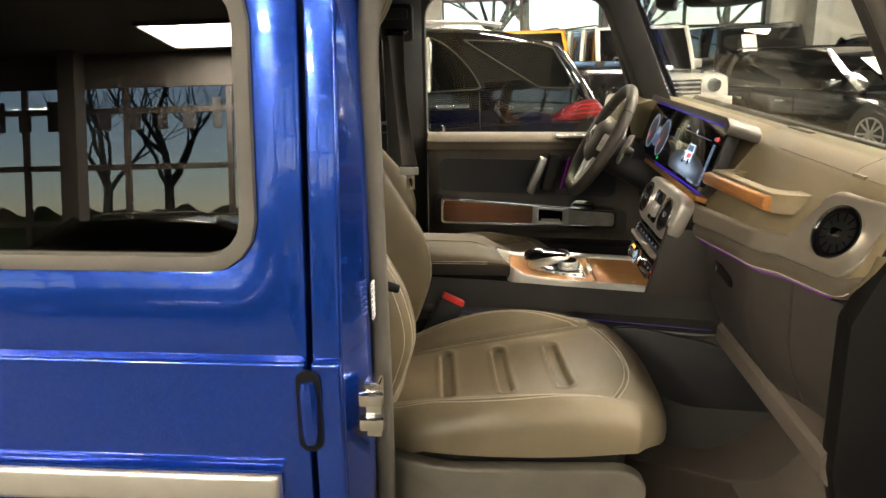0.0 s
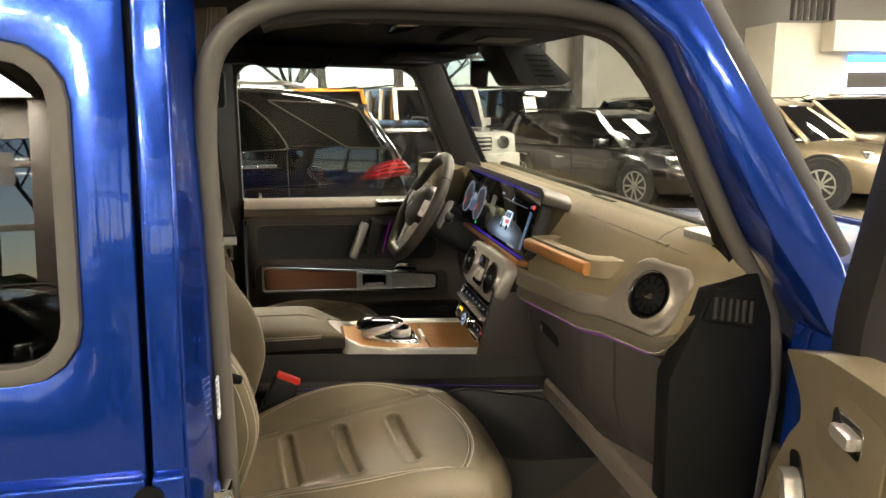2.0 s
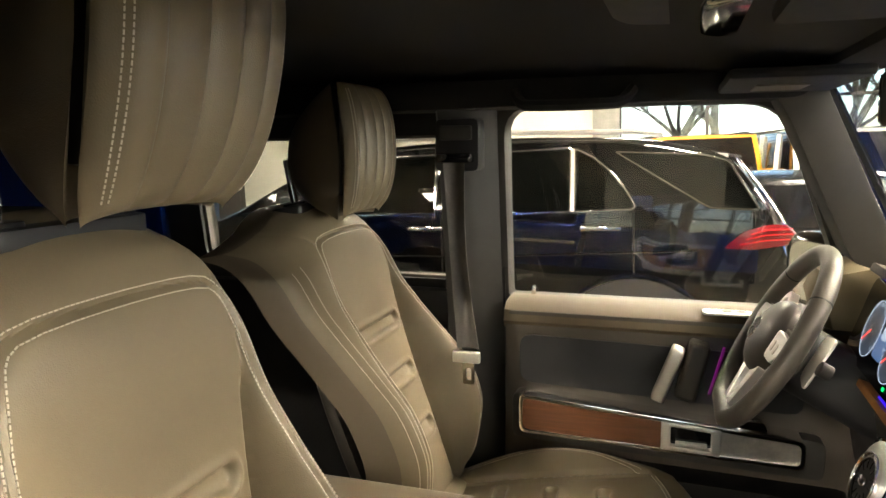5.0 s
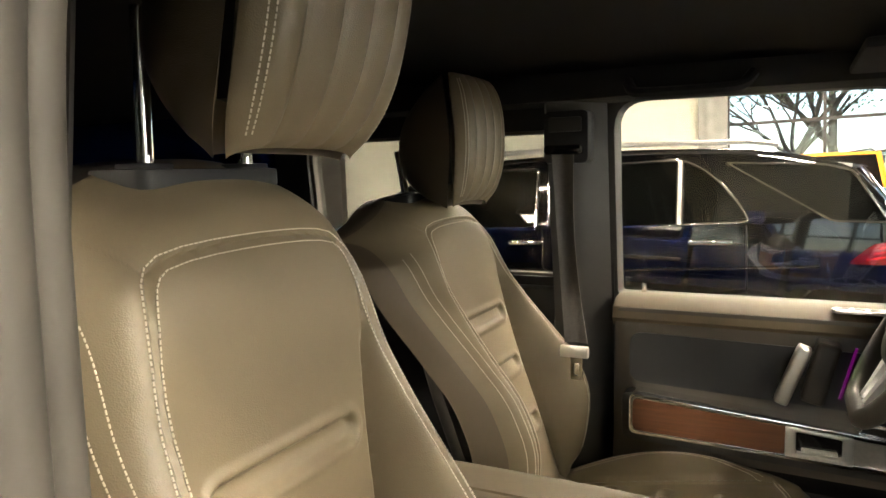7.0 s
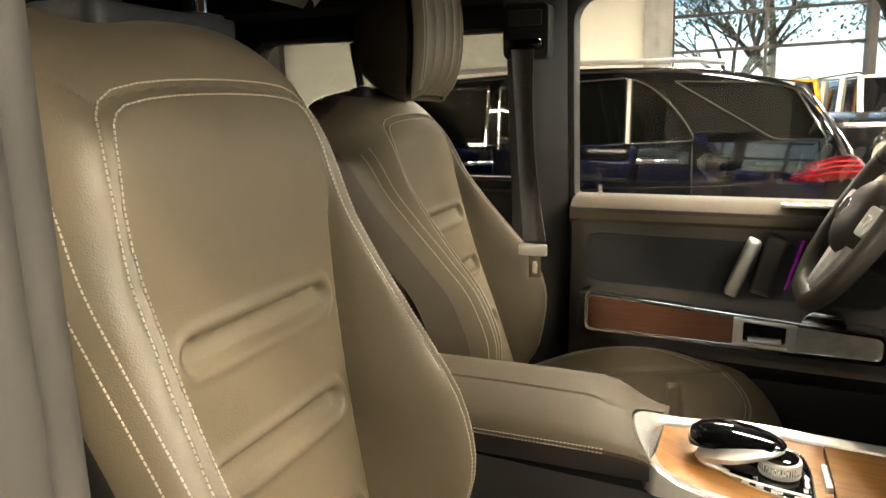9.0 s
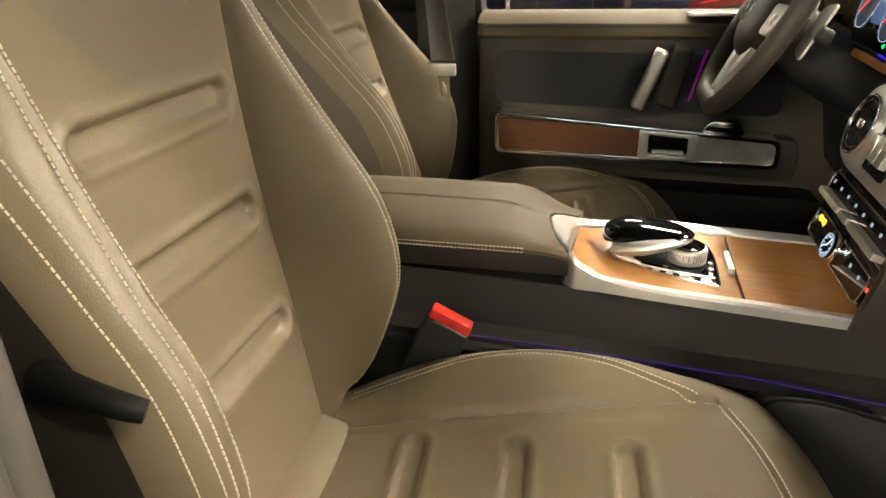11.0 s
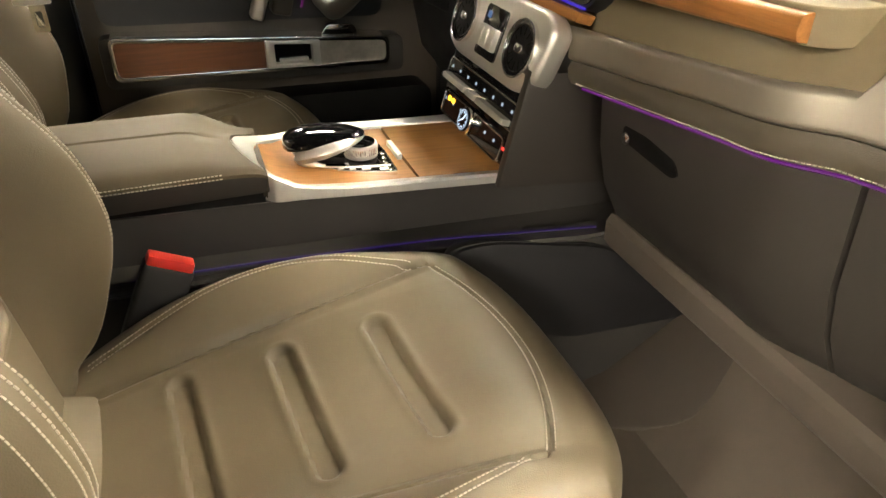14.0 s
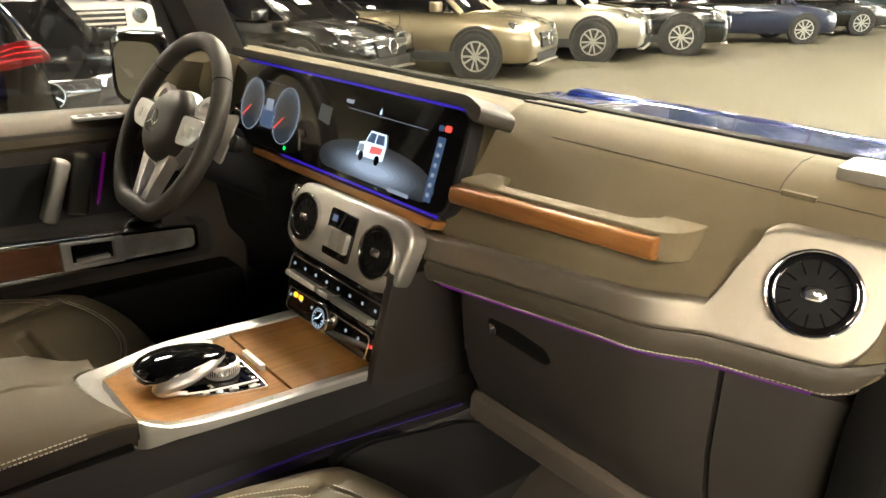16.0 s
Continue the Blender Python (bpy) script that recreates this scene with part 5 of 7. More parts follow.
for s in (-1, 1):
    part("spoke", move(prism(rounded([(s * 0.050, 0.036), (s * 0.164, 0.034), (s * 0.170, -0.004), (s * 0.12, -0.022), (s * 0.05, -0.024)], 0.008), "z", -0.024, 0.002, 0.005), SW), M_WHEEL, sw)
    part("button_pad", move(prism(rounded([(s * 0.068, 0.030), (s * 0.148, 0.033), (s * 0.158, 0.004), (s * 0.134, -0.020), (s * 0.074, -0.024)], 0.011), "z", 0.001, 0.013, 0.005, 3), SW), M_RAIL, sw, "satin silver spoke switch pad")
    for x in (0.096, 0.122):
        part("button", move(prism(rrect(s * x, 0.004, 0.016, 0.020, 0.005), "z", 0.0125, 0.0145, 0.001), SW), M_SILVER, sw)
    part("upper_bracket", move(ring(rounded([(s * 0.066, 0.034), (s * 0.138, 0.036), (s * 0.128, 0.066), (s * 0.100, 0.082), (s * 0.060, 0.060)], 0.012), rounded([(s * 0.084, 0.044), (s * 0.120, 0.046), (s * 0.114, 0.060), (s * 0.098, 0.068), (s * 0.080, 0.058)], 0.006), "z", -0.022, -0.006, 0.004), SW), M_SILVER, sw)
    part("lower_spoke", move(prism(rounded([(s * 0.022, -0.064), (s * 0.062, -0.046), (s * 0.040, -0.112), (s * 0.030, -0.156), (s * 0.006, -0.158), (s * 0.018, -0.118)], 0.009), "z", -0.020, 0.004, 0.005, 3), SW), M_RAIL, sw, "satin silver lower spoke")
    part("shift_paddle", move(prism(rounded([(s * 0.08, 0.06), (s * 0.14, 0.07), (s * 0.145, -0.03), (s * 0.09, -0.02)], 0.015), "z", -0.055, -0.05, 0.002), SW), M_SILVER, sw)
for q in (38, 142):
    part("rim_seam", move(ring(circle(0.0180, 20), circle(0.0170, 20), "z", -0.0012, 0.0012), SW @ Matrix.Rotation(radians(q), 4, "Z") @ Matrix.Translation((0.174, 0, 0)) @ Matrix.Rotation(radians(90), 4, "X")), M_VENT, sw)
part("column", move(prism(rrect(0, -0.01, 0.13, 0.12, 0.04), "z", -0.26, -0.045, 0.01), SW), M_BLACK, sw)
part("stalk", move(merge(tube([(-0.05, -0.0, -0.07), (-0.12, 0.01, -0.07), (-0.15, 0.015, -0.065)], 0.009, n=8)), SW), M_BLACK, sw)
part("stalk", move(merge(tube([(0.05, 0.0, -0.07), (0.13, 0.01, -0.07), (0.165, 0.02, -0.06)], 0.009, n=8), move(disc(0.013, 0.02, 16, 0.003), Matrix.Translation((0.165, 0.02, -0.055)))), SW), M_GREY, sw)
part("instrument_hood", loft([[(0.60 + o, y, 1.30), (0.585 + o, y, 1.36), (0.60 + o, y, 1.405), (0.66 + o, y, 1.42), (0.72, y, 1.40), (0.72, y, 1.30)] for y, o in ((2.42, 0.02), (2.47, 0.0), (2.55, 0.0), (2.60, 0.02))]), M_DASH, dash)
vl = panel_frame((0.60, 2.50, 1.345), (0, -1, 0), (0.1, 0, 1))
part("vent_surround", move(prism(rrect(0, 0, 0.12, 0.11, 0.04), "z", -0.02, -0.001, 0.005), vl), M_SILVER, dash)
vent(vl @ Matrix.Translation((0, 0, 0.003)), 0.036, dash, 0.002)

# ---- far front door, inside ----
fd = thing("far_front_door", (0.3, 2.56, 0.62), "closed front door with taupe sill, walnut strip and silver switches", "car door")
M_DOORHIDE = leather("dark brown door hide", (0.048, 0.039, 0.030), 0.5)
part("panel", merge(prism(rounded([(-0.05, 0.66), (0.74, 0.66), (0.74, 1.20), (0.68, 1.27), (-0.045, 1.27)], 0.02), "y", 2.545, 2.62, 0.012)), M_DOORHIDE, fd)
part("outer_skin", merge(box(-0.02, 0.83, 2.69, 2.742, 0.56, 1.25, 0.01)), M_BLUE, fd)
sill = [[(x, y, z) for y, z in ((2.70, 1.275), (2.66, 1.288), (2.62, 1.290), (2.575, 1.286), (2.548, 1.27), (2.54, 1.245), (2.55, 1.228), (2.60, 1.222), (2.70, 1.222))] for x in (-0.05, 0.1, 0.3, 0.5, 0.70)]
part("sill_cap", loft(sill), M_ARM, fd, "taupe leather window sill")
part("pocket", prism(rounded([(-0.01, 1.10), (0.60, 1.08), (0.60, 1.205), (-0.01, 1.215)], 0.03), "y", 2.5405, 2.5465), M_BLACK, fd)
outer = rounded([(0.0, 1.088), (0.60, 1.045), (0.60, 0.981), (0.0, 0.995)], 0.016)
inner = rounded([(0.009, 1.077), (0.591, 1.0355), (0.591, 0.9905), (0.009, 1.0045)], 0.012)
part("trim_frame", ring(outer, inner, "y", 2.486, 2.55, 0.003), M_CHROME, fd, "bright frame round the trim strip")
part("armrest", prism(rounded([(-0.02, 0.975), (0.64, 0.955), (0.64, 1.04), (-0.02, 1.085)], 0.02), "y", 2.505, 2.56, 0.01), M_GREY, fd)
part("walnut_strip", prism([(0.006, 1.081), (0.315, 1.059), (0.315, 0.994), (0.006, 1.003)], "y", 2.492, 2.52), M_WALNUT, fd, "open-pore walnut strip in a shaded tone")
part("switch_bezel", ring([(0.315, 1.0585), (0.437, 1.05), (0.437, 0.991), (0.315, 0.9945)], [(0.335, 1.048), (0.418, 1.042), (0.418, 1.002), (0.335, 1.004)], "y", 2.482, 2.52, 0.004), M_SILVER, fd)
part("switch_recess", box(0.33, 0.425, 2.50, 2.52, 1.0, 1.05), M_GLOSS, fd)
part("switch_lever", box(0.345, 0.41, 2.488, 2.502, 1.004, 1.012, 0.003), M_SILVER, fd)
part("dark_strip", prism([(0.4375, 1.05), (0.594, 1.039), (0.594, 0.988), (0.4375, 0.991)], "y", 2.492, 2.52), mat("brushed strip", (0.50, 0.47, 0.41), 0.34, metal=0.8, noise_scale=60), fd)
pull = part("pull_handle", move(box(-0.014, 0.014, -0.02, 0.02, -0.064, 0.064, 0.008, 3), Matrix.Translation((0.325, 2.49, 1.165)) @ Matrix.Rotation(radians(20), 4, "Y")), M_SILVER, fd, "slanted silver pull handle")
part("pull_backing", move(box(-0.022, 0.022, -0.03, 0.03, -0.062, 0.066, 0.01, 3), Matrix.Translation((0.375, 2.525, 1.165)) @ Matrix.Rotation(radians(14), 4, "Y")), M_TAUPE_DARK, fd)
part("light_slot", move(box(-0.0022, 0.0022, -0.004, 0.004, -0.055, 0.055), Matrix.Translation((0.425, 2.535, 1.165)) @ Matrix.Rotation(radians(14), 4, "Y")), M_LED_DOOR, fd, "glowing ambient light slot")
part("seat_switch", prism(rounded([(0.44, 1.055), (0.53, 1.05), (0.52, 1.075), (0.46, 1.08)], 0.01), "y", 2.495, 2.53, 0.004), M_CHROME, fd)
part("lower_pocket", prism(rounded([(0.20, 0.935), (0.70, 0.925), (0.70, 0.72), (0.10, 0.72)], 0.03), "y", 2.47, 2.56, 0.012), M_VENT, fd)
part("lock_pin", move(disc(0.006, 0.03, 14, 0.002), Matrix.Translation((0.0, 2.655, 1.295))), M_CHROME, fd)
part("switch_bezel", prism(rrect(0.443, 2.566, 0.100, 0.036, 0.012), "z", 1.284, 1.2915, 0.002), M_RAIL, fd, "bright bezel of the seat switches")
for x in (0.415, 0.443, 0.471):
    part("switch_well", prism(rrect(x, 2.566, 0.021, 0.022, 0.006), "z", 1.2905, 1.2922), M_BLACK, fd)
frame_o = rounded([(-0.12, 1.22), (0.78, 1.22), (0.74, 1.37), (0.58, 1.81), (-0.12, 1.81)], [0.02, 0.02, 0.02, 0.06, 0.06], 6)
frame_i = rounded([(-0.058, 1.285), (0.70, 1.285), (0.655, 1.40), (0.533, 1.735), (-0.058, 1.742)], [0.01, 0.01, 0.02, 0.075, 0.07], 6)
bm = ring(frame_o, frame_i, "y", 2.635, 2.70, 0.006)
for v in bm.verts:
    v.co.y -= max(0, v.co.z - 1.28) * 0.13
part("window_frame", bm, M_GREY, fd)
bm = prism(frame_i, "y", 2.672, 2.676)
for v in bm.verts:
    v.co.y -= max(0, v.co.z - 1.28) * 0.13
g = part("window_pane", bm, M_GLASS, fd)
g.visible_shadow = False

part("kick_panel", box(0.735, 0.96, 2.60, 2.66, 0.60, 1.30), M_BLACK, fd)

# outside mirror on the far door
om = thing("door_mirror", (0.62, 2.9, 1.35), "black housed outside mirror on the far door", "mirror")
part("housing", move(prism(rrect(0, 0, 0.19, 0.20, 0.05), "z", -0.09, 0.0, 0.03, 4), panel_frame((0.66, 2.93, 1.325), (0.68, -1, 0), (0, 0, 1))), M_GLOSS, om)
part("face", move(prism(rrect(0, 0, 0.142, 0.152, 0.040), "z", 0.0005, 0.003), panel_frame((0.66, 2.93, 1.325), (0.68, -1, 0), (0, 0, 1))), M_MIRROR, om)
part("arm", tube([(0.70, 2.86, 1.31), (0.70, 2.70, 1.29)], 0.02), M_BLACK, om)

# ---- open near door ----
nd = thing("open_front_door", (0.86, 1.0, 0.62), "wide open front door with grey lining and silver handle", "car door")
DM = Matrix.Translation((0.925, 0.985, 0)) @ Matrix.Rotation(radians(72), 4, "Z")
# built closed along -x from the hinge, the inside towards +y
def nd_part(name, bm, material, label="", parent=None):
    return part(name, move(bm, DM), material, parent or nd, label)
nd_part("outer_skin", box(-0.86, -0.01, -0.02, 0.02, 0.56, 1.27, 0.008), M_BLUE)
nd_part("panel", prism(rounded([(-0.85, 0.60), (-0.02, 0.60), (-0.01, 1.0), (-0.03, 1.20), (-0.03, 1.285), (-0.85, 1.285)], 0.03), "y", 0.022, 0.085, 0.012), M_GREY)
nd_part("arm_panel", prism(rounded([(-0.03, 1.292), (-0.095, 1.245), (-0.105, 1.215), (-0.075, 1.185), (-0.02, 1.09), (0.01, 0.99), (0.0, 0.92), (-0.85, 0.92), (-0.85, 1.335), (-0.30, 1.335), (-0.15, 1.325)], [0.008, 0.03, 0.03, 0.03, 0.03, 0.03, 0.04, 0.02, 0.02, 0.05, 0.03], 5), "y", 0.060, 0.125, 0.016, 4), M_DASH, "taupe leather door panel")
nd_part("handle_plate", prism(rrect(-0.235, 1.252, 0.16, 0.10, 0.025), "y", 0.124, 0.1275, 0.002), M_DASH)
nd_part("handle_well", prism(rrect(-0.235, 1.262, 0.075, 0.042, 0.012), "y", 0.127, 0.1295, 0.001), M_CHROME)
nd_part("inner_handle", box(-0.262, -0.215, 0.128, 0.142, 1.25, 1.268, 0.006), M_SILVER)
nd_part("pull_slot", prism(rounded([(-0.085, 1.165), (-0.115, 1.175), (-0.23, 1.01), (-0.22, 0.95), (-0.17, 0.95)], 0.025, 5), "y", 0.124, 0.1275, 0.001), M_GLOSS)
nd_part("pull_handle", prism(rounded([(-0.105, 1.15), (-0.13, 1.15), (-0.20, 1.02), (-0.185, 1.005)], 0.01), "y", 0.127, 0.15, 0.006), M_SILVER, "silver pull handle")
nd_part("trim_frame", ring(rrect(-0.55, 1.02, 0.55, 0.085, 0.018), rrect(-0.55, 1.02, 0.536, 0.071, 0.014), "y", 0.124, 0.14, 0.003), M_CHROME)
nd_part("walnut_strip", prism(rrect(-0.55, 1.02, 0.538, 0.073, 0.014), "y", 0.124, 0.133), M_WALNUT)
fo = rounded([(-0.85, 1.25), (-0.02, 1.25), (-0.05, 1.36), (-0.28, 1.80), (-0.85, 1.80)], [0.02, 0.02, 0.02, 0.06, 0.06], 5)
fi = rounded([(-0.80, 1.28), (-0.11, 1.28), (-0.13, 1.36), (-0.31, 1.745), (-0.80, 1.745)], [0.02, 0.02, 0.02, 0.06, 0.06], 5)
bm = ring(fo, fi, "y", 0.0, 0.06, 0.008)
for v in bm.verts:
    v.co.y += max(0, v.co.z - 1.25) * 0.13
nd_part("window_frame", bm, M_GREY)
bm = prism(fi, "y", 0.025, 0.029)
for v in bm.verts:
    v.co.y += max(0, v.co.z - 1.25) * 0.13
g = nd_part("window_pane", bm, M_GLASS)
g.visible_shadow = False

# dash end by the near door
part("side_panel", prism([(0.69, 1.20), (0.75, 1.345), (0.835, 1.375), (0.868, 1.30), (0.885, 1.17), (0.87, 0.75), (0.74, 0.80), (0.70, 0.95)], "y", 1.120, 1.165, 0.010), M_VENT, dash)
vp = part("side_vent", prism([(0.735, 1.30), (0.755, 1.352), (0.835, 1.340), (0.83, 1.280)], "y", 1.112, 1.1205, 0.004), M_VENT, dash)
for i in range(6):
    part("slat", box(0.752 + 0.013 * i, 0.757 + 0.013 * i, 1.109, 1.1125, 1.302 - 0.002 * i, 1.338 - 0.002 * i), M_GREY, vp, smooth=False)

# ---- driver's seat belt on the far pillar ----
sb = thing("seat_belt", (-0.09, 2.44, 1.1), "dark seat belt hanging from its pillar guide", "seat belt")
part("guide_housing", prism(rounded([(-0.185, 1.60), (-0.085, 1.60), (-0.085, 1.715), (-0.185, 1.715)], 0.014), "y", 2.455, 2.51, 0.008), M_BLACK, sb, "black height adjuster")
part("guide_grip", box(-0.172, -0.098, 2.444, 2.456, 1.668, 1.70, 0.005), M_GREY, sb)
part("guide", merge(box(-0.176, -0.094, 2.425, 2.46, 1.618, 1.640, 0.008)), M_GLOSS, sb, "glossy black belt guide")
part("webbing", thick(grid(lambda u, v: (-0.160 + 0.040 * u + 0.05 * (1 - 0.25 * math.sin(math.pi * u)) * v, 2.432 - 0.035 * u + 0.012 * math.sin(math.pi * v), 1.632 - 0.42 * u), 14, 6), 0.0015), M_WEBBING, sb)
part("tongue", box(-0.128, -0.066, 2.383, 2.399, 1.183, 1.208, 0.004), M_SILVER, sb, "satin grey belt tongue")
part("tongue_plate", ring(rrect(-0.092, 1.160, 0.026, 0.052, 0.004), rrect(-0.092, 1.157, 0.012, 0.028, 0.003), "y", 2.388, 2.393), M_CHROME, sb, "steel tongue plate")

# buckle of the passenger belt
bk = thing("belt_buckle", (0.08, 1.68, 0.98), "black seat belt buckle with a red release button", "seat belt")
bmx = Matrix.Translation((0.078, 1.682, 1.006)) @ Matrix.Rotation(radians(26), 4, "Y") @ Matrix.Rotation(radians(-8), 4, "X")
part("body", move(box(-0.030, 0.030, -0.014, 0.014, -0.13, 0.010, 0.007, 3), bmx), M_BLACK, bk)
part("button", move(box(-0.0275, 0.0275, -0.0125, 0.0125, 0.002, 0.020, 0.004), bmx), M_RED, bk, "bright red release button")
part("stalk", move(box(-0.016, 0.016, -0.004, 0.004, -0.26, -0.12, 0.002), bmx), M_SILVER, bk, "steel buckle stalk")

# ---- front seats ----
def capsule(px, py, ax, ay, bx, by):
    dx, dy = bx - ax, by - ay
    t = min(1, max(0, ((px - ax) * dx + (py - ay) * dy) / (dx * dx + dy * dy)))
    return math.hypot(px - ax - t * dx, py - ay - t * dy)


def seam_depth(d, w=0.004, deep=0.0045):
    return -deep * math.exp(-(d / w) ** 2)


def curve(*pts):
    """A smooth function through the points."""
    def f(x):
        if x <= pts[0][0]:
            return pts[0][1]
        for i in range(len(pts) - 1):
            (a, p), (b, q) = pts[i], pts[i + 1]
            if x <= b:
                m0 = (q - pts[i - 1][1]) / (b - pts[i - 1][0]) if i else (q - p) / (b - a)
                m1 = (pts[i + 2][1] - p) / (pts[i + 2][0] - a) if i + 2 < len(pts) else (q - p) / (b - a)
                t, h = (x - a) / (b - a), b - a
                return p * (1 + 2 * t) * (1 - t) ** 2 + m0 * h * t * (1 - t) ** 2 + q * t * t * (3 - 2 * t) + m1 * h * t * t * (t - 1)
        return pts[-1][1]
    return f


cushion_half = curve((-0.06, 0.20), (0.05, 0.232), (0.15, 0.243), (0.30, 0.240), (0.40, 0.228), (0.52, 0.215))
ridge_half = curve((-0.03, 0.150), (0.056, 0.176), (0.12, 0.198), (0.19, 0.207), (0.26, 0.200), (0.33, 0.180), (0.375, 0.166))
bolster_rise = curve((-0.06, 0.0), (0.0, 0.018), (0.08, 0.036), (0.18, 0.044), (0.27, 0.036), (0.36, 0.014), (0.43, 0.002))


def insert_half(x):
    return 0.114 + 0.145 * max(0, x)


def cushion_z(x, y):
    a = abs(y)
    ih, rh = insert_half(x), max(ridge_half(x), insert_half(x) + 0.006)
    z = 0.934 + 0.128 * x - 0.010 * math.cos(min(1, a / 0.13) * math.pi / 2) * sstep(0.46, 0.3, x)
    z -= 2.6 * max(0, x - 0.365) ** 2
    t = min(1, max(0, (a - ih + 0.012) / (rh - ih + 0.022)))
    z += bolster_rise(x) * math.sin(t * math.pi / 2)
    for xs, hl in ((0.079, 0.092), (0.191, 0.090), (0.303, 0.088)):
        d = capsule(x, y, xs + 0.012, -hl, xs - 0.004, hl)
        z -= 0.0085 * sstep(0.0150, 0.0088, d)
        z += 0.0016 * math.exp(-((d - 0.0185) / 0.004) ** 2)
    z += seam_depth(a - ih, 0.0035, 0.006) if x < 0.39 else 0
    z += seam_depth(x - (0.441 - 1.7 * y * y), 0.0032, 0.004) if a < 0.166 else 0
    if 0.0 < x < 0.375:
        z += seam_depth(a - ridge_half(x), 0.0028, 0.0028)
    return z


def cushion_front(s):
    return 0.515 - 0.085 * abs(s) ** 3.4


def cushion_point_z(x, y):
    hw = cushion_half(x)
    d = min(hw - abs(y), cushion_front(min(1, abs(y) / hw)) - x)
    z = cushion_z(x, y)
    return z - (0.05 - math.sqrt(max(0, 0.05 ** 2 - (0.05 - d) ** 2))) if d < 0.05 else z


def cushion_point(u, v):
    s = 2 * v - 1
    x = -0.06 + (cushion_front(s) + 0.06) * u
    y = cushion_half(x) * s
    return (x, y, cushion_point_z(x, y))


def skirt(bm, drop):
    es = [e for e in bm.edges if e.is_boundary]
    ex = bmesh.ops.extrude_edge_only(bm, edges=es)
    for v in ex["geom"]:
        if isinstance(v, bmesh.types.BMVert):
            v.co.z = min(v.co.z - 0.02, drop + 0.004 * sstep(0.2, 0.5, v.co.x))
            v.co.y *= 0.97
    bmesh.ops.recalc_face_normals(bm, faces=bm.faces)
    return bm


# backrest: where the middle panel lies, how far the bolsters stand out, and its widths, by height
BACK_LOW, BACK_TOP = 0.90, 1.603
back_x = curve((0.90, -0.034), (0.95, -0.042), (1.08, -0.062), (1.21, -0.085), (1.32, -0.100), (1.41, -0.108), (1.50, -0.116), (1.545, -0.134), (1.58, -0.166), (1.603, -0.225))
crest_half = curve((0.90, 0.125), (0.95, 0.150), (0.98, 0.163), (1.05, 0.173), (1.10, 0.177), (1.15, 0.178), (1.20, 0.175), (1.26, 0.170), (1.35, 0.157), (1.41, 0.149), (1.50, 0.135))
crest_out = curve((0.90, 0.0), (0.95, 0.014), (0.98, 0.046), (1.05, 0.086), (1.10, 0.107), (1.15, 0.112), (1.20, 0.105), (1.26, 0.079), (1.35, 0.038), (1.41, 0.015), (1.51, 0.0))
rim_half = curve((0.90, 0.018), (0.98, 0.026), (1.10, 0.029), (1.26, 0.033), (1.38, 0.044), (1.50, 0.052))
rim_drop = curve((0.90, 0.020), (1.10, 0.024), (1.26, 0.028), (1.38, 0.042), (1.50, 0.055))
panel_half = curve((0.95, 0.113), (1.10, 0.120), (1.30, 0.131), (1.41, 0.137))
ARCH = [(crest_half(0.965 + 0.505 * k / 20), 0.965 + 0.505 * k / 20) for k in range(21)] + [(0.134, 1.492), (0.1305, 1.502), (0.124, 1.511), (0.113, 1.518), (0.09, 1.5228), (0.06, 1.5255), (0.03, 1.5266), (0.0, 1.527)]
ARCH = ARCH + [(-y, h) for y, h in reversed(ARCH[:-1])]


def arch_distance(y, z):
    y = abs(y)
    best = 1.0
    for (ax, ay), (bx, by) in zip(ARCH[:28], ARCH[1:29]):
        if abs(y - ax) < 0.06 and abs(z - ay) < 0.06:
            best = min(best, capsule(y, z, ax, ay, bx, by))
    return best


def back_out(z, y):
    a = abs(y)
    ih, ch, p = min(panel_half(z), crest_half(z) - 0.008), crest_half(z), crest_out(z)
    if a <= ih:
        o = 0
    elif a <= ch:
        o = p * math.sin(math.pi / 2 * (a - ih) / (ch - ih))
    else:
        t = min(1, (a - ch) / rim_half(z))
        o = p - rim_drop(z) * t * t - 0.012 * (1 - math.sqrt(1 - 0.98 * t * t))
    for zs, hl in ((1.317, 0.091), (1.206, 0.086), (1.083, 0.081)):
        d = capsule(y, z, -hl, zs, hl, zs)
        o -= 0.0085 * sstep(0.0165, 0.0085, d) * (1 - 0.5 * sstep(0.004, -0.016, z - zs))
        o += 0.0030 * math.exp(-((d - 0.0200) / 0.0055) ** 2)
    o += seam_depth(a - ih, 0.0035, 0.007) * sstep(1.42, 1.38, z)
    o += seam_depth(arch_distance(y, z), 0.0032, 0.006)
    if z >= 1.505 and a > 0.12:
        o += seam_depth(a - 0.128 - 0.8 * (z - 1.51), 0.003, 0.003)
    return o


def back_point(u, v):
    s = 2 * v - 1
    zu = BACK_LOW + (BACK_TOP - BACK_LOW) * u
    z = BACK_LOW + (BACK_TOP - 0.075 * abs(s) ** 2.5 - BACK_LOW) * u
    y = (crest_half(z) + rim_half(z)) * s
    o = back_out(z, y)
    d = (crest_half(z) + rim_half(z)) * (1 - abs(s))
    r = 0.016
    if d < r:
        o -= r - math.sqrt(max(0, r * r - (r - d) ** 2))
    return (back_x(zu) + o, y, z)


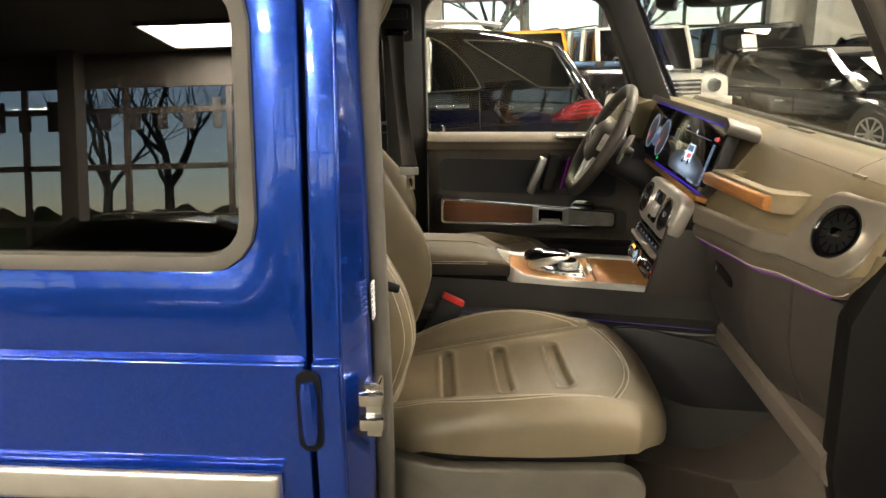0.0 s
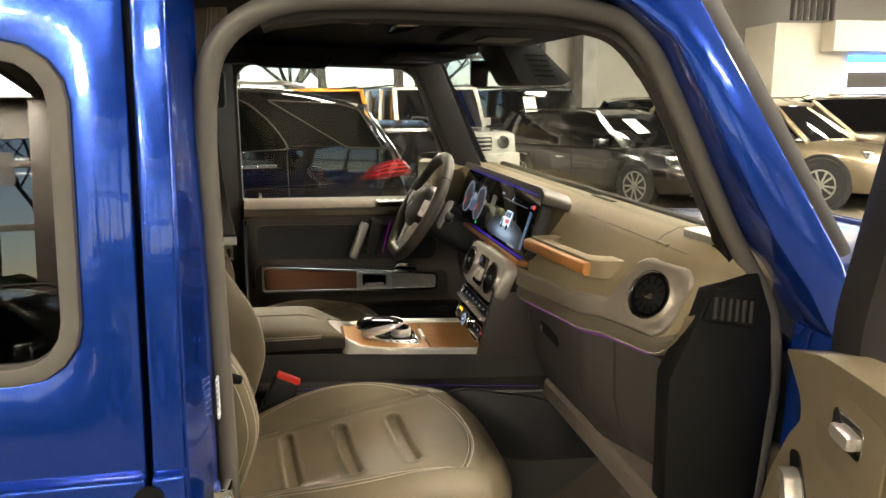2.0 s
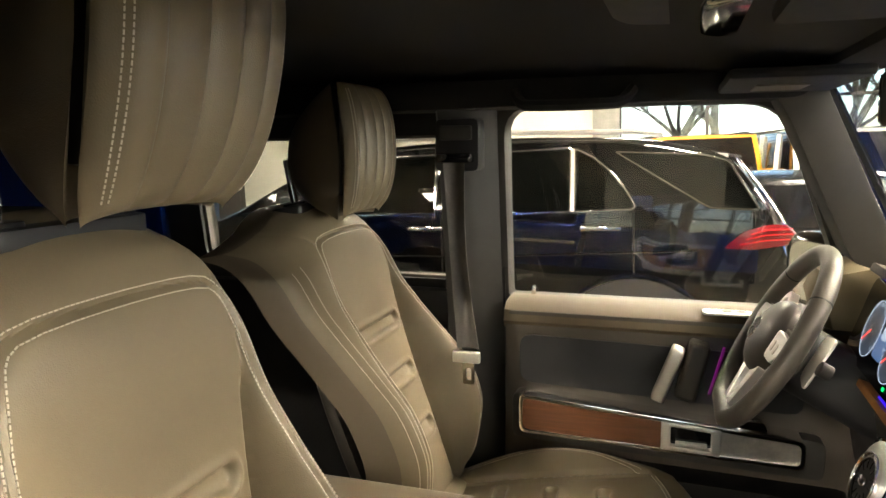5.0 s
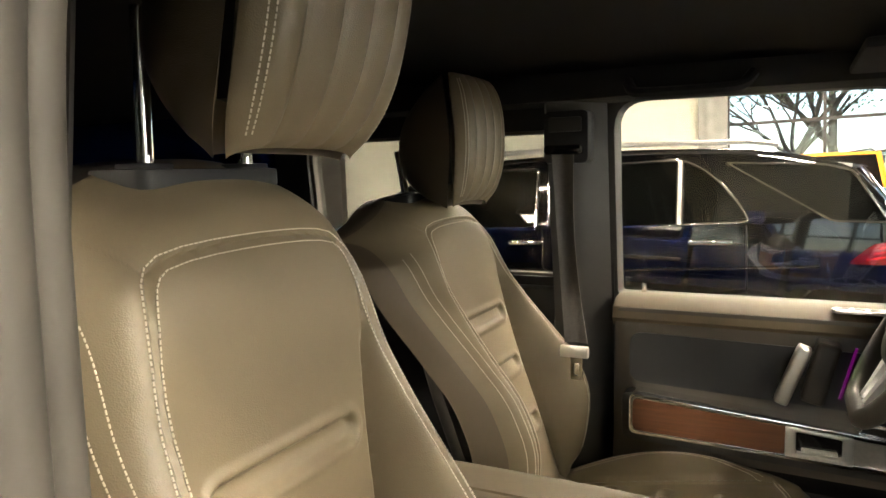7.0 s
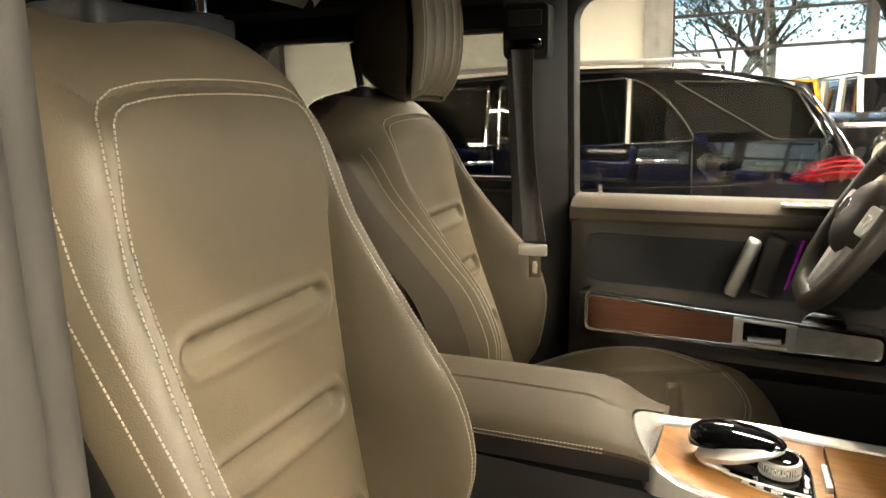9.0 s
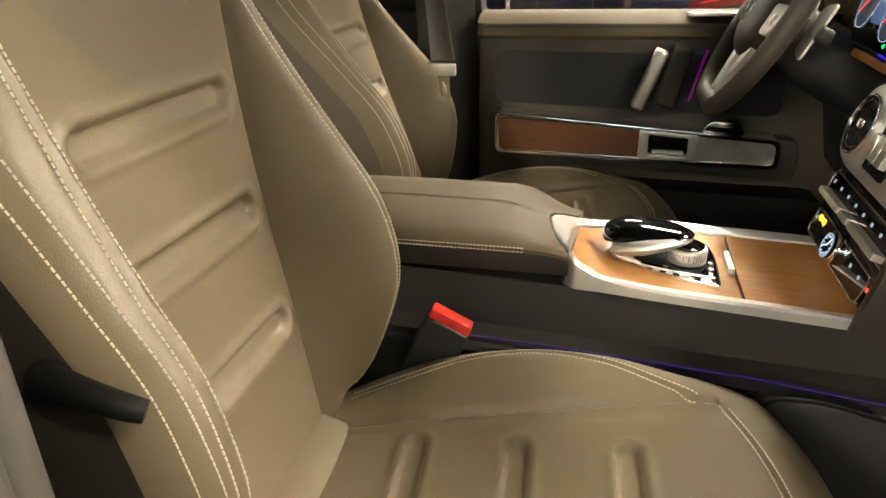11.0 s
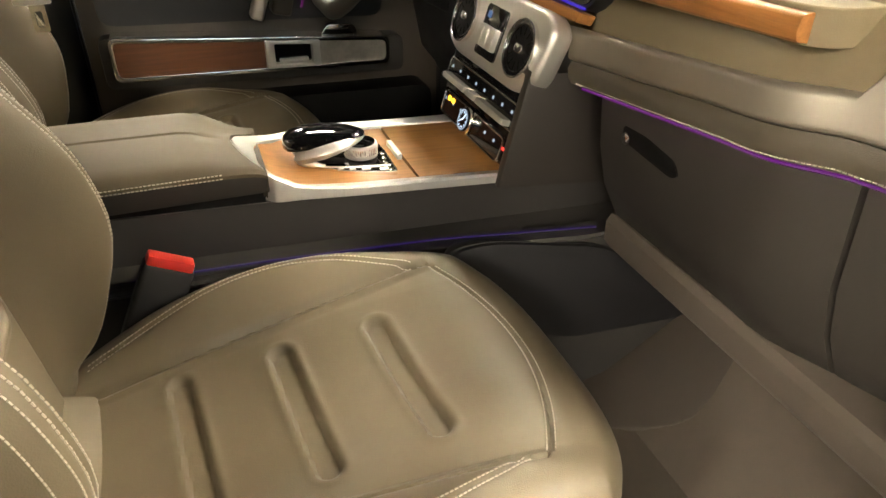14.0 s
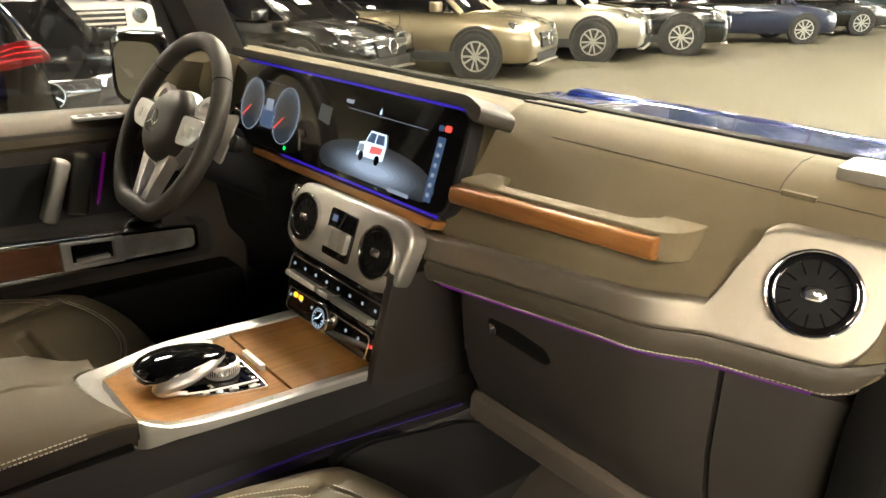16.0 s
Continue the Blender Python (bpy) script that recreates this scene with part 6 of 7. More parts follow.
def stitches(pts, normals, gap=0.0050, length=0.0034, r=0.0006):
    bm = bmesh.new()
    acc, i = 0.0, 0
    for a, b in zip(pts, pts[1:]):
        seg = (b - a).length
        if seg < 1e-6:
            continue
        t = (b - a) / seg
        while acc < seg:
            c = a + t * acc
            n = normals
            side = t.cross(n).normalized()
            q = [c + t * (length / 2 * s1) + side * (r * s2) + n * k for k in (0.0001, 0.0012) for s1, s2 in ((-1, -1), (1, -1), (1, 1), (-1, 1))]
            vs = [bm.verts.new(p) for p in q]
            for f in ((4, 5, 6, 7), (0, 1, 5, 4), (1, 2, 6, 5), (2, 3, 7, 6), (3, 0, 4, 7)):
                bm.faces.new([vs[k] for k in f])
            acc += gap
        acc -= seg
    return bm


def back_sides(bm):
    es = [e for e in bm.edges if e.is_boundary]
    bm.faces.ensure_lookup_table()
    for k, f in enumerate(bm.faces):
        f.material_index = 0
    for back, inward in ((0.035, 1.0), (0.04, 0.985)):
        ex = bmesh.ops.extrude_edge_only(bm, edges=es)
        for v in ex["geom"]:
            if isinstance(v, bmesh.types.BMVert):
                v.co.x -= back
                v.co.y *= inward
        for f in ex["geom"]:
            if isinstance(f, bmesh.types.BMFace):
                f.material_index = 1
        es = [e for e in ex["geom"] if isinstance(e, bmesh.types.BMEdge) and e.is_boundary]
    bmesh.ops.recalc_face_normals(bm, faces=bm.faces)
    return bm


def front_seat(at, label, recline=0.0, post=0.0, tall=1.0, flank=None):
    """A front seat; recline tips the back (degrees), post lowers the headrest (metres), tall stretches the back."""
    seat = thing("front_seat", (0, 0, 0.62), label, "car seat", "front seats")
    up = Vector((0, 0, 1))
    tip = Matrix.Translation((-0.03, 0, 0.95)) @ Matrix.Rotation(radians(-recline), 4, "Y") @ Matrix.Diagonal((1, 1, tall, 1)) @ Matrix.Translation((0.03, 0, -0.95))
    rest = tip @ Matrix.Translation((0, 0, -post))
    part("cushion", skirt(grid(cushion_point, 200, 180), 0.902), M_TAUPE, seat, "taupe leather seat cushion with embossed channels")
    me = mesh_from(move(back_sides(grid(back_point, 260, 180)), tip), "backrest")
    me.materials.append(M_TAUPE)
    me.materials.append(flank or M_SIDE)
    part("backrest", me, None, seat, "taupe leather backrest with embossed channels")
    shell = []
    for z in (0.88, 1.0, 1.1, 1.2, 1.3, 1.38, 1.44, 1.49, 1.52):
        hw, x = crest_half(min(z, 1.5)) + rim_half(min(z, 1.5)) - 0.016 - 0.05 * sstep(1.38, 1.50, z), back_x(min(z, 1.5)) - 0.055 - 0.02 * sstep(1.36, 1.5, z)
        shell.append([(x - 0.062 * math.cos(a), hw * math.sin(a), z) for a in (math.pi * (-0.5 + k / 12) for k in range(13))] + [(x + 0.01, y * hw, z) for y in (1.0, -1.0)])
    part("back_shell", move(loft(shell), tip), M_SIDE, seat)
    # double seams
    nb = Vector((1, 0, 0.2)).normalized()
    def on_back(z, y):
        a = min(1, abs(y) / (crest_half(z) + rim_half(z)))
        u = (z - BACK_LOW) / (BACK_TOP - 0.075 * a ** 2.5 - BACK_LOW)
        return Vector((back_x(BACK_LOW + (BACK_TOP - BACK_LOW) * u) + back_out(z, y), y, z))
    for s in (-1, 1):
        part("side_stitching", move(merge(*[stitches([Vector(back_point(0.10 + 0.80 * k / 60, 0.5 + s * q / 2)) for k in range(61)], Vector((0.7, s * 0.7, 0)).normalized()) for q in (0.915, 0.958)]), tip), M_STITCH, seat, smooth=False)
    bm = bmesh.new()
    arch = [Vector((y, h)) for y, h in ARCH]
    for off in (-0.0060, 0.0060):
        pts = []
        for i, p in enumerate(arch):
            d = arch[min(i + 1, len(arch) - 1)] - arch[max(i - 1, 0)]
            nrm = Vector((-d.y, d.x)).normalized()
            q = p + nrm * off
            pts.append(on_back(q.y, q.x))
        bm = merge(bm, stitches(pts, nb))
    part("back_stitching", move(bm, tip), M_STITCH, seat, "pale double stitching", smooth=False)
    for s in (-1, 1):
        bm = bmesh.new()
        for off in (-0.0045, 0.0045):
            pts = []
            for k in range(61):
                x = -0.02 + 0.39 * k / 60
                y = s * (ridge_half(x) + off)
                pts.append(Vector((x, y, cushion_point_z(x, y) + 0.0004)))
            bm = merge(bm, stitches(pts, Vector((0, s * 0.2, 1)).normalized()))
        part("bolster_stitching", bm, M_STITCH, seat, "pale double stitching", smooth=False)
    bm = bmesh.new()
    for off in (0.0045, -0.0045):
        pts = [Vector((0.441 - 1.7 * y * y + off, y, cushion_point_z(0.441 - 1.7 * y * y + off, y) + 0.0004)) for y in (-0.162 + 0.324 * k / 40 for k in range(41))]
        bm = merge(bm, stitches(pts, up))
    part("front_stitching", bm, M_STITCH, seat, "pale double stitching", smooth=False)
    # base, side cover and recliner
    part("base", loft([[(x, y * w, z) for x, y in ((-0.10, -0.22), (0.40, -0.20), (0.43, -0.12), (0.43, 0.12), (0.40, 0.20), (-0.10, 0.22))] for z, w in ((0.63, 0.85), (0.70, 0.95), (0.84, 1.0), (0.895, 0.95))]), M_BLACK, seat)
    part("side_cover", prism(rounded([(-0.16, 0.66), (0.36, 0.66), (0.43, 0.76), (0.445, 0.865), (0.41, 0.892), (0.10, 0.884), (0.0, 0.905), (-0.12, 1.02), (-0.18, 1.03)], 0.035), "y", -0.252, -0.222, 0.012, 3), M_SEATCOVER, seat, "dark grey side cover")
    part("bridge", loft([[(x, y, z) for x, z in ((-0.075, 0.88), (-0.066, 0.935), (-0.045, 0.946), (-0.015, 0.936), (0.0, 0.915), (0.0, 0.88))] for y in (-0.112, -0.06, 0, 0.06, 0.112)]), M_TAUPE, seat)
    # headrest
    hz, hx = 1.602, -0.200
    for s in (-1, 1):
        part("headrest_post", move(tube([(hx, s * 0.063, hz - 0.05), (hx + 0.004, s * 0.063, hz + 0.13)], 0.0078, n=16), rest), M_CHROME, seat, "chrome headrest post")
        part("post_guide", move(prism(rrect(hx, s * 0.063, 0.036, 0.046, 0.012), "z", hz - 0.022, hz - 0.004, 0.003), tip), M_BLACK, seat)
    part("top_panel", move(prism(rounded([(hx - 0.04, -0.10), (hx + 0.03, -0.09), (hx + 0.03, 0.09), (hx - 0.04, 0.10)], 0.02), "z", hz - 0.028, hz - 0.009, 0.004), tip), M_BLACK, seat, "black panel round the posts")
    bot, tallness = hz - 0.004, 0.25
    seam_x = hx + 0.176
    def wide(v):
        return 0.107 * (1 - 0.16 * abs(2 * v - 1) ** 4 - 0.05 * (1 - v))
    def height(v):
        return bot + tallness * v
    def tall(v, p=4):
        return max(0, 1 - abs(2 * v - 1) ** p) ** 0.5
    def seam_at(v):
        return seam_x - 0.060 * (1 - v) ** 2 - 0.012 * v * v
    def pad_point(u, v):
        s = 2 * u - 1
        e = math.sin(s * math.pi / 2)
        edge = max(0, 1 - abs(e) ** 3.2) ** 0.5
        rib = 0.010 * abs(math.cos(e * math.pi * 2.5)) ** 0.45
        return (seam_at(v) + (0.030 * edge + rib * min(1, 1.6 * edge)) * (0.2 + 0.8 * tall(v)), wide(v) * e, height(v) + 0.010 * (1 - v) ** 3 * edge)
    def shell_point(u, v):
        e = math.sin((2 * u - 1) * math.pi / 2)
        edge = max(0, 1 - abs(e) ** 4) ** 0.5
        deep = edge * (0.1 + 0.9 * tall(v, 2.4))
        return (seam_at(v) - 0.012 - 0.150 * deep, -(wide(v) + 0.001) * e * (1 - 0.10 * deep), height(v) + 0.001 + 0.055 * deep * (1 - v) ** 1.5 - 0.03 * deep * v ** 3)
    def closed(fn, nu, nv):
        bm = grid(fn, nu, nv)
        bmesh.ops.holes_fill(bm, edges=[e for e in bm.edges if e.is_boundary], sides=0)
        bmesh.ops.recalc_face_normals(bm, faces=bm.faces)
        return bm
    hp = part("headrest_pad", move(closed(pad_point, 120, 48), rest), M_TAUPE, seat, "ribbed taupe headrest pad")
    part("headrest_core", move(box(seam_x - 0.075, seam_x - 0.030, -0.085, 0.085, bot + 0.045, bot + 0.205, 0.01), rest), M_BLACK, seat)
    part("headrest_shell", move(closed(shell_point, 60, 36), rest), M_SHELL, seat, "dark brown headrest back shell")
    for s in (-1, 1):
        bm = merge(*[stitches([Vector(pad_point(0.5 + s * q, 0.06 + 0.88 * k / 20)) for k in range(21)], Vector((0.8, s * 0.6, 0)).normalized()) for q in (0.345, 0.372)])
        part("headrest_stitching", move(bm, rest), M_STITCH, seat, smooth=False)
    seat.matrix_basis = Matrix.Translation(at)
    return seat


seat = front_seat((0, 1.452, 0.62), "taupe nappa leather front seat with embossed channels")
part("release_lever", tube(smooth_path([(-0.060, -0.212 + 1.452, 1.212), (-0.035, -0.222 + 1.452, 1.216), (0.0, -0.226 + 1.452, 1.212), (0.016, -0.222 + 1.452, 1.206)], 6), lambda t: 0.011 - 0.004 * t, n=12), M_VENT, seat, "black release lever on the side")
driver = front_seat((-0.093, 2.298, 0.578), "taupe nappa leather driver seat tipped further back", 11.0, 0.05, 1.05, M_SHELL)

# stitching on the armrest and under the dash band
part("stitching", merge(*[stitches([Vector((x, 1.7510 + 0.5 * max(0, dz - 0.003), 1.0845 + dz)) for x in (-0.40 + 0.02 * k for k in range(29))], Vector((0, -1, 0))) for dz in (0, 0.005)]), M_STITCH, arm, smooth=False)
part("stitching", stitches([Vector(pad_section(y)[4]) + Vector((-0.004, 0, 0.004)) for y in (1.70 - 0.01 * k for k in range(55))], Vector((-1, 0, 0))), M_STITCH, dash, smooth=False)

# everything of the car built so far takes the car's stance
for ob in [o for o in scene.objects if o.parent is None and o.type == "EMPTY" and o.get("kind") != "structure" and o.name.split(".")[0] not in ("window_lettering", "ceiling_light", "office_booth", "tree")]:
    ob.matrix_basis = POSE @ ob.matrix_basis

# ---- other cars in the hall ----
M_CARBLACK = metallic_paint("black paint", (0.0035, 0.0035, 0.004), 0.25, metal=0.0)
M_CARWHITE = metallic_paint("white paint", (0.72, 0.71, 0.66), 0.4, 0.03)
M_CARYELLOW = metallic_paint("amber yellow paint", (0.75, 0.30, 0.015), 0.4, 0.1)
M_CARGOLD = metallic_paint("champagne paint", (0.23, 0.19, 0.125), 0.32, 0.1, metal=0.7)
M_CARSILVER = metallic_paint("silver paint", (0.30, 0.275, 0.225), 0.32, 0.08, metal=0.7)
M_CARNAVY = metallic_paint("navy paint", (0.01, 0.015, 0.04), 0.3)
M_RIM = mat("alloy wheel", (0.45, 0.44, 0.42), 0.35, metal=0.8, noise_scale=20)
M_TYRE = mat("tyre rubber", (0.018, 0.018, 0.018), 0.8, noise_scale=20)
M_TAIL = mat("red lamp glass", (0.085, 0.0015, 0.003), 0.08, coat=0.3)
M_HEADLAMP = mat("lamp glass", (0.35, 0.36, 0.36), 0.12, metal=0.85, noise_scale=18, spread=0.7, rough_spread=0.08)
M_PAPER = mat("white price sheet", (0.8, 0.8, 0.78), 0.8)


def wheel_parts(root, x, y, r, side):
    t = part("tyre", move(merge(ring([(r * math.cos(a * math.tau / 36), r * math.sin(a * math.tau / 36)) for a in range(36)], [(r * 0.68 * math.cos(a * math.tau / 36), r * 0.68 * math.sin(a * math.tau / 36)) for a in range(36)], "z", -0.11, 0.11, 0.025)), Matrix.Translation((x, y, r)) @ Matrix.Rotation(radians(-90 * side), 4, "X")), M_TYRE, root)
    bm = ring([(r * 0.69 * math.cos(a * math.tau / 36), r * 0.69 * math.sin(a * math.tau / 36)) for a in range(36)], [(r * 0.62 * math.cos(a * math.tau / 36), r * 0.62 * math.sin(a * math.tau / 36)) for a in range(36)], "z", -0.1, 0.105)
    for k in range(10):
        bm = merge(bm, move(prism([(0.03, -0.02), (r * 0.64, -0.035), (r * 0.64, 0.0), (0.03, 0.01)], "z", 0.07, 0.10), Matrix.Rotation(k * math.tau / 10 + (0.12 if k % 2 else 0), 4, "Z")))
    bm = merge(bm, move(disc(0.06, 0.05, 20, 0.01), Matrix.Translation((0, 0, 0.08))), move(disc(r * 0.63, 0.01, 24), Matrix.Translation((0, 0, -0.02))))
    part("rim", move(bm, Matrix.Translation((x, y, r)) @ Matrix.Rotation(radians(-90 * side), 4, "X")), M_RIM, t)


def far_car(label, paint, place, turn, L=4.7, W=1.86, H=1.66, shape="suv", wheel=0.35, back=False, sheet=False):
    """A parked car, its nose towards +x of its own frame."""
    root = thing("parked_car", (0, 0, 0), label, "car", "parked cars")
    h = W / 2
    boxy = shape == "boxy"
    hood = (0.62 if boxy else 0.58) * H
    belt = (0.60 if boxy else 0.61) * H
    # lower body: sections along the length
    secs = []
    prof = ((-L / 2, 0.90, 0.55, 0.92), (-L / 2 + 0.06, 0.97, 0.32, 0.99), (-L / 2 + 0.5, 1.0, 0.26, 1.0), (-0.9, 1.0, 0.24, 1.0), (0.6, 1.0, 0.24, 1.0), (L / 2 - 1.15, 1.0, 0.24, 1.0), (L / 2 - 0.9, 1.0, 0.24, 0.985 if boxy else 0.97), (L / 2 - 0.35, 0.99, 0.26, 0.97 if boxy else 0.90), (L / 2 - 0.08, 0.95 if boxy else 0.88, 0.28, 0.94 if boxy else 0.80), (L / 2, 0.92 if boxy else 0.74, 0.34, 0.88 if boxy else 0.66))
    for x, w, z0, zt in prof:
        zb = belt * zt
        y = h * w
        sh = 0.985 if boxy else 0.93
        secs.append([(x, -y * 0.93, z0), (x, -y, z0 + 0.14), (x, -y, zb - 0.16), (x, -y * sh, zb - 0.03), (x, -y * (sh - 0.06), zb), (x, 0, zb + (0.0 if boxy else 0.025)), (x, y * (sh - 0.06), zb), (x, y * sh, zb - 0.03), (x, y, zb - 0.16), (x, y, z0 + 0.14), (x, y * 0.93, z0)])
    body = part("body", loft(secs), paint, root)
    # cabin
    if boxy:
        side = [(-L / 2 + 0.04, belt), (-L / 2 + 0.08, H), (L / 2 - 1.62, H), (L / 2 - 1.30, belt)]
        top_in = 0.06
    elif shape == "sedan":
        side = [(-L / 2 + 0.45, belt), (-L / 2 + 1.25, H - 0.02), (-0.1, H), (0.35, H - 0.06), (L / 2 - 1.15, belt)]
        top_in = 0.22
    else:
        side = [(-L / 2 + 0.05, belt), (-L / 2 + 0.42, H - 0.08), (-L / 2 + 0.9, H - 0.01), (0.0, H), (0.35, H - 0.05), (L / 2 - 1.15, belt)]
        top_in = 0.18
    bm = prism(side, "y", -h * 0.92, h * 0.92)
    for v in bm.verts:
        k = (v.co.z - belt) / (H - belt)
        v.co.y *= 1 - top_in * k
    cab = part("cabin_glass", bevel(bm, 0.03, 2), M_GLOSS, root, "dark tinted cabin glass")
    # roof skin and pillars
    roofline = [p for p in side if p[1] > belt + 0.6 * (H - belt)]
    x0, x1 = roofline[0][0], roofline[-1][0]
    ry = h * 0.92 * (1 - top_in)
    part("roof", loft([[(x, -ry * 1.015, z - 0.03), (x, -ry * 0.95, z + 0.012), (x, 0, z + 0.03), (x, ry * 0.95, z + 0.012), (x, ry * 1.015, z - 0.03)] for x, z in [(x0 - 0.03, roofline[0][1] - 0.01)] + roofline[1:-1] + [(x1 + 0.04, roofline[-1][1] - 0.02)]]), paint, root)
    def pillar(xa, xb, w, sgn):
        def at(x, z, out=1.01):
            k = (z - belt) / (H - belt)
            return (x, sgn * h * 0.92 * (1 - top_in * k) * out, z)
        lo, hi = at(xa, belt), at(xb, H - 0.02)
        return tube([lo, ((lo[0] + hi[0]) / 2, (lo[1] + hi[1]) / 2 + sgn * 0.012, (lo[2] + hi[2]) / 2), hi], w, n=6)
    for sgn in (-1, 1):
        part("pillar", pillar(side[-1][0] - 0.02, x1, 0.045, sgn), paint, root)
        part("pillar", pillar(side[0][0] + 0.07, x0 + 0.05, 0.07 if boxy else 0.06, sgn), paint, root)
        if boxy:
            part("pillar", pillar(-0.05, -0.05, 0.05, sgn), paint, root)
            part("pillar", pillar(-1.0, -1.0, 0.05, sgn), paint, root)
        part("window_line", tube([(side[0][0] + 0.1, sgn * h * 0.935, belt + 0.01), (side[-1][0] - 0.1, sgn * h * 0.935, belt + 0.01)], 0.012, n=6), M_CHROME if not boxy else M_BLACK, root)
        part("roof_bar", tube([(x0 + 0.2, sgn * ry * 0.96, H + 0.02), (x0 + 0.3, sgn * ry * 0.96, H + 0.045), (x1 - 0.2, sgn * ry * 0.96, H + 0.045), (x1 - 0.1, sgn * ry * 0.96, H + 0.01)], 0.016, n=6), M_CHROME if shape == "suv" else M_BLACK, root)
        part("door_line", merge(box(-0.008, 0.008, sgn * h - 0.006, sgn * h + 0.004, 0.4, belt - 0.05), box(-1.0, -0.985, sgn * h - 0.006, sgn * h + 0.004, 0.5, belt - 0.05)), M_BLACK, root)
        for x in (-0.15, -1.15):
            part("door_handle", box(x - 0.22, x, sgn * h - 0.005 - (0.03 if sgn < 0 else 0), sgn * h + 0.005 + (0.03 if sgn > 0 else 0), belt - 0.20, belt - 0.16, 0.01), M_CHROME, root)
        m = part("side_mirror", move(box(-0.07, 0.07, -0.12, 0.12, -0.08, 0.08, 0.04, 3), Matrix.Translation((side[-1][0] - 0.38, sgn * (h + 0.12), belt + 0.10))), paint, root)
        # lamps
        if boxy:
            part("headlamp", move(disc(0.115, 0.06, 28, 0.015), Matrix.Translation((L / 2 + 0.005, sgn * h * 0.66, belt - 0.22)) @ Matrix.Rotation(radians(90), 4, "Y")), M_HEADLAMP, root)
            part("fog_lamp", box(L / 2 + 0.0, L / 2 + 0.02, sgn * h * 0.66 - 0.13, sgn * h * 0.66 + 0.13, 0.50, 0.60, 0.005), M_BLACK, root)
        else:
            part("headlamp", move(prism(rounded([(-0.30, 0.085), (0.2, 0.035), (0.24, -0.05), (-0.1, -0.07), (-0.26, -0.02)], 0.02), "z", -0.035, 0.035, 0.01), panel_frame((L / 2 - 0.20, sgn * h * 0.70, belt * 0.78), (-0.55, sgn * 0.8, 0.1) if sgn > 0 else (0.55, 0.8, -0.1), (-0.3, 0, 1))), M_HEADLAMP, root)
        part("tail_lamp", move(box(-0.05, 0.16, -0.03 , 0.03, -0.10, 0.07, 0.02), Matrix.Translation((-L / 2 + 0.10, sgn * h * 0.93, belt - 0.12)) @ Matrix.Rotation(radians(-12), 4, "Y")), M_TAIL, root, "red tail lamp")
        for x in (-L / 2 + 0.95, L / 2 - 0.9):
            part("wheel_arch", move(disc(wheel * 1.12, 0.05, 32), Matrix.Translation((x, sgn * (h - 0.018), wheel + 0.02)) @ Matrix.Rotation(radians(90), 4, "X")), M_BLACK, root)
            wheel_parts(root, x, sgn * (h - 0.09), wheel, sgn)
    # nose
    if boxy:
        gr = part("grille", box(L / 2, L / 2 + 0.03, -h * 0.42, h * 0.42, belt - 0.36, belt - 0.12, 0.01), M_BLACK, root)
        for k in range(3):
            part("grille_bar", box(L / 2 + 0.028, L / 2 + 0.045, -h * 0.40, h * 0.40, belt - 0.33 + 0.075 * k, belt - 0.30 + 0.075 * k, 0.005), M_SILVER, root)
        part("bumper", box(L / 2 - 0.04, L / 2 + 0.10, -h * 0.97, h * 0.97, 0.42, belt - 0.40, 0.04, 3), paint, root)
        part("bumper_intake", box(L / 2 + 0.09, L / 2 + 0.105, -h * 0.4, h * 0.4, 0.50, 0.62, 0.01), M_BLACK, root)
        part("plate", box(L / 2 + 0.105, L / 2 + 0.115, -0.26, 0.26, 0.55, 0.66), M_BLACK, root, smooth=False)
        for s in (-1, 1):
            part("wing_signal", box(L / 2 - 0.55, L / 2 - 0.35, s * h * 0.80 - 0.06, s * h * 0.80 + 0.06, belt * 0.96, belt * 0.96 + 0.05, 0.015), M_CHROME, root)
    else:
        gz = belt * (0.70 if shape == "sedan" else 0.62)
        nose = panel_frame((L / 2 + 0.0, 0, gz), (0, 1, 0), (-0.12, 0, 1))
        part("grille", move(prism(rounded([(-0.44, 0.11), (0.44, 0.11), (0.36, -0.13), (-0.36, -0.13)], 0.04), "z", -0.03, 0.03, 0.01), nose), M_BLACK, root)
        for side_bar in (-1, 1):
            part("grille_bar", move(prism(rounded([(side_bar * 0.12, 0.022), (side_bar * 0.40, 0.030), (side_bar * 0.39, 0.0), (side_bar * 0.12, -0.022)], 0.005), "z", 0.028, 0.046, 0.004), nose), M_CHROME, root)
        badge = part("badge", move(ring(circle(0.115, 28), circle(0.098, 28), "z", 0.03, 0.055, 0.004), nose), M_CHROME, root, "round chrome badge")
        for k in range(3):
            part("badge_ray", move(prism([(-0.014, 0.0), (0.014, 0.0), (0.003, 0.104), (-0.003, 0.104)], "z", 0.032, 0.052), nose @ Matrix.Rotation(k * math.tau / 3, 4, "Z")), M_CHROME, badge, smooth=False)
        part("bumper_intake", box(L / 2 - 0.14, L / 2 + 0.012, -h * 0.60, h * 0.60, 0.27, 0.42, 0.03), M_TYRE, root)
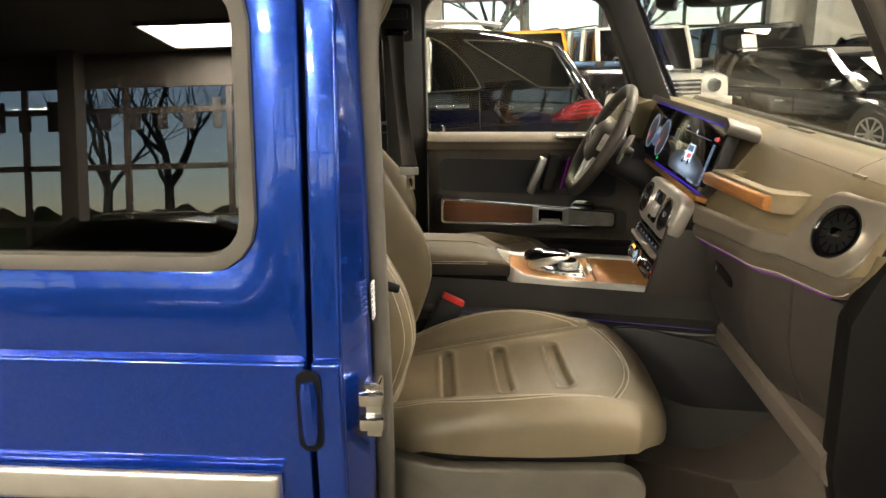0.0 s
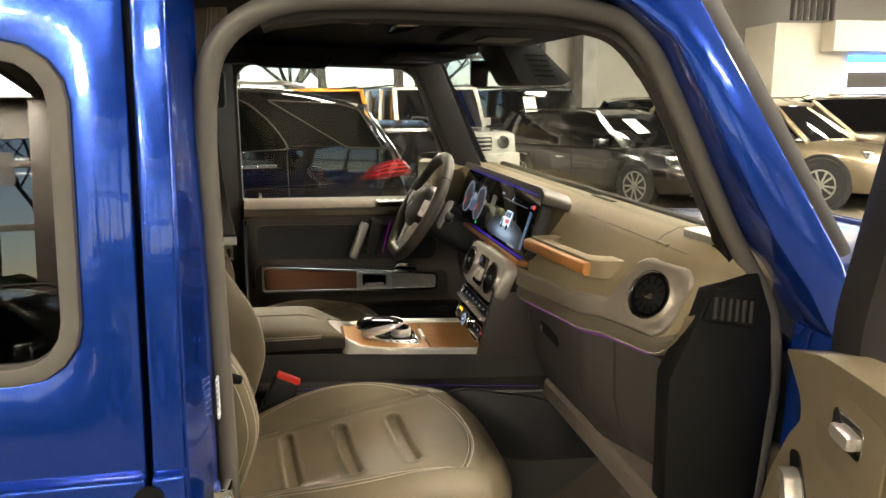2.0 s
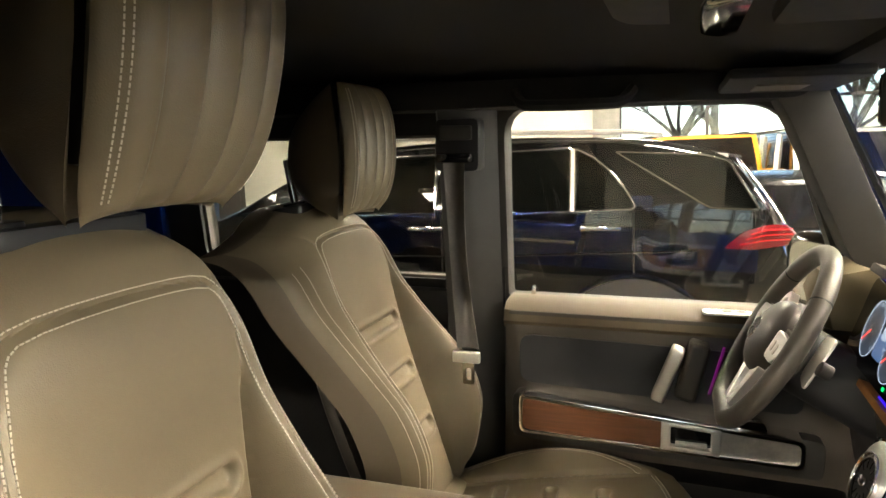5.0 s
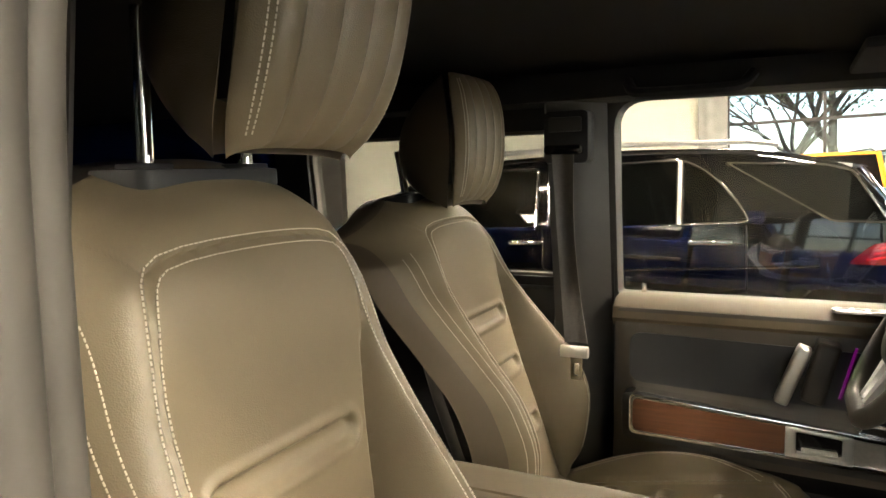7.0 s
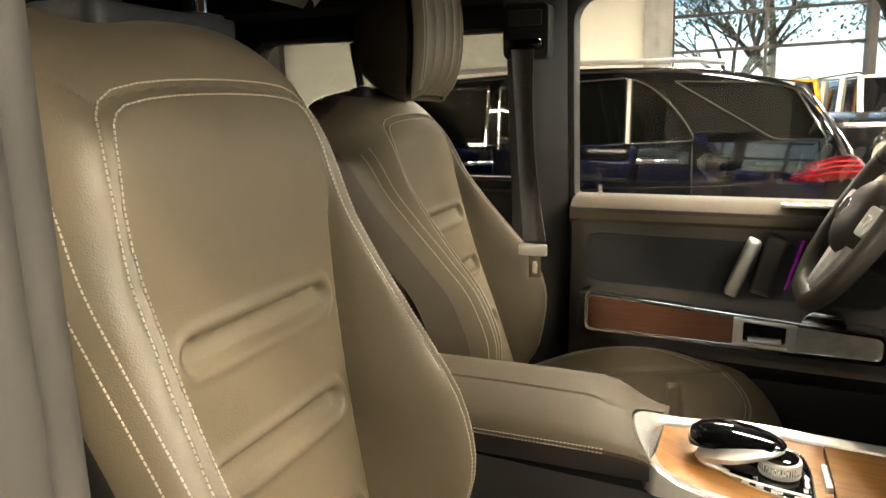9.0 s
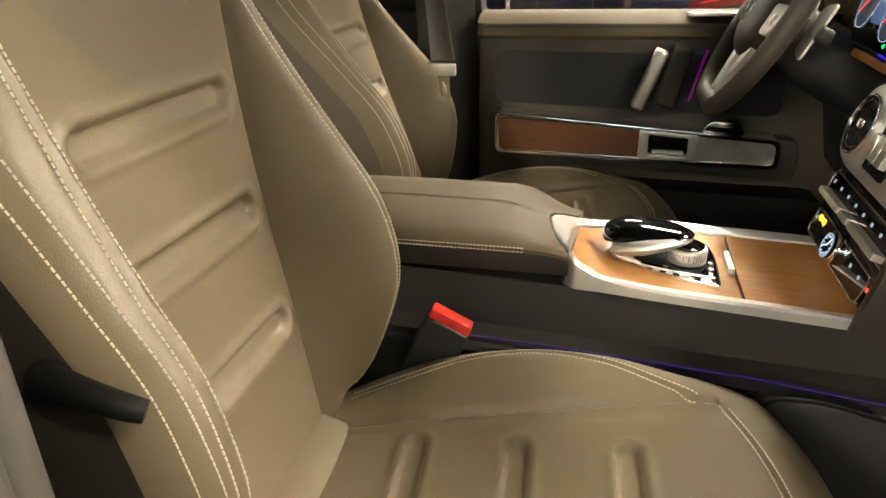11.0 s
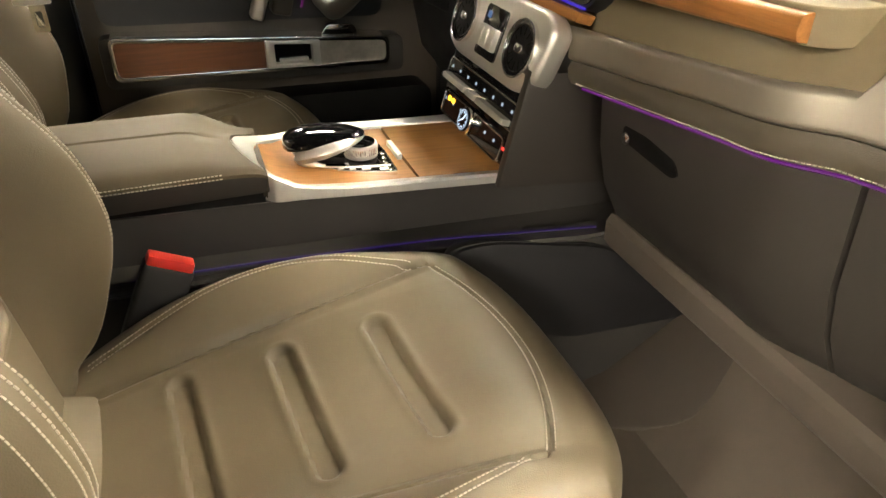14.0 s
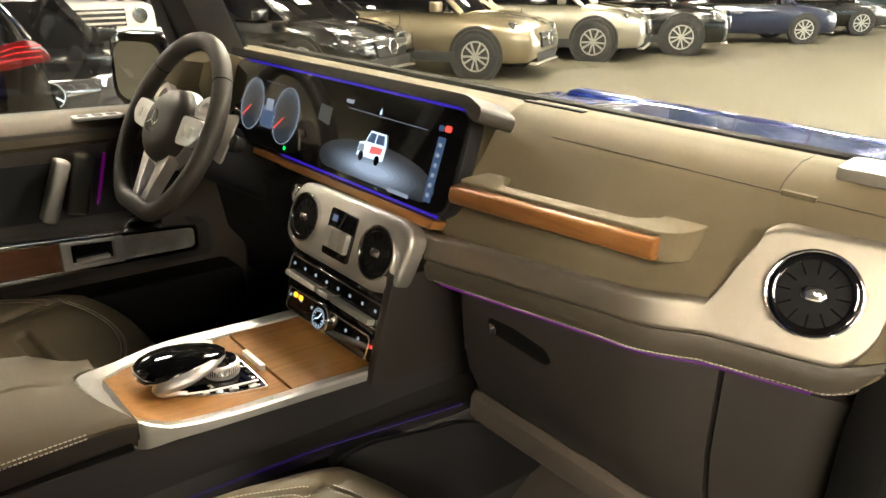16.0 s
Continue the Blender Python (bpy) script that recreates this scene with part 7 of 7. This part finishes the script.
        for sgn in (-1, 1):
            part("side_intake", move(prism(rounded([(-0.13, 0.07), (0.10, 0.09), (0.13, -0.05), (-0.10, -0.08)], 0.02), "z", -0.03, 0.03, 0.008), panel_frame((L / 2 - 0.13, sgn * h * 0.72, 0.46), (-0.5 * sgn, 0.85, 0), (0, 0, 1))), M_TYRE, root)
            part("bonnet_crease", tube([(L / 2 - 1.05, sgn * h * 0.62, belt + 0.012), (L / 2 - 0.6, sgn * h * 0.56, belt * 0.965), (L / 2 - 0.2, sgn * h * 0.46, belt * 0.86)], 0.010, n=6), paint, root)
            if shape == "suv" and H > 1.55:
                part("sill_cladding", box(-L / 2 + 1.3, L / 2 - 1.25, sgn * h - 0.03 if sgn > 0 else sgn * h - 0.012, sgn * h + 0.012 if sgn > 0 else sgn * h + 0.03, 0.24, 0.40, 0.012), M_TYRE, root)
                for x in (-L / 2 + 0.95, L / 2 - 0.9):
                    part("arch_cladding", move(ring(circle(wheel * 1.30), circle(wheel * 1.13), "z", -0.02, 0.035, 0.006), Matrix.Translation((x, sgn * (h - 0.01), wheel + 0.02)) @ Matrix.Rotation(radians(90 * sgn), 4, "X")), M_TYRE, root)
        part("bumper_lip", box(L / 2 - 0.10, L / 2 + 0.03, -h * 0.70, h * 0.70, 0.235, 0.26, 0.01), M_SILVER, root)
        if shape == "suv":
            part("roof_spoiler", prism([(-L / 2 + 0.22, H - 0.11), (-L / 2 + 0.7, H - 0.03), (-L / 2 + 0.7, H - 0.06), (-L / 2 + 0.24, H - 0.15)], "y", -ry * 0.9, ry * 0.9, 0.01), paint, root)
    part("rear_plate", box(-L / 2 - 0.012, -L / 2 + 0.02, -0.26, 0.26, 0.72, 0.84), M_PAPER, root, smooth=False)
    if sheet:
        part("price_sheet", move(prism(rrect(0, 0, 0.30, 0.42, 0.01), "z", 0, 0.004), panel_frame(((side[-1][0] + x1) / 2 + 0.05, -0.3, (belt + H) / 2), (0, 1, 0), (x1 - side[-1][0], 0, H - belt - 0.05)) @ Matrix.Translation((0, 0, 0.06))), M_PAPER, root, "white price sheet in the windscreen")
    root.matrix_basis = Matrix.Translation(place) @ Matrix.Rotation(radians(turn), 4, "Z")
    return root


def alongside_suv():
    """The big black car parked alongside, tail towards +x."""
    root = thing("parked_car", (-1.4, 6.2, 0), "glossy black off-roader parked alongside with chrome window lines", "car", "parked cars")
    y0, y1 = 5.20, 7.14
    def tuck(bm, extra=0.0):
        for co, no in (((0, 0, 1.32), (0, 0, 1)), ((0, 0, 0.75), (0, 0, 1)), ((-3.0, 0, 0), (1, 0, 0)), ((-3.4, 0, 0), (1, 0, 0)), ((0.75, 0, 0), (1, 0, 0)), ((0.92, 0, 0), (1, 0, 0))):
            bmesh.ops.bisect_plane(bm, geom=bm.verts[:] + bm.edges[:] + bm.faces[:], plane_co=co, plane_no=no)
        for v in bm.verts:
            k = max(0, v.co.z - 1.32) * 0.22 + max(0, 0.75 - v.co.z) * 0.08
            e = 0.22 * sstep(-3.0, -3.85, v.co.x) + 0.10 * sstep(0.75, 1.08, v.co.x)
            v.co.y += (k + e) * (1 if v.co.y < 6.2 else -1)
        return bm
    outline = rounded([(1.06, 0.40), (1.09, 0.72), (1.03, 1.02), (0.90, 1.34), (0.66, 1.64), (0.20, 1.755), (-0.6, 1.79), (-1.45, 1.765), (-1.95, 1.69), (-2.72, 1.30), (-3.55, 1.14), (-3.80, 0.95), (-3.84, 0.55), (-3.75, 0.34), (1.0, 0.34)], [0.05, 0.05, 0.08, 0.06, 0.08, 0.2, 0.3, 0.3, 0.2, 0.15, 0.15, 0.12, 0.08, 0.05, 0.05], 5)
    bm = bmesh.new()
    ys = [y0 + (y1 - y0) * t for t in (0, 0.02, 0.06, 0.5, 0.94, 0.98, 1)]
    ins = [0.05, 0.015, 0, 0, 0, 0.015, 0.05]
    cx, cz = -1.4, 0.95
    rows = [[bm.verts.new((cx + (x - cx) * (1 - d * 0.35), y, cz + (z - cz) * (1 - d))) for x, z in outline] for y, d in zip(ys, ins)]
    n = len(outline)
    for a, b in zip(rows, rows[1:]):
        for i in range(n):
            bm.faces.new((a[i], a[(i + 1) % n], b[(i + 1) % n], b[i]))
    bm.faces.new(rows[0][::-1])
    bm.faces.new(rows[-1])
    bmesh.ops.recalc_face_normals(bm, faces=bm.faces)
    part("body", tuck(bm), M_SUVBLACK, root, "glossy black body")
    def pane(poly, name="side_window"):
        w = part(name, tuck(prism(poly, "y", y0 - 0.006, y0 + 0.02)), M_SUVGLASS, root, "dark tinted window")
        part("chrome_line", tuck(tube([(x, y0 - 0.008, z) for x, z in poly], 0.008, closed=True, n=6, up=(0, 1, 0))), M_CHROME, w)
    pane(rounded([(0.03, 1.674), (0.52, 1.640), (0.66, 1.600), (0.82, 1.325), (0.56, 1.337)], [0.01, 0.04, 0.03, 0.02, 0.03]), "quarter_window")
    pane(rounded([(-1.02, 1.69), (-0.235, 1.705), (-0.235, 1.325), (-1.02, 1.30)], 0.02))
    pane(rounded([(-0.205, 1.700), (-0.10, 1.650), (0.0, 1.565), (0.095, 1.45), (0.15, 1.352), (0.13, 1.335), (-0.205, 1.325)], [0.01, 0.04, 0.05, 0.05, 0.02, 0.02, 0.01]), "fixed_window")
    pane(rounded([(-2.15, 1.33), (-1.98, 1.58), (-1.55, 1.69), (-1.10, 1.695), (-1.10, 1.30)], 0.03))
    part("window_post", tuck(prism([(-0.228, 1.325), (-0.212, 1.325), (-0.212, 1.70), (-0.228, 1.70)], "y", y0 - 0.008, y0 - 0.003)), M_SILVER, root)
    part("pillar_line", tuck(tube([(0.70, y0 + 0.012, 1.62), (0.79, y0 + 0.010, 1.49), (0.90, y0 + 0.006, 1.33), (0.955, y0 + 0.004, 1.24)], 0.010, n=8)), M_CHROME, root)
    part("roof_bar", tuck(tube([(0.30, y0 + 0.05, 1.765), (0.15, y0 + 0.05, 1.79), (-0.6, y0 + 0.05, 1.815), (-1.4, y0 + 0.05, 1.805), (-1.55, y0 + 0.05, 1.775)], 0.016, n=8)), M_SILVER, root)
    part("roof_spoiler", prism(rounded([(0.30, 1.72), (0.72, 1.635), (0.74, 1.615), (0.30, 1.66)], 0.01), "y", 5.36, 6.98, 0.01), M_CARBLACK, root)
    part("spoiler_edge", prism([(0.28, 1.70), (0.66, 1.638), (0.66, 1.622), (0.30, 1.672)], "y", 5.345, 5.358), M_SILVER, root)
    part("tail_lamp", tuck(prism(rounded([(0.63, 1.105), (0.74, 1.205), (0.88, 1.238), (0.975, 1.232), (1.03, 1.17), (1.04, 1.125), (0.80, 1.098)], 0.02), "y", y0 - 0.006, y0 + 0.25, 0.006)), M_TAIL, root, "large red tail lamp")
    for dz in (0.0, 0.030, 0.058):
        part("lamp_line", tuck(tube([(0.72 + dz, y0 - 0.008, 1.128 + dz), (0.86, y0 - 0.010, 1.150 + dz), (1.0, y0 - 0.008, 1.150 + dz)], 0.004, n=6)), M_LAMPLINE, root, "bright red lamp line")
    part("rear_plate", box(1.085, 1.10, 5.95, 6.45, 0.8, 0.92), M_PAPER, root, smooth=False)
    for x in (-0.17, -1.28):
        part("door_handle", tuck(box(x, x + 0.24, y0 - 0.035, y0 - 0.003, 1.207, 1.236, 0.012)), M_CHROME, root)
    for x in (0.14, -1.06, -2.2):
        part("door_line", tuck(box(x - 0.004, x + 0.004, y0 - 0.003, y0 + 0.01, 0.5, 1.31)), M_BLACK, root)
    part("side_crease", tuck(tube([(0.5, y0 + 0.0, 1.09), (-0.6, y0 - 0.004, 1.05), (-2.8, y0 + 0.0, 1.02)], 0.008, n=6)), M_CARBLACK, root)
    part("side_mirror", move(box(-0.08, 0.08, -0.13, 0.13, -0.09, 0.09, 0.045, 3), Matrix.Translation((-2.05, y0 - 0.12, 1.40))), M_CARBLACK, root)
    for x in (0.14, -2.86):
        part("wheel_arch", move(disc(0.47, 0.06, 40), Matrix.Translation((x, y0 + 0.0, 0.455)) @ Matrix.Rotation(radians(90), 4, "X")), M_BLACK, root)
        part("arch_lip", move(ring(circle(0.495), circle(0.465), "z", -0.01, 0.04, 0.006), Matrix.Translation((x, y0 + 0.01, 0.455)) @ Matrix.Rotation(radians(90), 4, "X")), M_SUVBLACK, root)
        wheel_parts(root, x, y0 + 0.02, 0.40, -1)
        wheel_parts(root, x, y1 - 0.06, 0.375, 1)
    root.matrix_basis = Matrix.Translation((-0.05, 0, 0)) @ root.matrix_basis


M_SUVBLACK = mat("deep black paint", (0.0012, 0.0012, 0.0014), 0.04, spec=0.45)
M_SUVGLASS = mat("dark car glass", (0.0015, 0.0018, 0.0016), 0.01, spec=0.3)
M_LAMPLINE = mat("bright red lamp glass", (0.5, 0.01, 0.015), 0.2, coat=0.5)
alongside_suv()
far_car("white boxy off-road car facing the aisle", M_CARWHITE, (2.80, 14.36, 0), -80, 4.7, 1.9, 1.95, "boxy", 0.39)
far_car("amber yellow boxy off-road car by the gates", M_CARYELLOW, (0.62, 14.9, 0), -80, 4.7, 1.9, 1.95, "boxy", 0.39)
far_car("black boxy off-road car by the wall", M_CARBLACK, (5.5, 16.0, 0), -83, 4.7, 1.9, 1.93, "boxy", 0.39, sheet=True)
far_car("black estate car with a price sheet in its windscreen", M_CARBLACK, (5.67, 11.69, 0), -70, 4.66, 1.84, 1.46, "suv", 0.34, sheet=True)
far_car("black saloon with a round badge in its grille", M_CARBLACK, (1.35, 9.85, 0), -88, 4.6, 1.82, 1.40, "sedan", 0.34)
far_car("champagne coloured compact off-roader", M_CARGOLD, (8.15, 10.76, 0), -65, 4.45, 1.82, 1.60, "suv", 0.345)
far_car("silver off-roader with black arches", M_CARSILVER, (11.46, 11.2, 0), -62, 4.66, 1.89, 1.64, "suv", 0.36)
far_car("black off-roader in the row", M_CARBLACK, (13.8, 10.8, 0), -60, 4.7, 1.9, 1.66, "suv", 0.36)
far_car("dark navy estate car across the aisle", M_CARNAVY, (17.9, 10.2, 0), -40, 4.7, 1.82, 1.48, "suv", 0.34)
far_car("black car at the end of the row", M_CARBLACK, (22.0, 10.3, 0), -40, 4.6, 1.82, 1.5, "suv", 0.34)
far_car("dark car at the back by the wall", M_CARBLACK, (9.3, 15.6, 0), -75, 4.6, 1.84, 1.66, "suv", 0.35)
M_CARTEAL = metallic_paint("pale teal paint", (0.16, 0.36, 0.36), 0.4, 0.05)
far_car("pale teal small car outside the gates", M_CARTEAL, (3.2, 23.5, 0), -20, 4.0, 1.75, 1.52, "suv", 0.32)
far_car("black car by the glazed front behind the camera", M_CARBLACK, (-2.4, -4.6, 0), 8, 4.7, 1.85, 1.42, "sedan", 0.34)
